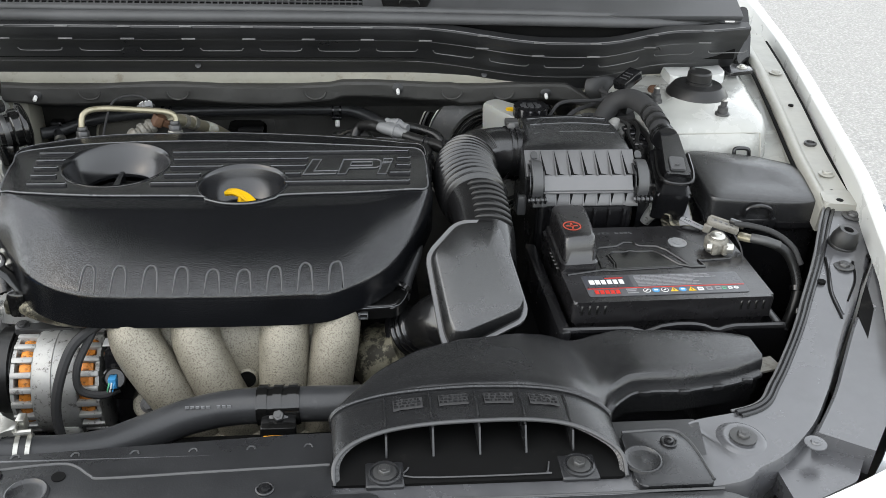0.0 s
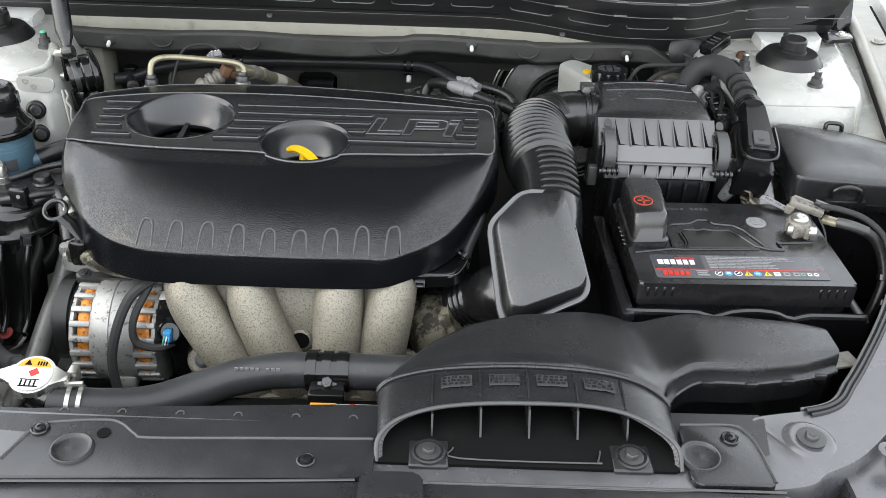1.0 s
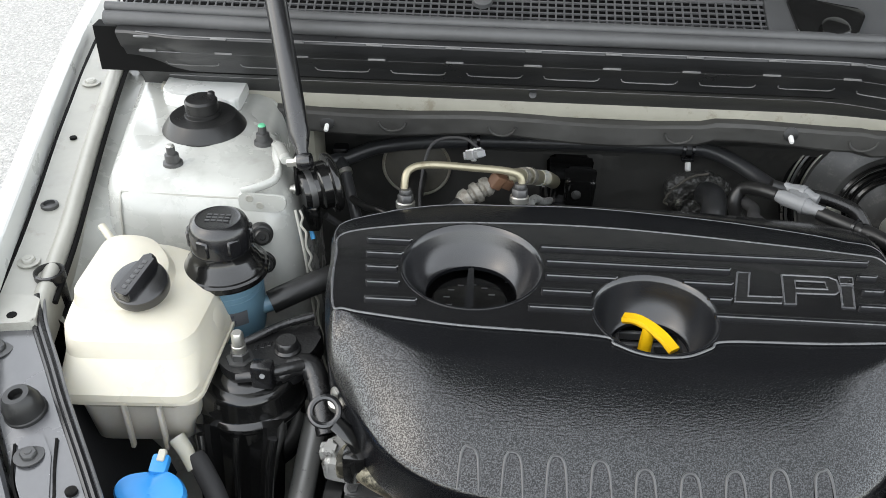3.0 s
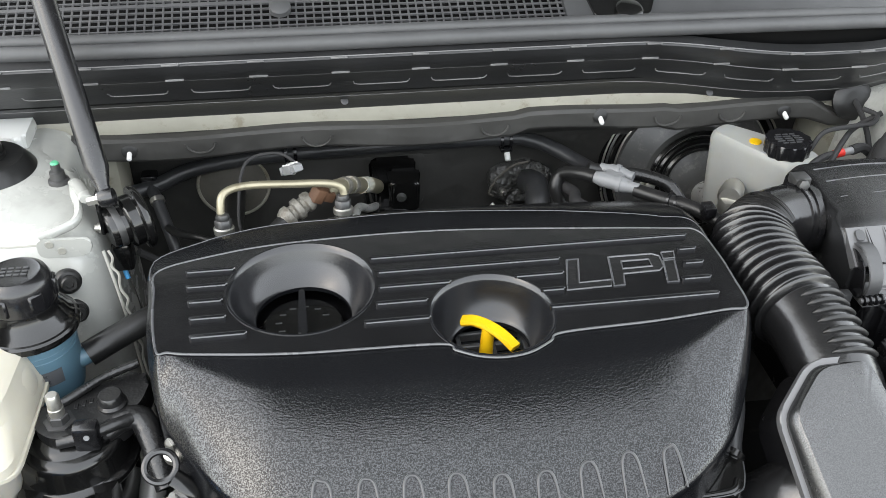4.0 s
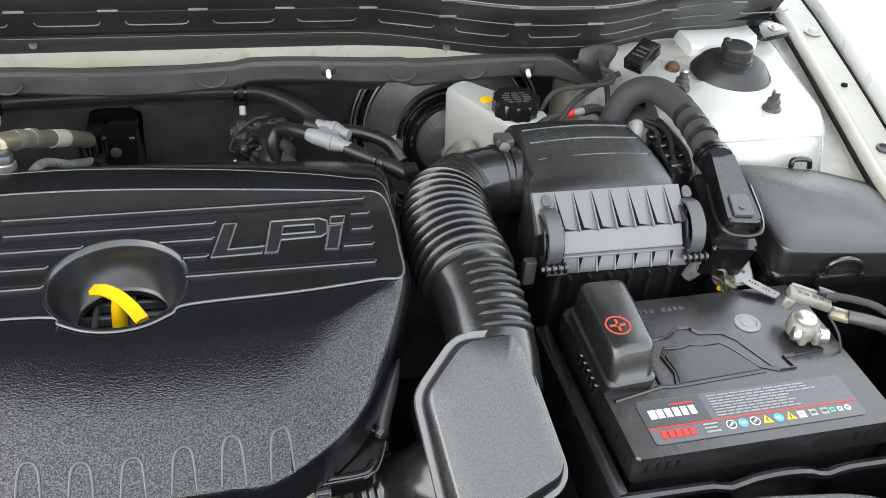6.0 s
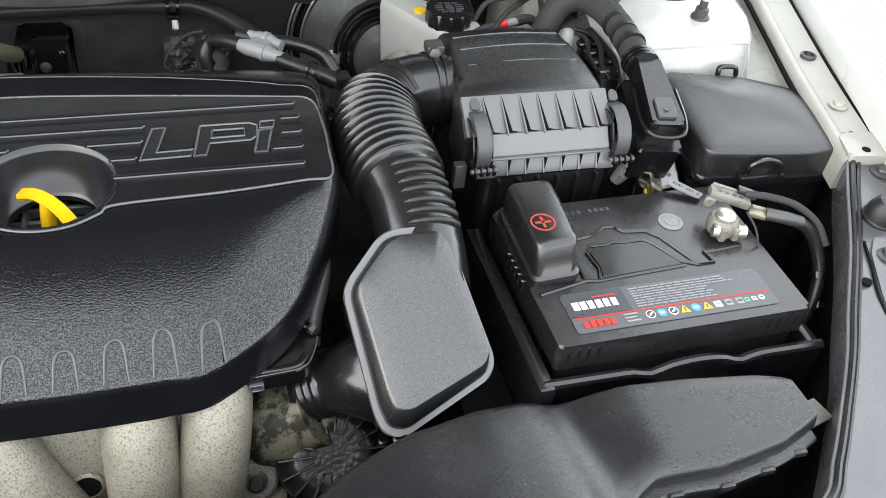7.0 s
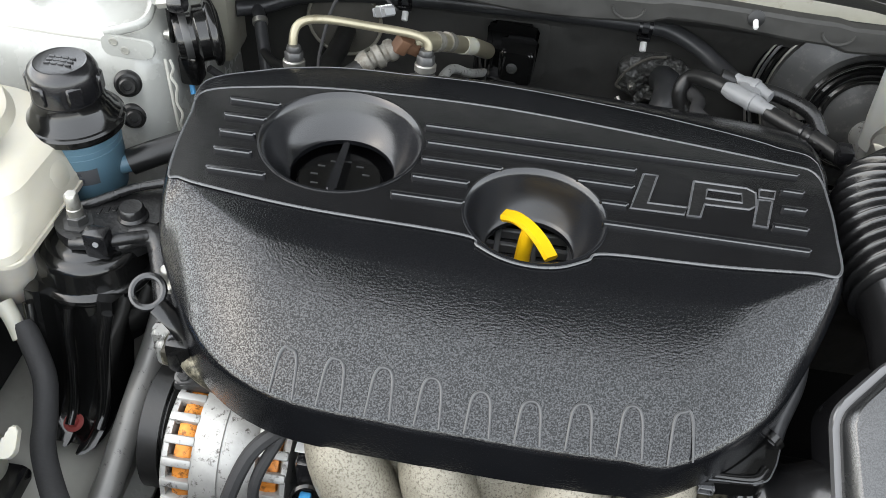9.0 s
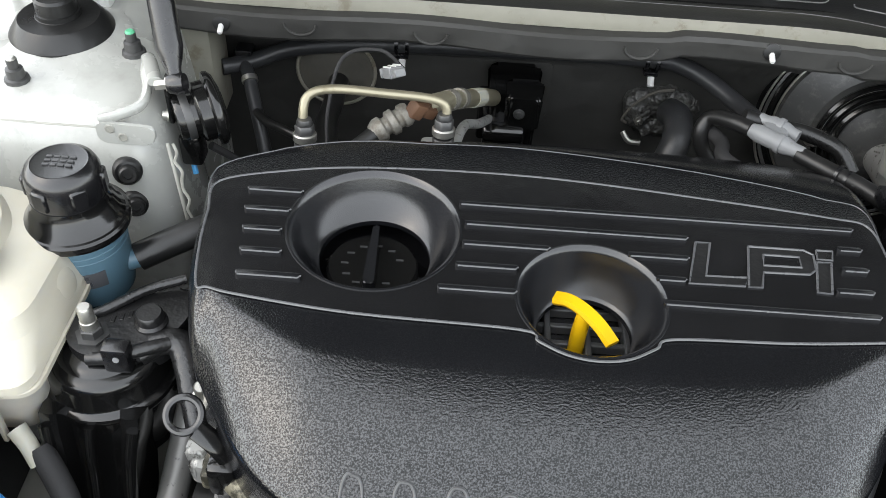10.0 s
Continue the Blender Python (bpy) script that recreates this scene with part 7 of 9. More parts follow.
for kf, z in ((1.0, 0.925), (1.0, 0.9525), (0.995, 0.9565), (0.985, 0.9585), (0.96, 0.9595), (0.8, 0.9615), (0.5, 0.9635), (0.2, 0.964)):
    rr.append([(fc.x + (x - fc.x) * kf, fc.y + (y - fc.y) * kf, z + 0.16 * (y - 1.255) * (0.35 if z > 0.94 else 0)) for x, y in FO])
loft(bm, rr)
part("lid", bm, M_DUCT, fuse, "", 60)
bm = B()
prism(bm, [(fc.x + (x - fc.x) * 1.025, fc.y + (y - fc.y) * 1.025) for x, y in FO], 0.917, 0.925, 0.001, 1)
part("lid_rim", bm, M_BLACK, fuse)
bm = B()
prism(bm, [(fc.x + (x - fc.x) * 0.95, fc.y + (y - fc.y) * 0.95) for x, y in FO], 0.78, 0.917)
part("base", bm, M_BLACK, fuse)
bm = B()
tube(bm, [(0.553, 1.184, 0.93), (0.555, 1.182, 0.945), (0.57, 1.18, 0.951), (0.585, 1.179, 0.945), (0.587, 1.18, 0.93)], 0.003, 8)
box(bm, (0.545, 1.178, 0.918), (0.596, 1.188, 0.932), 0.002)
part("latch", bm, M_BLACK, fuse)
bm = B()
tube(bm, [(0.59, 1.33, 0.958), (0.592, 1.332, 0.9665), (0.609, 1.33, 0.9665), (0.612, 1.328, 0.957)], 0.003, 8)
part("rear_loop", bm, M_BLACK, fuse)

# ---- harness and connector between air box and fuse box ----
har = thing("wiring_harness", "thick taped wiring harness arching into a black connector", "wiring", (0.45, 1.3, 0.9))
wire(har, [(0.405, 1.40, 0.93), (0.412, 1.42, 0.97), (0.432, 1.43, 1.0), (0.455, 1.415, 1.012), (0.468, 1.37, 1.01), (0.468, 1.325, 1.005), (0.466, 1.29, 1.0)], 0.0148, M_TAPE, "conduit", 18, "")
wire(har, [(0.425, 1.42, 0.95), (0.44, 1.425, 0.968), (0.458, 1.41, 0.972), (0.458, 1.38, 0.96), (0.45, 1.34, 0.94)], 0.011, M_TAPE, "conduit", 14)
bm = B()
for j in range(3):
    tube(bm, [(0.4665, 1.302 - 0.006 * j, 1.002), (0.4664, 1.2985 - 0.006 * j, 1.0015)], 0.0178, 18, 2)
part("tie_wrap", bm, M_BLACK, har)
CM = Matrix.Translation((0.466, 1.252, 0.987)) @ Matrix.Rotation(0.30, 4, "X") @ Matrix.Rotation(-0.12, 4, "Z") @ Matrix.Scale(1.15, 4)
bm = B()
prism(bm, rounded([(-0.014, -0.04), (0.016, -0.04), (0.0095, 0.038), (-0.011, 0.038)], 0.005), -0.012, 0.012, 0.004, 2, CM)
con = part("connector", bm, M_PANEL, har)
bm = B()
tube(bm, [CM @ V(x, y, 0.004) for x, y in ((-0.019, 0.005), (-0.020, -0.03), (-0.012, -0.046), (0.012, -0.046), (0.02, -0.03), (0.019, 0.005))], 0.0028, 8)
part("lever", bm, M_GLOSS, con)
bm = B()
prism(bm, rounded([(-0.008, -0.034), (0.009, -0.034), (0.009, -0.012), (-0.008, -0.012)], 0.002), 0.012, 0.0145, 0.001, 1, CM)
lathe(bm, [(0.003, 0), (0.003, 0.001)], CM @ V(0, -0.026, 0.0145), seg=12)
part("latch_plate", bm, M_RIB, con)
bm = B()
prism(bm, rounded([(-0.02, -0.05), (0.02, -0.05), (0.018, 0.03), (-0.02, 0.03)], 0.005), -0.05, -0.012, 0.003, 1, CM)
part("control_unit", bm, M_BLACK, har)
random.seed(4)
for j in range(6):
    z = 0.968 - 0.012 * j
    wire(har, [(0.424 + 0.004 * (j % 3), 1.405, z), (0.432 + random.uniform(-0.006, 0.006), 1.36, z + random.uniform(-0.008, 0.008)), (0.43 + random.uniform(-0.008, 0.008), 1.31, z - 0.004), (0.44, 1.26, z - 0.012 + random.uniform(-0.008, 0.008))], 0.0035 + 0.001 * (j % 2), M_TAPE, "wire", 8)
bm = B()
box(bm, (0.42, 1.23, 0.85), (0.462, 1.40, 0.962), 0.006)
part("junction", bm, M_BLACK, har)
wire(har, [(0.408, 1.40, 0.90), (0.416, 1.43, 0.945), (0.436, 1.452, 0.968), (0.456, 1.44, 0.972), (0.462, 1.40, 0.965), (0.458, 1.36, 0.955)], 0.015, M_TAPE, "conduit", 16)
wire(har, [(0.43, 1.47, 0.90), (0.442, 1.47, 0.95), (0.45, 1.455, 0.975), (0.462, 1.43, 0.985)], 0.011, M_RUBBER, "conduit", 14)
for q in range(5):
    bm = B()
    p, r = V(0.4675, 1.405 - 0.02 * q, 1.0115 - 0.001 * q), 0.0152
    tube(bm, [p, p + V(0, -0.006, -0.0003)], r, 18, 2)
    part("tape_wrap", bm, M_RUBBER, har)
wire(har, [(0.41, 1.36, 0.985), (0.425, 1.385, 0.985), (0.44, 1.38, 0.965)], 0.009, M_ALU, "shield_pipe", 12)
rel = thing("relay", "small black relay box on a wire by the bulkhead", "relay", (0.47, 1.49, 0.99))
bm = B()
RLM = Matrix.Translation((0.468, 1.49, 1.016)) @ Matrix.Rotation(-0.95, 4, "Z") @ Matrix.Rotation(0.35, 4, "X")
box(bm, (-0.012, -0.021, -0.008), (0.012, 0.021, 0.008), 0.002, 2, RLM)
part("case", bm, M_PANEL, rel)
bm = B()
for q in range(3):
    box(bm, (-0.007, -0.01 + 0.007 * q, 0.008), (0.007, -0.008 + 0.007 * q, 0.0085), m=RLM)
part("printed_bar", bm, M_RIB, rel)
bm = B()
lathe(bm, [(0.006, 0), (0.009, 0.004), (0.008, 0.009), (0.004, 0.012)], (0.512, 1.495, 0.993), (0.1, -0.2, 1), 9)
tagged(part("rusty_fitting", bm, M_RUST), "rusty brown fitting on the bulkhead corner", "fitting")
bm = B()
lathe(bm, [(0.026, 0), (0.027, 0.005), (0.02, 0.010), (0.012, 0.012)], (0.446, 1.562, 0.979), (0, -0.9, 0.35), 28)
grom = tagged(part("bulkhead_grommet", bm, M_RUBBER), "round black rubber grommet in the bulkhead", "grommet")
wir = thing("bulkhead_wires", "thin black wires looping from the bulkhead grommet", "wiring", (0.42, 1.52, 0.95))
for pts, r in (([(0.446, 1.553, 0.982), (0.444, 1.53, 0.975), (0.44, 1.50, 0.96), (0.435, 1.47, 0.935)], 0.0035),
               ([(0.34, 1.46, 0.965), (0.36, 1.47, 0.985), (0.40, 1.48, 0.985), (0.43, 1.485, 0.985), (0.44, 1.495, 0.99), (0.43, 1.51, 0.992)], 0.003),
               ([(0.35, 1.43, 0.96), (0.38, 1.46, 0.975), (0.42, 1.50, 0.972), (0.45, 1.50, 0.99)], 0.0035)):
    wire(wir, pts, r, M_TAPE)
bm = B()
tube(bm, [(0.366, 1.4485, 0.967), (0.378, 1.451, 0.967)], 0.0052, 10)
part("red_sleeve", bm, M_RED, wir)
bm = B()
tube(bm, [(0.378, 1.451, 0.967), (0.393, 1.454, 0.968)], 0.0048, 10)
part("grey_sleeve", bm, M_GREYPLASTIC, wir)
wire(wir, [(0.315, 1.415, 0.955), (0.33, 1.433, 0.962), (0.35, 1.444, 0.966), (0.368, 1.449, 0.967)], 0.0045, M_TAPE)
wire(wir, [(0.39, 1.453, 0.968), (0.41, 1.46, 0.966), (0.43, 1.455, 0.95), (0.44, 1.44, 0.93)], 0.006, M_TAPE)
for pts, r in (([(0.485, 1.45, 0.96), (0.487, 1.41, 0.955), (0.488, 1.37, 0.95), (0.474, 1.32, 0.945), (0.462, 1.27, 0.93), (0.458, 1.24, 0.89)], 0.0105),
               ([(0.462, 1.44, 0.962), (0.468, 1.4, 0.957), (0.469, 1.36, 0.95), (0.456, 1.31, 0.94), (0.448, 1.265, 0.92)], 0.009),
               ([(0.476, 1.425, 0.972), (0.472, 1.39, 0.966), (0.48, 1.35, 0.958), (0.468, 1.31, 0.953), (0.452, 1.29, 0.942)], 0.0055),
               ([(0.452, 1.41, 0.965), (0.46, 1.375, 0.96), (0.454, 1.335, 0.952), (0.44, 1.3, 0.935)], 0.005),
               ([(0.44, 1.40, 0.96), (0.444, 1.36, 0.95), (0.438, 1.31, 0.925)], 0.011),
               ([(0.495, 1.40, 0.94), (0.493, 1.35, 0.93), (0.478, 1.29, 0.9)], 0.013)):
    wire(wir, pts, r, M_RUBBER, "loom", 10)
for x, y, z in ((0.474, 1.372, 0.964), (0.462, 1.336, 0.955), (0.456, 1.296, 0.948)):
    bm = B()
    box(bm, (x - 0.006, y - 0.01, z - 0.006), (x + 0.006, y + 0.01, z + 0.006), 0.0015, 1)
    box(bm, (x - 0.004, y - 0.013, z - 0.003), (x + 0.004, y - 0.009, z + 0.004), 0.001, 1)
    part("connector", bm, M_GLOSS, wir)
bm = B()
prism(bm, rounded([(0.428, 1.30), (0.45, 1.296), (0.458, 1.345), (0.456, 1.385), (0.436, 1.388), (0.43, 1.35)], 0.004), 0.9, 0.982, 0.003)
col = part("connector_column", bm, M_GLOSS, wir)
for q in range(4):
    bm = B()
    box(bm, (0.431, 1.306 + 0.019 * q, 0.98), (0.452, 1.317 + 0.019 * q, 0.9865), 0.0015, 1)
    part("cell", bm, M_BLACK, col)
for pts, r in (([(0.44, 1.4, 0.985), (0.45, 1.375, 0.989), (0.447, 1.345, 0.989), (0.438, 1.32, 0.987), (0.44, 1.298, 0.98)], 0.0028),
               ([(0.455, 1.395, 0.985), (0.458, 1.365, 0.984), (0.46, 1.33, 0.982), (0.453, 1.3, 0.975), (0.45, 1.28, 0.955)], 0.0045),
               ([(0.43, 1.385, 0.99), (0.436, 1.36, 0.993), (0.43, 1.335, 0.988), (0.433, 1.31, 0.98)], 0.0022)):
    wire(wir, pts, r, M_RUBBER, "loom", 8)
# bracket and fittings between air box and fuse box
bk = thing("sensor_bracket", "dusty steel bracket with a pressure sensor", "bracket", (0.46, 1.18, 0.86))
SB = frame_to((-0.15, -0.62, 0.77), (0.482, 1.22, 0.92))
bm = B()
prism(bm, rounded([(-0.008, -0.02), (0.012, -0.02), (0.012, 0.02), (-0.008, 0.02)], 0.002), -0.002, 0.0, 0.0005, 1, SB)
prism(bm, rounded([(-0.03, -0.012), (-0.012, -0.03), (-0.008, -0.02), (-0.008, 0.02), (-0.018, 0.024), (-0.02, 0.004), (-0.03, 0.0)], 0.003), -0.0024, -0.0004, 0.0005, 1, SB)
part("plate", bm, M_DIRTALU, bk)
bm = B()
prism(bm, rect(-0.0065, -0.017, 0.0105, 0.017, 0.001), 0.0, 0.0004, m=SB)
sticker = part("sticker", bm, M_TEXTGREY, bk, "pale grey sticker with a blue spot")
bm = B()
lathe(bm, [(0.0036, 0.0003), (0.0036, 0.0008)], SB @ V(0.002, 0.006, 0), (-0.15, -0.62, 0.77), 18)
part("blue_spot", bm, M_BLUE, sticker)
bm = B()
lathe(bm, [(0.002, 0.0003), (0.002, 0.0008)], SB @ V(0.003, -0.007, 0), (-0.15, -0.62, 0.77), 14)
part("dark_spot", bm, M_LABELDARK, sticker)
bm = B()
lathe(bm, [(0.008, -0.03), (0.009, -0.004), (0.0105, -0.003), (0.0105, 0.002), (0.008, 0.003), (0.008, 0.009), (0.005, 0.012)], (0.446, 1.223, 0.93), (0.35, -0.3, 0.85), 20)
part("sensor", bm, M_ALU, bk)
for z in (0.0, 0.012):
    bm = B()
    tube(bm, [(0.452, 1.216, 0.925 - z), (0.462, 1.212, 0.922 - z), (0.463, 1.204, 0.914 - z), (0.472, 1.2, 0.908 - z)], 0.0032, 10, 4, squash=0.6)
    part("step_arm", bm, M_DIRTALU, bk)
bm = B()
prism(bm, rounded([(0.0, -0.005), (0.012, -0.0065), (0.034, -0.005), (0.036, 0.005), (0.012, 0.006), (0.0, 0.005)], 0.002), 0, 0.0012, m=Matrix.Translation((0.4675, 1.188, 0.93)) @ Matrix.Rotation(-0.75, 4, "Z") @ Matrix.Rotation(0.12, 4, "Y"))
strip_tag = part("printed_strip", bm, M_GREYPLASTIC, bk, "greyed printed wire tag")
bm = B()
for q in range(10):
    if q not in (4, 8):
        box(bm, (0.005 + 0.0028 * q, -0.001, 0.0012), (0.0066 + 0.0028 * q, 0.0015 if q % 2 else 0.0025, 0.0015), m=Matrix.Translation((0.4675, 1.188, 0.93)) @ Matrix.Rotation(-0.75, 4, "Z") @ Matrix.Rotation(0.12, 4, "Y"))
part("printed_bar", bm, M_LABELDARK, strip_tag)
bm = B()
lathe(bm, [(0.0028, 0), (0.0028, 0.002)], (0.459, 1.208, 0.903), (0.2, -0.8, 0.5), 12)
part("yellow_dot", bm, M_YELLOW, bk)
wire(bk, [(0.44, 1.18, 0.92), (0.448, 1.165, 0.905), (0.455, 1.16, 0.88)], 0.003, M_DARKSTEEL, "tab")


# ---- coolant reservoir ----
tank = thing("coolant_reservoir", "cream translucent plastic coolant tank with a black cap", "coolant tank", (-0.56, 1.19, 0.85))
bm = B()
rr = []
for z, x0, x1, y0, y1, r in ((0.912, -0.617, -0.496, 1.117, 1.285, 0.02), (0.914, -0.622, -0.491, 1.113, 1.288, 0.02), (0.921, -0.6215, -0.492, 1.114, 1.289, 0.02), (0.9235, -0.6205, -0.4935, 1.118, 1.289, 0.022), (0.9365, -0.621, -0.4965, 1.137, 1.291, 0.024), (0.9385, -0.622, -0.4975, 1.142, 1.292, 0.024),
                             (0.9525, -0.6235, -0.501, 1.148, 1.293, 0.026), (0.956, -0.625, -0.505, 1.153, 1.293, 0.026), (0.9595, -0.626, -0.516, 1.169, 1.293, 0.026), (0.962, -0.626, -0.54, 1.1805, 1.292, 0.026), (0.9715, -0.625, -0.545, 1.185, 1.290, 0.024), (0.9735, -0.62, -0.552, 1.193, 1.285, 0.02)):
    rr.append([(x, y, z) for x, y in rounded([(x0, y0), (x1 - 0.004, y0 + 0.006), (x1, y1 - 0.045), (x1 - 0.035, y1), (x0, y1)], r, 5)])
loft(bm, rr)
part("upper_tank", bm, M_TANK, tank, "", 24)
bm = B()
rr = []
for z, e in ((0.845, 0.012), (0.85, 0.006), (0.88, 0.003), (0.912, 0.0)):
    rr.append([(x, y, z) for x, y in rounded([(-0.61 + e, 1.124 + e), (-0.503 - e, 1.13 + e), (-0.5 - e, 1.24 - e), (-0.53, 1.28 - e), (-0.61 + e, 1.28 - e)], 0.018, 5)])
loft(bm, rr)
low = part("lower_tank", bm, M_FLUID, tank, "brown-stained lower half", 60)
bm = B()
prism(bm, rounded([(-0.6115, 1.1225), (-0.5015, 1.1285), (-0.4985, 1.241), (-0.529, 1.2815), (-0.6115, 1.2815)], 0.018, 5), 0.899, 0.9075, 0.002, 2, both=True)
part("level_stain", bm, M_CREAM, low, "brown tide mark of old coolant")
bm = B()
lathe(bm, [(0.018, -0.012), (0.018, 0.0), (0.015, 0.005), (0.008, 0.007)], (-0.503, 1.213, 0.932), (0.95, -0.1, 0.3), 24)
part("side_bulge", bm, M_TANK, low)
bm = B()
prism(bm, rounded([(-0.618, 1.114), (-0.492, 1.121), (-0.489, 1.245), (-0.525, 1.29), (-0.624, 1.29)], 0.02, 5), 0.909, 0.9135, 0.001, 1)
part("seam", bm, M_TANK, tank)
TM = frame_to((0.0, -0.3, 1), (-0.561, 1.203, 0.977))
bm = B()
lathe(bm, [(0.026, -0.002), (0.0265, 0.002), (0.0255, 0.008), (0.0235, 0.0095), (0.0, 0.0085)], (-0.561, 1.203, 0.975), (0, -0.3, 1), 36, cap1=False)
tcap = part("cap", bm, M_BLACK, tank)
bm = B()
prism(bm, rounded([(-0.0075, -0.0245), (0.0075, -0.0245), (0.0055, 0.0245), (-0.0055, 0.0245)], 0.004), 0.004, 0.019, 0.0025, 2, TM @ Matrix.Rotation(-0.35, 4, "Z"))
part("grip", bm, M_BLACK, tcap)
bm = B()
for q in range(6):
    box(bm, (-0.002, -0.018 + 0.006 * q, 0.019), (0.002, -0.0145 + 0.006 * q, 0.0196), m=TM @ Matrix.Rotation(-0.35, 4, "Z"))
part("marking", bm, M_RIB, tcap)
wire(tank, [(-0.618, 1.283, 0.962), (-0.626, 1.291, 0.968), (-0.636, 1.30, 0.974)], 0.0042, M_TANK, "spout", 10)
bm = B()
tube(bm, [(-0.522, 1.126, 0.862), (-0.512, 1.118, 0.853), (-0.503, 1.108, 0.842)], lambda t: 0.008 - 0.0015 * t, 14)
part("outlet", bm, M_NECK, tank)
for q in range(2):
    bm = B()
    box(bm, (-0.565 + 0.032 * q, 1.121, 0.85), (-0.561 + 0.032 * q, 1.127, 0.905), 0.001)
    part("rib", bm, M_FLUID, tank)
ovh = thing("overflow_hose", "long curved black overflow hose from the coolant tank", "hose", (-0.46, 1.02, 0.78))
wire(ovh, [(-0.505, 1.118, 0.848), (-0.492, 1.105, 0.838), (-0.476, 1.085, 0.823), (-0.464, 1.055, 0.812), (-0.455, 1.03, 0.808), (-0.43, 0.995, 0.809), (-0.392, 0.953, 0.829), (-0.37, 0.93, 0.848)], 0.0098, M_TAPE, "tube", 16)
wire(ovh, [(-0.374, 0.934, 0.845), (-0.355, 0.912, 0.864), (-0.34, 0.892, 0.876), (-0.328, 0.876, 0.882)], 0.0065, M_HOSE, "thin_tube", 12)

# ---- washer filler neck ----
wash = thing("washer_filler", "milky plastic washer filler neck with a bright blue cap", "washer filler", (-0.512, 1.03, 0.72))
bm = B()
lathe(bm, [(0.0215, -0.16), (0.0205, -0.02), (0.0215, -0.004)], (-0.51, 1.036, 0.886), (0.13, 0.0, 1), 28)
part("neck", bm, M_NECK, wash)
BMX = frame_to((0.05, -0.25, 1), (-0.51, 1.034, 0.896))
bm = B()
rr = []
for kk, z in ((0.9, -0.010), (1.0, -0.006), (1.0, -0.001), (0.93, 0.003), (0.6, 0.0062), (0.15, 0.0068)):
    ring = []
    for j in range(48):
        a = 2 * math.pi * j / 48
        r = 0.0255 * (1 + 0.13 * math.cos(2 * a) + 0.05 * math.cos(4 * a + 0.6) + 0.04 * math.sin(3 * a))
        x, y = kk * r * math.cos(a), kk * r * math.sin(a) * 0.95
        ring.append(BMX @ V(x, y, z - 0.0022 * math.exp(-((x - 0.004 + 0.25 * y) / 0.004) ** 2) * (1 if z > 0 else 0) + 0.002 * math.sin(a * 2 + 0.5) * kk))
    rr.append(ring)
loft(bm, rr)
bcap = part("cap", bm, M_BLUE, wash, "bright blue hinged cap")
bm = B()
box(bm, (-0.006, 0.016, -0.004), (0.009, 0.034, 0.006), 0.003, 2, BMX)
part("hinge", bm, M_BLUE, bcap)
bm = B()
box(bm, (-0.001, 0.026, 0.002), (0.0055, 0.037, 0.008), 0.001, 1, BMX)
part("hinge_pin", bm, M_NECK, bcap)
bm = B()
o = rounded([(-0.4655 + (x + 0.47) * 0.72, y * 0.75) for x, y in [(-0.496, -0.034), (-0.45, -0.034), (-0.444, -0.026), (-0.447, -0.004), (-0.4535, 0.0), (-0.4585, -0.006), (-0.4595, -0.016), (-0.466, -0.022), (-0.4725, -0.016), (-0.473, -0.003), (-0.479, 0.004), (-0.496, 0.008)]], 0.002, 3)
prism(bm, o, -0.003, 0.003, 0.001, 1, Matrix.Translation((0, 1.013, 0.866)) @ Matrix.Rotation(0.55, 4, "X"))
part("hose_hook", bm, M_NECK, wash, "flat milky plastic hose hook")
bm = B()
box(bm, (-0.545, 0.995, 0.69), (-0.49, 1.05, 0.748), 0.008, 2)
part("base_cover", bm, M_BLACK, wash)

# ---- power steering reservoir ----
ps = thing("steering_fluid_reservoir", "faded blue power steering reservoir with a black screw cap", "fluid reservoir", (-0.507, 1.272, 0.9))
PX, PY = -0.503, 1.268
bm = B()
lathe(bm, [(0.033, -0.015), (0.0355, 0.0), (0.0355, 0.06)], (PX, PY, 0.897), seg=40)
part("body", bm, M_PSBLUE, ps)
bm = B()
for z in (0.932, 0.938, 0.944):
    lathe(bm, [(0.0353, 0), (0.0359, 0.0006), (0.0353, 0.0012)], (PX, PY, z), seg=40, cap0=False, cap1=False)
part("level_line", bm, M_PSBLUE, ps)
bm = B()
lathe(bm, [(0.039, -0.002), (0.0425, 0.0), (0.0432, 0.003), (0.0432, 0.0065), (0.0415, 0.0085), (0.0395, 0.009), (0.0355, 0.0135), (0.0318, 0.0215), (0.0305, 0.0235), (0.0295, 0.03)], (PX, PY, 0.951), seg=48)
part("collar", bm, M_GLOSS, ps, "", 28)
bm = B()
lathe(bm, [(0.029, 0.0), (0.0295, 0.004), (0.029, 0.022), (0.0265, 0.028), (0.0215, 0.031), (0.0195, 0.0302), (0.0, 0.0315)], (PX, PY, 0.981), seg=44, cap1=False)
pcap = part("cap", bm, M_BLACK, ps)
for j in range(6):
    a = 2 * math.pi * j / 6 + 0.2
    bm = B()
    box(bm, (0.0265, -0.0065, 0.984), (0.0312, 0.0065, 1.002), 0.0015, 1, Matrix.Translation((PX, PY, 0)) @ Matrix.Rotation(a, 4, "Z"))
    part("grip", bm, M_BLACK, pcap)
bm = B()
for j in range(3):
    for q in range(4):
        box(bm, (PX - 0.011 + 0.006 * q, PY - 0.006 + 0.005 * j, 1.0118), (PX - 0.0065 + 0.006 * q, PY - 0.004 + 0.005 * j, 1.0128))
part("marking", bm, M_RIB, pcap)
bm = B()
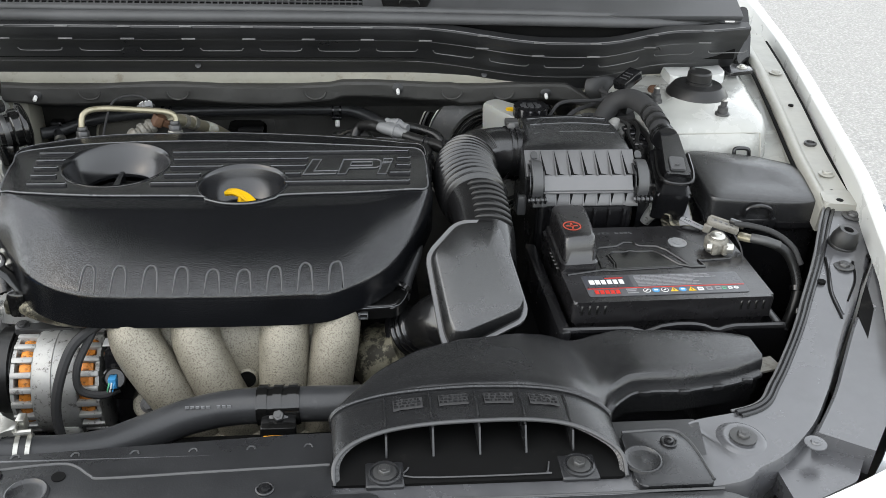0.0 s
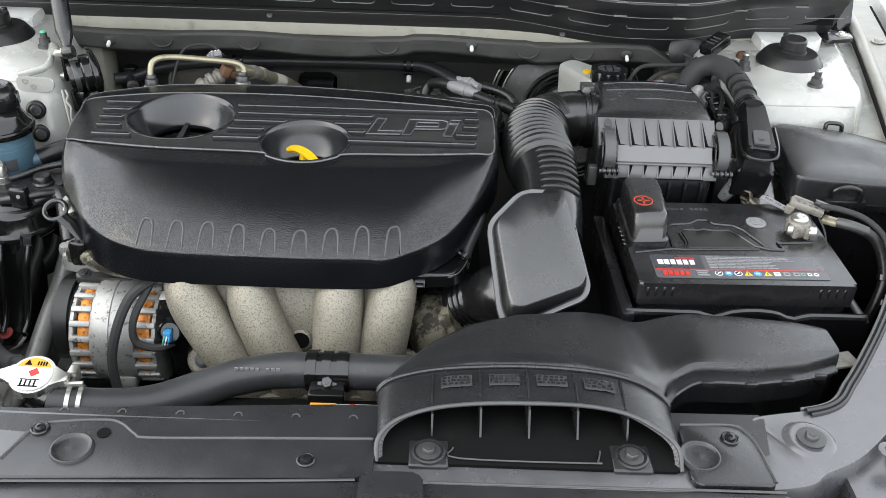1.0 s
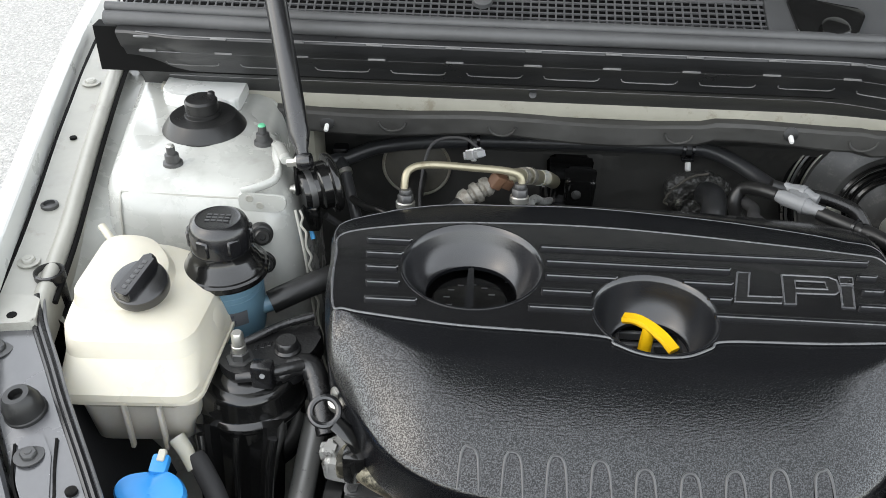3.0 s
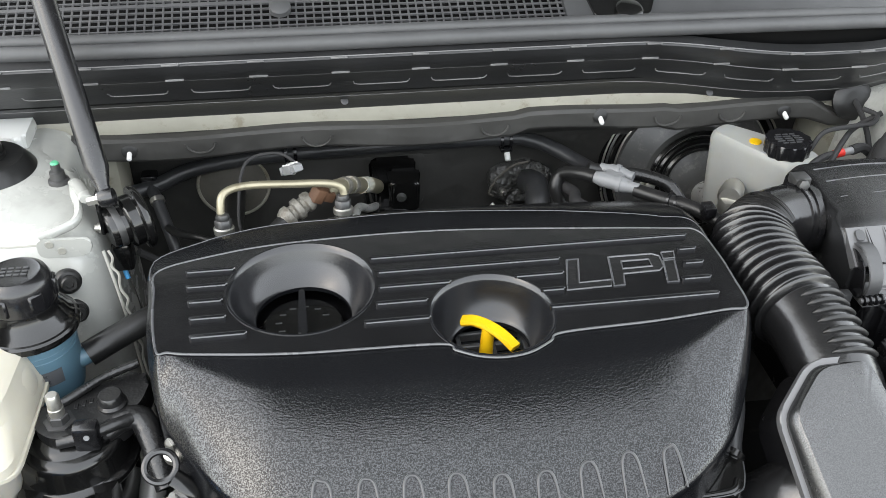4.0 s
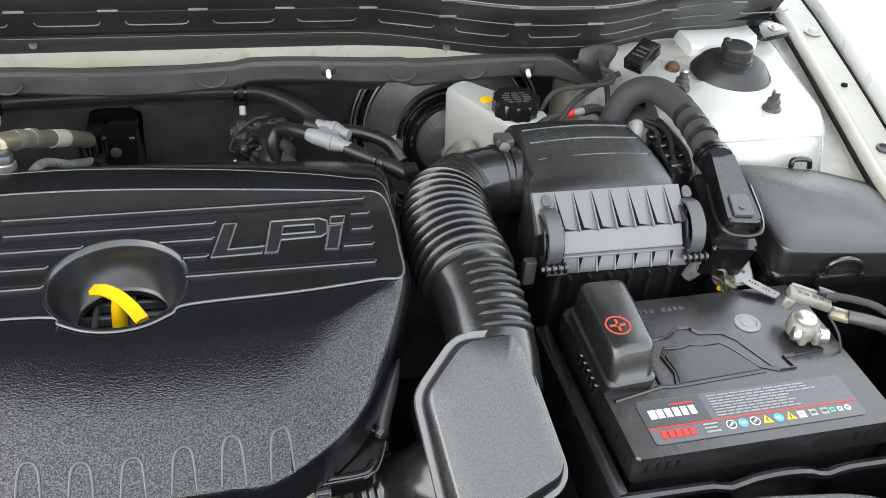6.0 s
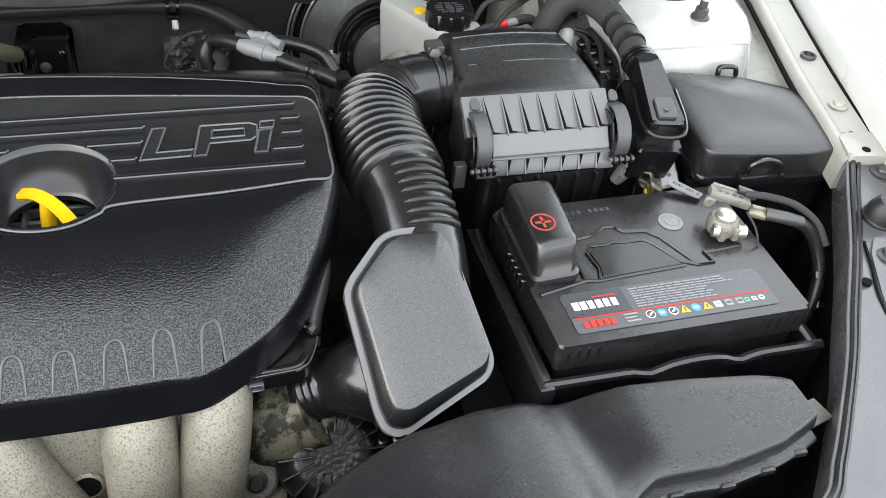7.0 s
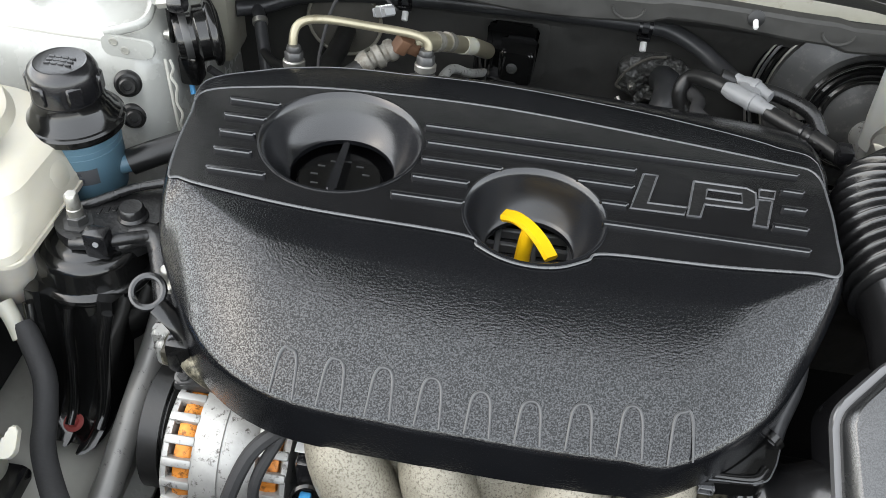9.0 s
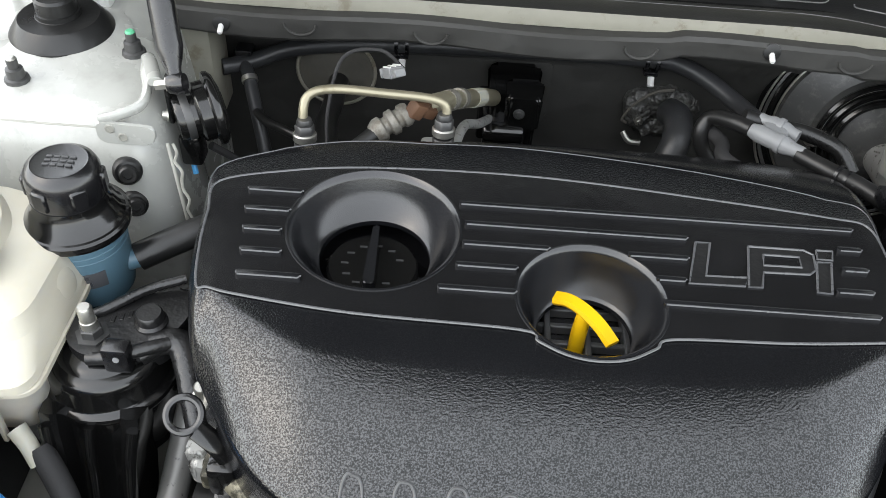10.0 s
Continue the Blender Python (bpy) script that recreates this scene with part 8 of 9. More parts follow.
for j in range(14):
    a = -2.3 + 0.11 * j
    m = Matrix.Translation((PX, PY, 0)) @ Matrix.Rotation(a, 4, "Z")
    box(bm, (0.0354, -0.0021, 0.906), (0.0361, 0.0021, 0.922), 0, 1, m)
part("label", bm, M_LABELGREY, ps)
bm = B()
for j in range(4):
    a = -2.15 + 0.3 * j
    m = Matrix.Translation((PX, PY, 0)) @ Matrix.Rotation(a, 4, "Z")
    box(bm, (0.036, -0.0035, 0.909), (0.0366, 0.0035, 0.914), 0, 1, m)
    box(bm, (0.036, -0.0035, 0.917), (0.0366, 0.002, 0.9195), 0, 1, m)
part("printed_bar", bm, M_LABELDARK, ps)
bm = B()
tube(bm, [(PX + 0.028, PY, 0.906), (PX + 0.045, PY + 0.008, 0.908)], 0.009, 14)
part("outlet", bm, M_PSBLUE, ps)
wire(ps, [(PX + 0.04, PY + 0.005, 0.908), (PX + 0.065, PY + 0.018, 0.915), (PX + 0.1, PY + 0.04, 0.92), (PX + 0.13, PY + 0.08, 0.91)], 0.0125, M_RUBBER, "return_hose", 16)
for x, y, z in ((-0.484, 1.337, 0.948), (-0.482, 1.333, 0.915)):
    bm = B()
    lathe(bm, [(0.0125, -0.004), (0.013, 0.0), (0.0125, 0.003), (0.0105, 0.005), (0.0082, 0.0055), (0.0078, 0.0105), (0.0066, 0.012), (0.0038, 0.012), (0.0034, 0.01)], (x, y, z), (0.35, -0.85, 0.25), 24)
    tagged(part("rubber_grommet", bm, M_RUBBER, None, "", 28), "black rubber grommet on the strut tower side", "grommet", "tower grommets")
bm = B()
lathe(bm, [(0.015, 0), (0.015, 0.008), (0.011, 0.014)], (-0.545, 1.336, 0.935), (-0.1, -0.95, 0.3), 20)
tagged(part("rubber_grommet", bm, M_RUBBER), "black rubber grommet on the strut tower side", "grommet", "tower grommets")

# ---- engine mount ----
mnt = thing("engine_mount", "glossy black engine mount with a cast arm and steel stud", "engine mount", (-0.467, 1.18, 0.73))
bm = B()
lathe(bm, [(0.047, -0.06), (0.05, -0.03), (0.0505, -0.003), (0.0535, -0.001), (0.0545, 0.002), (0.0535, 0.005), (0.0495, 0.0065), (0.0475, 0.009), (0.0468, 0.026), (0.0452, 0.0315), (0.0415, 0.0345), (0.036, 0.0352), (0.034, 0.0375), (0.03, 0.0395), (0.018, 0.0405)], (-0.467, 1.187, 0.862), seg=44)
part("can", bm, M_GLOSS, mnt)
bm = B()
rr = []
for y, z, w in ((1.146, 0.87, 1.12), (1.14, 0.852, 1.1), (1.134, 0.835, 1.0), (1.127, 0.81, 0.94), (1.118, 0.785, 0.92), (1.108, 0.768, 0.9), (1.095, 0.758, 0.88), (1.08, 0.754, 0.8), (1.072, 0.753, 0.6)):
    rr.append([(-0.467 + x * w, y + dy, z + dz) for x, dy, dz in ((-0.036, 0, 0), (-0.034, -0.012, 0.004), (-0.026, -0.014, 0.005), (-0.022, -0.012, 0.004), (-0.018, 0.0, 0.0), (-0.005, 0.0, 0.0), (-0.003, -0.006, 0.002), (0.003, -0.006, 0.002), (0.005, 0, 0), (0.018, 0.0, 0.0), (0.022, -0.012, 0.004), (0.026, -0.014, 0.005), (0.034, -0.012, 0.004), (0.036, 0, 0), (0.036, 0.03, -0.012), (-0.036, 0.03, -0.012))])
loft(bm, rr)
foot = part("bracket", bm, M_GLOSS, mnt, "pressed gloss black mounting bracket")
for rx in (-0.499, -0.467, -0.435):
    bm = B()
    k = (rx + 0.467) / 0.032
    tube(bm, [(-0.467 + k * 0.034, 1.13, 0.864), (-0.467 + k * 0.031, 1.12, 0.842), (-0.467 + k * 0.029, 1.112, 0.815), (-0.467 + k * 0.0285, 1.103, 0.79), (-0.467 + k * 0.0275, 1.093, 0.773), (-0.467 + k * 0.026, 1.082, 0.765)], 0.0052 if k else 0.004, 12)
    part("pressed_rib", bm, M_GLOSS, foot)
bolt(foot, (-0.467, 1.088, 0.760), 0.0055, (0, -0.35, 1), M_REDDULL, 1.6, 0.006)
bm = B()
o = rounded([(-0.497, 1.197), (-0.489, 1.174), (-0.475, 1.163), (-0.458, 1.162), (-0.44, 1.17), (-0.42, 1.175), (-0.405, 1.2), (-0.40, 1.228), (-0.412, 1.242), (-0.44, 1.229), (-0.47, 1.208), (-0.488, 1.206)], 0.009, 4)
prism(bm, o, 0.888, 0.912, 0.005, 3)
arm = part("arm", bm, M_CASTBLACK, mnt, "cast black bracket arm")
bm = B()
tube(bm, [(-0.484, 1.200, 0.911), (-0.47, 1.206, 0.914), (-0.44, 1.228, 0.918), (-0.412, 1.241, 0.92)], 0.0042, 10)
part("cast_rib", bm, M_CASTBLACK, arm)
bm = B()
tube(bm, [(-0.47, 1.164, 0.906), (-0.45, 1.165, 0.909), (-0.428, 1.174, 0.91), (-0.412, 1.183, 0.908)], 0.0055, 10)
part("cast_rib", bm, M_CASTBLACK, arm)
bm = B()
lathe(bm, [(0.013, 0), (0.013, 0.003), (0.0108, 0.005), (0.0105, 0.0115), (0.0092, 0.013), (0.0, 0.0132)], (-0.43, 1.199, 0.911), seg=28, cap1=False)
part("pad_cap", bm, M_CASTBLACK, arm)
for q in range(5):
    bm = B()
    box(bm, (-0.462 + 0.006 * q, 1.196 + 0.003 * q, 0.9118), (-0.4585 + 0.006 * q, 1.203 + 0.003 * q, 0.9128), 0.0003, 1)
    part("cast_mark", bm, M_CASTBLACK, arm)
bm = B()
tube(bm, [(-0.436, 1.178, 0.9), (-0.42, 1.187, 0.904), (-0.406, 1.187, 0.903), (-0.398, 1.175, 0.895), (-0.391, 1.158, 0.882), (-0.383, 1.138, 0.866)], 0.0115, 14, squash=0.85)
part("arm_leg", bm, M_CASTBLACK, mnt)
bm = B()
box(bm, (-0.456, 1.157, 0.898), (-0.435, 1.172, 0.925), 0.0035)
clip = part("wire_clip", bm, M_BLACK, mnt)
bm = B()
lathe(bm, [(0.0025, 0), (0.0025, 0.001)], (-0.444, 1.157, 0.916), (0, -1, 0.2), 12)
part("hole", bm, M_GREYPLASTIC, clip)
bm = B()
lathe(bm, [(0.0135, 0), (0.0135, 0.0025), (0.009, 0.003), (0.009, 0.010), (0.008, 0.011)], (-0.471, 1.183, 0.911), seg=6)
part("nut", bm, M_DARKSTEEL, arm)
bm = B()
lathe(bm, [(0.0066, 0.01), (0.0066, 0.018), (0.0058, 0.0185), (0.0058, 0.031), (0.0045, 0.033)], (-0.471, 1.183, 0.911), seg=18)
part("stud", bm, M_STEEL, arm, "bright zinc stud")

eye = thing("lifting_eye", "dull steel lifting eye on the engine", "lifting eye", (-0.37, 1.1, 0.9))
bm = B()
m = frame_to((0.0, -0.55, 0.83), (-0.376, 1.102, 0.932))
rings = []
for j in range(28):
    a = 2 * math.pi * j / 28
    rings.append([m @ V((0.0122 + 0.0029 * math.cos(b)) * math.cos(a), (0.0122 + 0.0029 * math.cos(b)) * math.sin(a), 0.0029 * math.sin(b)) for b in [2 * math.pi * q / 8 for q in range(8)]])
loft(bm, rings + [rings[0]], True, False, False)
bmesh.ops.remove_doubles(bm, verts=bm.verts, dist=0.00001)
part("ring", bm, M_BLACK, eye)
bm = B()
tube(bm, [(-0.366, 1.094, 0.928), (-0.354, 1.09, 0.918), (-0.346, 1.088, 0.905)], 0.0085, 10, squash=0.5)
box(bm, (-0.36, 1.074, 0.872), (-0.338, 1.094, 0.906), 0.006)
part("shank", bm, M_GLOSS, eye)
bm = B()
lathe(bm, [(0.0095, 0), (0.0095, 0.006), (0.006, 0.007), (0.006, 0.02), (0.0045, 0.022)], (-0.369, 1.128, 0.915), (0, -0.2, 1), 14)
part("stud", bm, M_STEEL, eye)

sp_ = thing("steel_pipe", "speckled grey steel pipe low in the bay", "pipe", (-0.41, 1.08, 0.75))
wire(sp_, [(-0.405, 1.19, 0.835), (-0.411, 1.15, 0.80), (-0.413, 1.09, 0.776), (-0.414, 1.04, 0.757), (-0.418, 1.0, 0.745), (-0.425, 0.94, 0.735)], 0.0125, M_PIPE, "pipe_run", 16)
bm = B()
tube(bm, [(-0.423, 0.96, 0.739), (-0.4225, 0.952, 0.738)], 0.0155, 16, 2)
part("collar", bm, M_STEEL, sp_)

# ---- bonnet stay, horn and bracket by the strut tower ----
stay = thing("bonnet_stay", "black gas strut holding the bonnet up", "gas strut", (-0.44, 1.372, 1.018))
D = V(-0.239, 0.64, 0.73).normalized()
p0 = V(-0.440, 1.372, 1.018)
bm = B()
lathe(bm, [(0.006, 0.0), (0.0065, 0.012), (0.009, 0.02), (0.0115, 0.03), (0.0115, 0.44), (0.008, 0.45)], p0, tuple(D), 20)
part("cylinder", bm, M_BLACK, stay)
bm = B()
lathe(bm, [(0.008, -0.006), (0.0095, 0.0), (0.008, 0.008)], p0, (1, 0, 0.2), 16)
part("ball_socket", bm, M_BLACK, stay)
bm = B()
lathe(bm, [(0.0045, -0.018), (0.0045, -0.009), (0.0065, -0.008), (0.0065, -0.003)], p0, (1, 0, 0.2), 6)
part("ball_stud", bm, M_STEEL, stay)
bm = B()
tube(bm, [(-0.459, 1.375, 1.016), (-0.474, 1.41, 1.012), (-0.482, 1.425, 1.006), (-0.478, 1.405, 1.004), (-0.471, 1.385, 1.002), (-0.471, 1.364, 0.999), (-0.487, 1.352, 0.996), (-0.502, 1.349, 0.992)], 0.0062, 12, squash=0.7)
prism(bm, rounded([(-0.506, 0.971), (-0.462, 0.971), (-0.456, 0.978), (-0.456, 0.99), (-0.506, 0.993)], 0.007), 0, 0.0035, 0.001, 1, Matrix.Translation((0, 1.348, 0)) @ Matrix.Rotation(radians(90), 4, "X"))
brk = part("mounting_bracket", bm, M_BAY, stay, "white painted stay bracket")
for x, z in ((-0.494, 0.9865), (-0.484, 0.9785)):
    bm = B()
    lathe(bm, [(0.0042, 0), (0.0042, 0.0008), (0.0032, 0.0012), (0.003, 0.0004)], (x, 1.3447, z), (0, -1, 0), 16)
    part("hole", bm, M_GREYPAINT, brk)
horn = thing("horn", "round black horn on a bracket beside the strut tower", "horn", (-0.42, 1.38, 0.95))
bm = B()
lathe(bm, [(0.012, -0.03), (0.0195, -0.029), (0.021, -0.026), (0.021, -0.012), (0.0245, -0.011), (0.0265, -0.009), (0.0265, 0.0), (0.0275, 0.001), (0.0325, 0.002), (0.033, 0.004), (0.0325, 0.007), (0.029, 0.010), (0.018, 0.013)], (-0.42, 1.385, 0.984), (0.88, 0.46, 0.08), 36)
part("shell", bm, M_GLOSS, horn)
bm = B()
lathe(bm, [(0.0212, -0.023), (0.0216, -0.022), (0.0216, -0.017), (0.0212, -0.016)], (-0.42, 1.385, 0.984), (0.88, 0.46, 0.08), 36)
part("band", bm, M_DARKSTEEL, horn)
bm = B()
box(bm, (-0.452, 1.372, 0.975), (-0.448, 1.388, 1.02), 0.001)
box(bm, (-0.448, 1.37, 0.93), (-0.428, 1.392, 0.962), 0.004)
part("bracket", bm, M_GLOSS, horn)
bolt(horn, (-0.453, 1.375, 0.982), 0.0045, (-1, -0.3, 0.1), M_STEEL, 1.2)
wire(horn, [(-0.44, 1.38, 0.936), (-0.439, 1.376, 0.927), (-0.437, 1.372, 0.92)], 0.0026, M_CYAN, "wire")
wire(horn, [(-0.425, 1.39, 0.94), (-0.41, 1.40, 0.92), (-0.40, 1.41, 0.90)], 0.004, M_TAPE, "wire")
post = thing("bump_post", "black plastic bonnet bump post on the fender apron", "bump post", (-0.665, 1.225, 0.92))
bm = B()
lathe(bm, [(0.012, -0.04), (0.0125, 0.0), (0.0145, 0.002), (0.0145, 0.012), (0.0125, 0.013), (0.0115, 0.006), (0.006, 0.007)], (-0.662, 1.23, 0.955), seg=24)
part("post", bm, M_BLACK, post)
bm = B()
box(bm, (-0.672, 1.21, 0.89), (-0.63, 1.235, 0.93), 0.004)
part("foot", bm, M_BLACK, post)
bolt(post, (-0.633, 1.235, 0.945), 0.006, (0.2, -0.3, 1), M_DARKSTEEL)

# ---- refrigerant lines at the bulkhead ----
ac = thing("refrigerant_lines", "gold passivated refrigerant pipes with steel fittings", "pipes", (-0.27, 1.4, 0.93))
wire(ac, [(-0.335, 1.375, 0.955), (-0.3365, 1.384, 0.99), (-0.331, 1.393, 1.002), (-0.31, 1.399, 1.005), (-0.265, 1.402, 1.002), (-0.228, 1.405, 0.998), (-0.214, 1.405, 0.992), (-0.2115, 1.402, 0.98), (-0.213, 1.398, 0.965)], 0.0042, M_BRASS, "gold_pipe", 14)
for x, y, z in ((-0.335, 1.376, 0.966), (-0.2135, 1.398, 0.966)):
    m = frame_to((0, 0.15, 1), (x, y, z))
    six = [math.pi / 3 * i + 0.3 for i in range(6)]
    bm = B()
    prism(bm, [(0.0092 * math.cos(a), 0.0092 * math.sin(a)) for a in six], 0.006, 0.0145, 0.001, 1, m)
    lathe(bm, [(0.0065, 0.0145), (0.0072, 0.0165), (0.006, 0.02)], (x, y, z), (0, 0.15, 1), 20)
    fitting = part("fitting", bm, M_DARKSTEEL, ac, "dark hexagon pipe union")
    for z0, r, mat in ((0.0045, 0.0105, M_STEEL), (-0.0055, 0.0098, M_DARKSTEEL), (-0.012, 0.0112, M_STEEL), (-0.02, 0.0105, M_STEEL)):
        bm = B()
        lathe(bm, [(r * 0.86, -0.006), (r, -0.0048), (r, 0.0008), (r * 0.9, 0.0018)], m @ V(0, 0, z0), (0, 0.15, 1), 24)
        part("collar", bm, mat, fitting)
bm = B()
lathe(bm, [(0.008, -0.004), (0.0105, 0), (0.0118, 0.003), (0.0118, 0.008), (0.0085, 0.010), (0.0085, 0.013), (0.0118, 0.015), (0.0122, 0.021), (0.009, 0.023), (0.009, 0.026), (0.0112, 0.028), (0.0112, 0.033), (0.0095, 0.036)], (-0.275, 1.399, 0.961), (0.74, 0.42, 0.34), 24)
part("union", bm, M_LEAD, ac, "corrugated gold grey pipe union")
wire(ac, [(-0.272, 1.40, 0.962), (-0.29, 1.385, 0.953), (-0.315, 1.37, 0.94)], 0.0085, M_RUBBER, "union_hose", 12)
bm = B()
CB = Matrix.Translation((-0.238, 1.412, 0.983)) @ Matrix.Rotation(0.5, 4, "Y") @ Matrix.Rotation(0.3, 4, "Z")
prism(bm, [(0.0098 * math.cos(a), 0.0098 * math.sin(a)) for a in [math.pi / 3 * i for i in range(6)]], -0.008, 0.008, 0.0012, 2, CB)
box(bm, (0.004, -0.006, -0.006), (0.018, 0.006, 0.005), 0.0015, 2, CB)
part("copper_block", bm, M_RUST, ac, "rusty copper coloured block")
bm = B()
box(bm, (-0.235, 1.385, 0.93), (-0.2, 1.41, 0.955), 0.006)
part("block", bm, M_ALU, ac)
wire(ac, [(-0.232, 1.418, 0.979), (-0.222, 1.432, 0.975), (-0.21, 1.452, 0.965), (-0.195, 1.485, 0.945), (-0.178, 1.525, 0.921), (-0.165, 1.57, 0.89)], 0.0092, M_BRASS, "wide_pipe", 16)
bm = B()
for a, b in (((-0.2125, 1.4475, 0.967), (-0.2085, 1.455, 0.9635)), ((-0.203, 1.467, 0.957), (-0.1995, 1.475, 0.952))):
    tube(bm, [a, b], 0.0104, 16, 2)
part("band", bm, M_LEAD, ac)
bm = B()
tube(bm, [(-0.189, 1.498, 0.937), (-0.18, 1.52, 0.924)], 0.0098, 16, 2)
part("sleeve", bm, M_NECK, ac)
wire(ac, [(-0.205, 1.41, 0.935), (-0.195, 1.46, 0.93), (-0.18, 1.52, 0.89), (-0.165, 1.58, 0.855)], 0.005, M_ALU, "thin_pipe", 12)
wire(ac, [(-0.255, 1.475, 0.98), (-0.28, 1.49, 0.99), (-0.315, 1.48, 0.985), (-0.325, 1.44, 0.95), (-0.32, 1.40, 0.93)], 0.0018, M_TAPE, "loop_wire", 8)
CG = Matrix.Translation((-0.265, 1.462, 0.985)) @ Matrix.Rotation(0.55, 4, "Z") @ Matrix.Rotation(-0.5, 4, "X")
bm = B()
box(bm, (-0.0075, -0.009, -0.005), (0.0075, 0.009, 0.005), 0.0008, 1, CG)
box(bm, (-0.0055, -0.017, -0.0038), (0.0055, -0.008, 0.0038), 0.0008, 1, CG)
box(bm, (-0.009, 0.008, -0.0045), (0.009, 0.012, 0.0045), 0.0008, 1, CG)
plug = part("grey_plug", bm, M_GREYPLASTIC, ac, "grey plastic wire plug")
for dx in (-0.005, 0.0, 0.005):
    bm = B()
    box(bm, (dx - 0.0009, -0.008, 0.005), (dx + 0.0009, 0.009, 0.0064), 0.0003, 1, CG)
    part("rib", bm, M_LABEL, plug)
bm = B()
box(bm, (-0.003, 0.002, 0.005), (0.003, 0.0065, 0.0058), 0.0003, 1, CG)
part("latch_hole", bm, M_DARK, plug)
exv = thing("expansion_valve", "glossy black expansion valve block on the bulkhead", "valve", (-0.14, 1.6, 0.85))
bm = B()
prism(bm, rounded([(-0.168, 1.575), (-0.115, 1.572), (-0.11, 1.64), (-0.168, 1.64)], 0.008), 0.815, 0.892, 0.008, 3)
body = part("body", bm, M_GLOSS, exv)
bm = B()
prism(bm, rounded([(-0.15, 1.562), (-0.112, 1.56), (-0.108, 1.6), (-0.15, 1.6)], 0.007), 0.858, 0.897, 0.006, 3)
part("upper_block", bm, M_GLOSS, body)
bm = B()
prism(bm, rounded([(-0.172, 1.566), (-0.126, 1.564), (-0.124, 1.6), (-0.172, 1.6)], 0.005), 0.818, 0.862, 0.004, 3)
part("lower_block", bm, M_BLACK, body)
bm = B()
lathe(bm, [(0.011, -0.022), (0.012, -0.02), (0.012, 0.02), (0.0105, 0.022)], (-0.15, 1.565, 0.848), (1, 0, 0), 24)
part("boss", bm, M_GLOSS, body)
for z in (0.829, 0.877):
    bolt(body, (-0.135, 1.561, z), 0.0045, (0, -1, 0.1), M_DARKSTEEL, 1.4, 0.003)
bm = B()
box(bm, (-0.18, 1.575, 0.828), (-0.168, 1.61, 0.88), 0.004, 3)
part("clip", bm, M_GLOSS, exv)
bm = B()
prism(bm, rounded([(-0.165, 0.0), (-0.095, 0.0), (-0.095, 0.1), (-0.165, 0.1)], 0.02), 0, 0.008, 0.003, 2, Matrix.Translation((0.0, 1.652, 0.805)) @ Matrix.Rotation(radians(90), 4, "X"))
part("seal_plate", bm, M_FOAM, exv)
bm = B()
rings = []
m = frame_to((0, -1, 0), (-0.348, 1.648, 0.861))
for j in range(40):
    a = 2 * math.pi * j / 40
    rings.append([m @ V((0.046 + 0.0022 * math.cos(b)) * math.cos(a), (0.046 + 0.0022 * math.cos(b)) * math.sin(a), 0.004 + 0.0022 * math.sin(b)) for b in [2 * math.pi * q / 8 for q in range(8)]])
loft(bm, rings + [rings[0]], True, False, False)
bmesh.ops.remove_doubles(bm, verts=bm.verts, dist=0.00001)
hg = thing("bulkhead_plate", "round grey bulkhead grommet with heater pipes", "grommet", (-0.35, 1.64, 0.86))
part("rim", bm, M_CREAM, hg)
bm = B()
lathe(bm, [(0.045, 0), (0.044, 0.006), (0.03, 0.010), (0.0, 0.010)], (-0.348, 1.65, 0.861), (0, -1, 0), 36, cap1=False)
part("face", bm, M_DUSTY, hg)
wire(hg, [(-0.345, 1.645, 0.85), (-0.345, 1.60, 0.85), (-0.345, 1.54, 0.86), (-0.335, 1.48, 0.88), (-0.325, 1.42, 0.90)], 0.012, M_RUBBER, "heater_hose", 14)
lh = thing("bulkhead_hose", "long grey rubber hose clipped along the bulkhead", "hose", (-0.1, 1.63, 0.9))
wire(lh, [(-0.47, 1.60, 0.885), (-0.44, 1.615, 0.885), (-0.40, 1.63, 0.895), (-0.34, 1.632, 0.905), (-0.27, 1.632, 0.910), (-0.13, 1.632, 0.9135), (0.01, 1.632, 0.9135), (0.045, 1.628, 0.911), (0.075, 1.61, 0.905), (0.10, 1.58, 0.90), (0.112, 1.545, 0.905), (0.118, 1.51, 0.915)], 0.0095, M_HOSE, "tube", 16)
for x in (-0.27, 0.012):
    bm = B()
    for dx in (-0.006, 0.006):
        tube(bm, [(x + dx - 0.002, 1.632, 0.9125), (x + dx + 0.002, 1.632, 0.9125)], 0.0115, 16, 2)
    box(bm, (x - 0.008, 1.62, 0.899), (x + 0.008, 1.632, 0.904), 0.001)
    clip = part("clip", bm, M_BLACK, lh)
    bm = B()
    lathe(bm, [(0.004, 0), (0.004, 0.01), (0.003, 0.011)], (x + 0.001, 1.622, 0.897), (0, -0.7, -0.7), 10)
    part("pin", bm, M_WHITEPLASTIC, clip)
bm = B()
box(bm, (-0.458, 1.612, 0.87), (-0.438, 1.632, 0.9), 0.003)
elb = part("elbow_clip", bm, M_BLACK, lh)
bm = B()
lathe(bm, [(0.0042, 0), (0.0042, 0.012), (0.003, 0.0135)], (-0.4495, 1.614, 0.888), (0, -0.7, -0.5), 10)
part("pin", bm, M_WHITEPLASTIC, elb)
wire(lh, [(-0.449, 1.612, 0.885), (-0.44, 1.595, 0.882), (-0.432, 1.575, 0.87), (-0.42, 1.545, 0.85), (-0.408, 1.515, 0.82), (-0.395, 1.48, 0.78)], 0.0075, M_HOSE, "branch", 12)
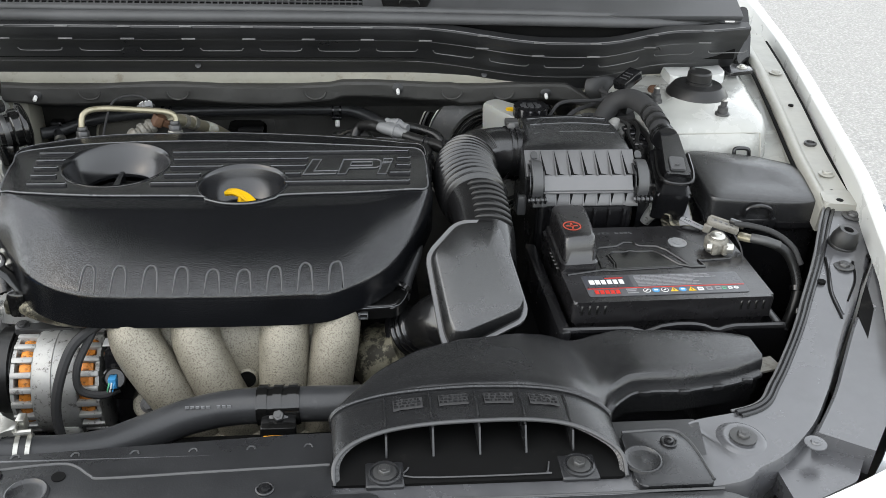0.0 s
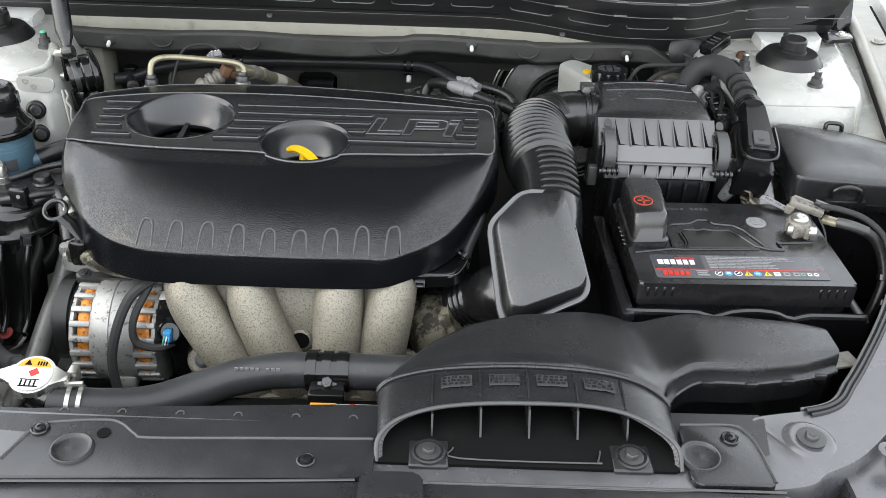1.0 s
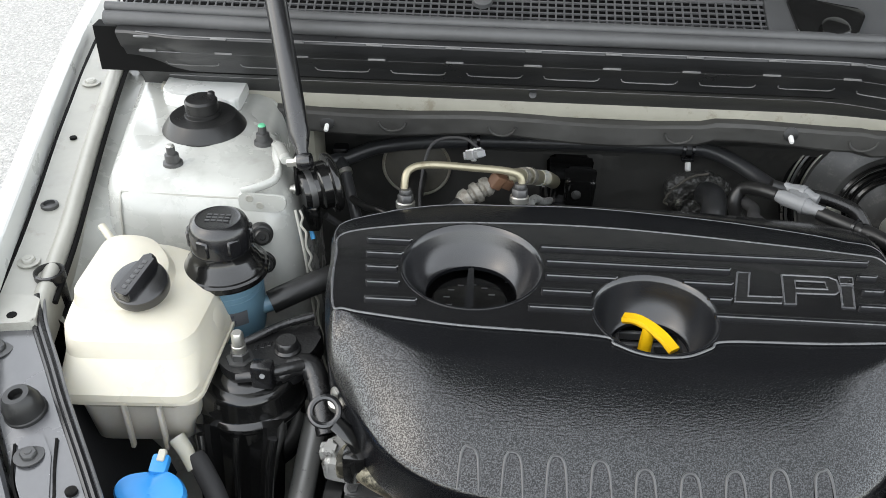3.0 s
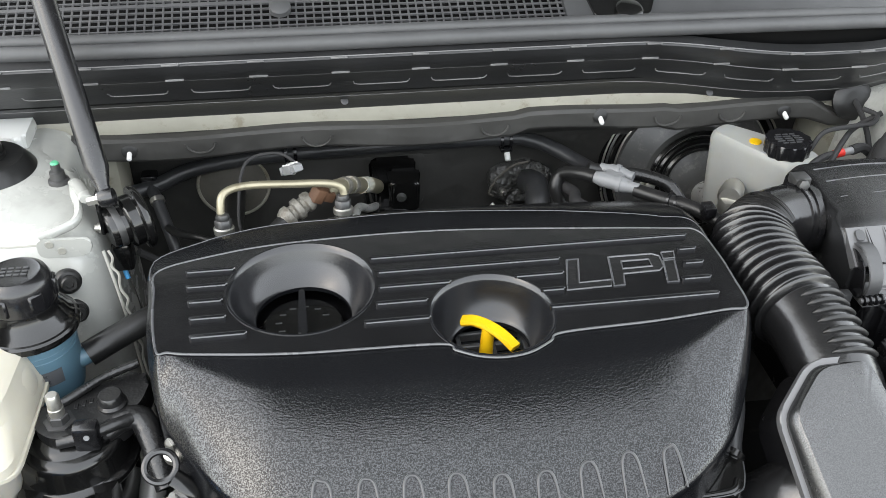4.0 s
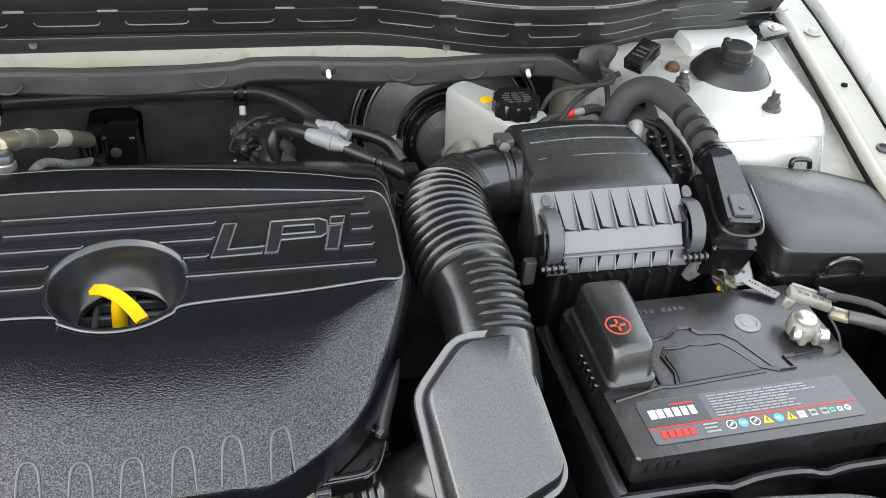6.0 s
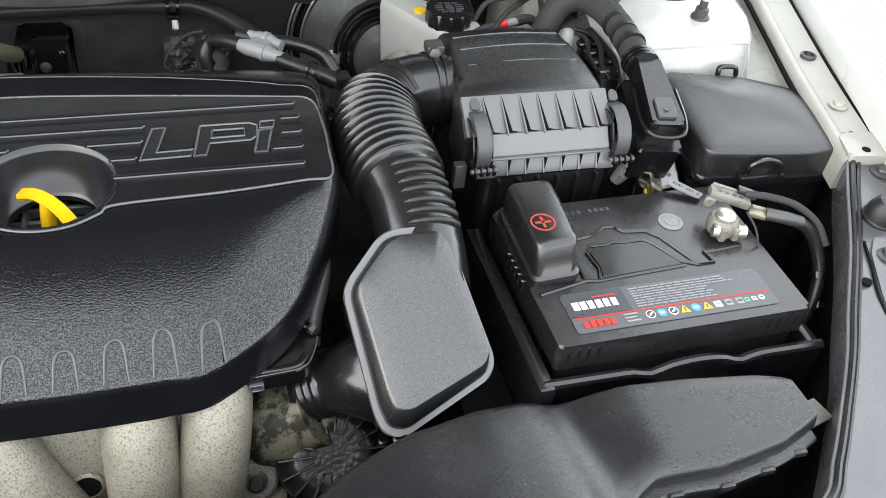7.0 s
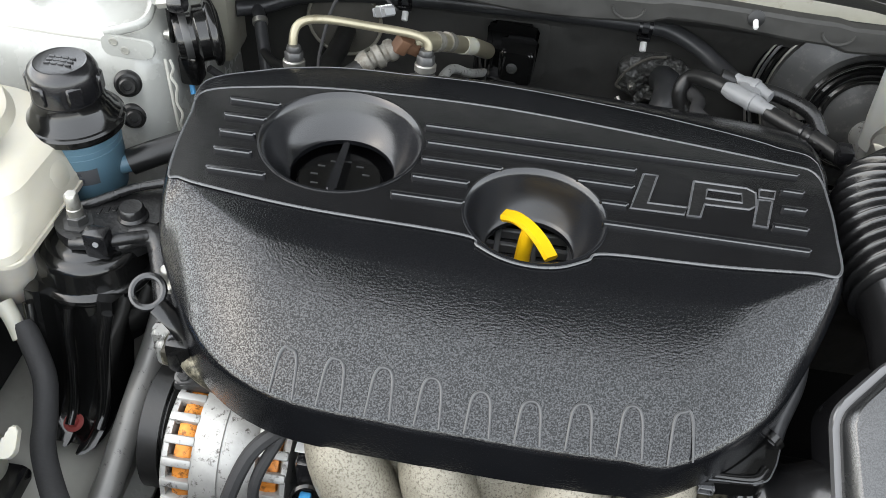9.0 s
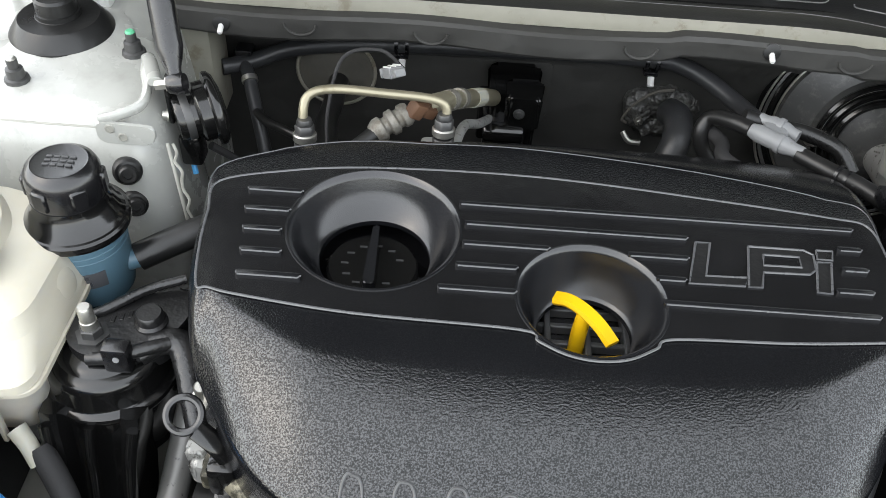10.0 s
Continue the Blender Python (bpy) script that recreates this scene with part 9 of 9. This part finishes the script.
wire(lh, [(-0.425, 1.555, 0.86), (-0.405, 1.525, 0.868), (-0.385, 1.505, 0.876), (-0.36, 1.49, 0.872), (-0.34, 1.47, 0.85)], 0.005, M_RUBBER, "side_branch", 10)
bm = B()
tube(bm, [(-0.438, 1.59, 0.881), (-0.436, 1.585, 0.878)], 0.0092, 14, 2)
part("band", bm, M_STEEL, lh)
gp = thing("steering_grommet", "crumpled black sealing foam round a bulkhead opening", "grommet", (0.035, 1.64, 0.83))
random.seed(7)
bm = B()
o = [V(0.037 + 0.043 * math.cos(a) * (1 + 0.12 * math.sin(3 * a)), 0, 0.838 + 0.037 * math.sin(a) * (1 + 0.1 * math.cos(2 * a))) for a in [2 * math.pi * j / 28 for j in range(28)]]
rr = []
for kk, y in ((1.0, 1.652), (0.97, 1.64), (0.85, 1.632), (0.6, 1.63), (0.3, 1.634)):
    rr.append([V(0.037 + (p.x - 0.037) * kk + random.uniform(-0.003, 0.003), y + random.uniform(-0.004, 0.004), 0.838 + (p.z - 0.838) * kk + random.uniform(-0.003, 0.003)) for p in o])
loft(bm, rr)
part("foam", bm, M_FOIL, gp, "", 50)
wire(gp, [(0.045, 1.625, 0.85), (0.05, 1.60, 0.857), (0.045, 1.57, 0.845), (0.03, 1.55, 0.815), (0.01, 1.54, 0.78)], 0.0165, M_HOSE, "elbow", 16)
bm = B()
tube(bm, [(-0.002, 1.635, 0.81), (0.006, 1.628, 0.802), (0.02, 1.628, 0.80)], 0.0035, 8)
part("metal_tab", bm, M_STEEL, gp)
bm = B()
tube(bm, [(0.0, 1.637, 0.822), (-0.006, 1.634, 0.83), (0.004, 1.632, 0.852), (0.024, 1.63, 0.872), (0.045, 1.629, 0.878)], 0.0018, 6)
part("foam_edge", bm, M_DUSTY, gp)
for x, z in ((0.012, 0.832), (0.062, 0.846)):
    bm = B()
    lathe(bm, [(0.0055, 0), (0.005, 0.008), (0.003, 0.010)], (x, 1.632, z), (0, -1, 0.1), 8)
    part("stud", bm, M_STEEL, gp)

# ---- brake booster, master cylinder reservoir, vacuum line ----
boo = thing("brake_booster", "large round black brake booster on the bulkhead", "brake booster", (0.27, 1.62, 0.8))
bm = B()
lathe(bm, [(0.125, -0.02), (0.128, 0.0), (0.128, 0.008), (0.122, 0.012), (0.117, 0.006), (0.112, 0.006), (0.108, 0.018), (0.085, 0.03), (0.074, 0.034), (0.07, 0.046), (0.066, 0.047), (0.062, 0.039), (0.055, 0.039), (0.052, 0.047), (0.045, 0.048), (0.03, 0.06)], (0.278, 1.635, 0.848), (-0.05, -1, 0.12), 64)
part("shell", bm, M_BOOSTER, boo, "", 40)
m = frame_to((-0.05, -1, 0.12), (0.278, 1.635, 0.848))
bm = B()
lathe(bm, [(0.1285, -0.006), (0.1285, 0.009), (0.1275, 0.0105), (0.112, 0.0095), (0.109, 0.007)], (0.278, 1.635, 0.848), (-0.05, -1, 0.12), 64, cap0=False, cap1=False)
part("rim_band", bm, M_GLOSS, boo)
for big, lift in ((0.128, 0.0105), (0.1105, 0.0115)):
    bm = B()
    rings = []
    for j in range(64):
        a = 2 * math.pi * j / 64
        rings.append([m @ V((big + 0.0016 * math.cos(b)) * math.cos(a), (big + 0.0016 * math.cos(b)) * math.sin(a), lift + 0.0016 * math.sin(b)) for b in [2 * math.pi * q / 8 for q in range(8)]])
    loft(bm, rings + [rings[0]], True, False, False)
    bmesh.ops.remove_doubles(bm, verts=bm.verts, dist=0.00001)
    part("crimped_rim", bm, M_STEEL, boo)
for big, lift in ((0.0705, 0.045), (0.0615, 0.046), (0.0525, 0.05)):
    bm = B()
    lathe(bm, [(big - 0.006, lift - 0.012), (big + 0.001, lift - 0.004), (big + 0.0015, lift), (big - 0.001, lift + 0.003), (big - 0.006, lift + 0.001)], (0.278, 1.635, 0.848), (-0.05, -1, 0.12), 48, cap0=False, cap1=False)
    part("boot_ring", bm, M_GLOSS, boo)
bolt(boo, (0.205, 1.595, 0.85), 0.008, (-0.05, -1, 0.2), M_STEEL, 1.4, 0.012)
bm = B()
tube(bm, [(0.28, 1.60, 0.84), (0.282, 1.53, 0.845), (0.285, 1.46, 0.85)], 0.02, 18)
part("master_cylinder", bm, M_ALU, boo)
bres = thing("brake_fluid_reservoir", "milky brake fluid reservoir with a black cap and yellow mark", "fluid reservoir", (0.29, 1.48, 0.86))
bm = B()
rr = []
OB = [(0.243, 1.527), (0.268, 1.545), (0.345, 1.468), (0.352, 1.44), (0.30, 1.428)]
for z, kk in ((0.865, 0.9), (0.9, 0.95), (0.945, 0.99), (0.957, 1.0), (0.963, 0.98), (0.967, 0.92), (0.968, 0.6)):
    c = V(0.3, 1.483, 0)
    rr.append([(c.x + (x - c.x) * kk, c.y + (y - c.y) * kk, z) for x, y in rounded(OB, 0.012, 5)])
loft(bm, rr)
part("body", bm, M_RESERVOIR, bres, "", 40)
bm = B()
prof = []
o = []
for j in range(48):
    a = 2 * math.pi * j / 48
    r = 0.0255 + (0.0014 if (j // 2) % 2 else 0)
    o.append((0.312 + r * math.cos(a), 1.462 + r * math.sin(a)))
prism(bm, o, 0.966, 0.984, 0.0015, 1)
bc = part("cap", bm, M_BLACK, bres)
bm = B()
for j in range(5):
    w = (0.012, 0.016, 0.017, 0.016, 0.012)[j]
    for q in range(3):
        box(bm, (0.312 - w + q * w * 0.7, 1.4515 + 0.005 * j, 0.984), (0.312 - w + q * w * 0.7 + w * 0.55, 1.4535 + 0.005 * j, 0.9846))
part("printed_bar", bm, M_RIB, bc)
bm = B()
lathe(bm, [(0.0072, 0), (0.0072, 0.002), (0.0, 0.0022)], (0.285, 1.487, 0.9675), seg=20, cap1=False)
part("yellow_mark", bm, M_YELLOW, bres)
bm = B()
lathe(bm, [(0.014, -0.03), (0.015, 0.0), (0.012, 0.006)], (0.245, 1.445, 0.92), (-0.5, -0.8, 0.2), 18)
box(bm, (0.232, 1.43, 0.895), (0.262, 1.45, 0.92), 0.004)
part("union", bm, M_STEEL, boo)
vac = thing("vacuum_line", "black vacuum hoses joined by a pale plastic check valve", "vacuum hose", (0.1, 1.43, 0.93))
wire(vac, [(0.075, 1.47, 0.88), (0.052, 1.478, 0.9), (0.042, 1.487, 0.922), (0.05, 1.492, 0.938), (0.066, 1.474, 0.948), (0.08, 1.459, 0.951)], 0.0078, M_RUBBER, "hose", 14)
wire(vac, [(0.117, 1.425, 0.951), (0.14, 1.40, 0.953), (0.16, 1.375, 0.957), (0.18, 1.35, 0.955), (0.19, 1.335, 0.95)], 0.0078, M_RUBBER, "hose", 14)
wire(vac, [(0.075, 1.475, 0.954), (0.105, 1.47, 0.948), (0.135, 1.468, 0.945), (0.165, 1.452, 0.94), (0.178, 1.435, 0.925)], 0.0078, M_RUBBER, "hose", 14)
bm = B()
tube(bm, [(0.078, 1.456, 0.953), (0.12, 1.423, 0.953)], lambda t: 0.0088 if 0.15 < t < 0.8 else 0.0066, 16)
tube(bm, [(0.09, 1.474, 0.954), (0.122, 1.449, 0.953)], lambda t: 0.0086 if 0.2 < t < 0.75 else 0.0064, 16)
box(bm, (0.09, 1.442, 0.949), (0.11, 1.462, 0.9595), 0.002)
valve = part("check_valve", bm, M_GREYPLASTIC, vac, "pale translucent check valve")
bm = B()
for a, b in (((0.1, 1.4385, 0.953), (0.1035, 1.4358, 0.953)), ((0.105, 1.462, 0.954), (0.109, 1.459, 0.954))):
    tube(bm, [a, b], 0.0098, 16, 2)
part("rim", bm, M_GREYPLASTIC, valve)
bm = B()
for q in range(4):
    tube(bm, [(0.145 + 0.006 * q, 1.394 - 0.007 * q, 0.9545), (0.147 + 0.006 * q, 1.3915 - 0.007 * q, 0.955)], 0.0092, 14, 2)
box(bm, (0.165, 1.345, 0.958), (0.178, 1.362, 0.972), 0.002)
part("tie", bm, M_BLACK, vac)
wire(vac, [(0.05, 1.50, 0.92), (0.06, 1.47, 0.925), (0.055, 1.44, 0.93), (0.075, 1.42, 0.93), (0.11, 1.41, 0.935)], 0.007, M_TAPE, "wire", 10)
bm = B()
lathe(bm, [(0.02, 0), (0.02, 0.006), (0.012, 0.010), (0.012, 0.013)], (0.12, 1.652, 0.915), (0, -1, 0), 24)
tagged(part("bulkhead_button", bm, M_FOAM), "round black plug in the bulkhead insulation", "plug")
bm = B()
box(bm, (0.112, 1.30, 0.93), (0.15, 1.325, 0.955), 0.005)
box(bm, (0.135, 1.31, 0.945), (0.152, 1.33, 0.965), 0.004)
tagged(part("cover_clip", bm, M_BLACK), "black plastic plug beside the engine cover", "plug")
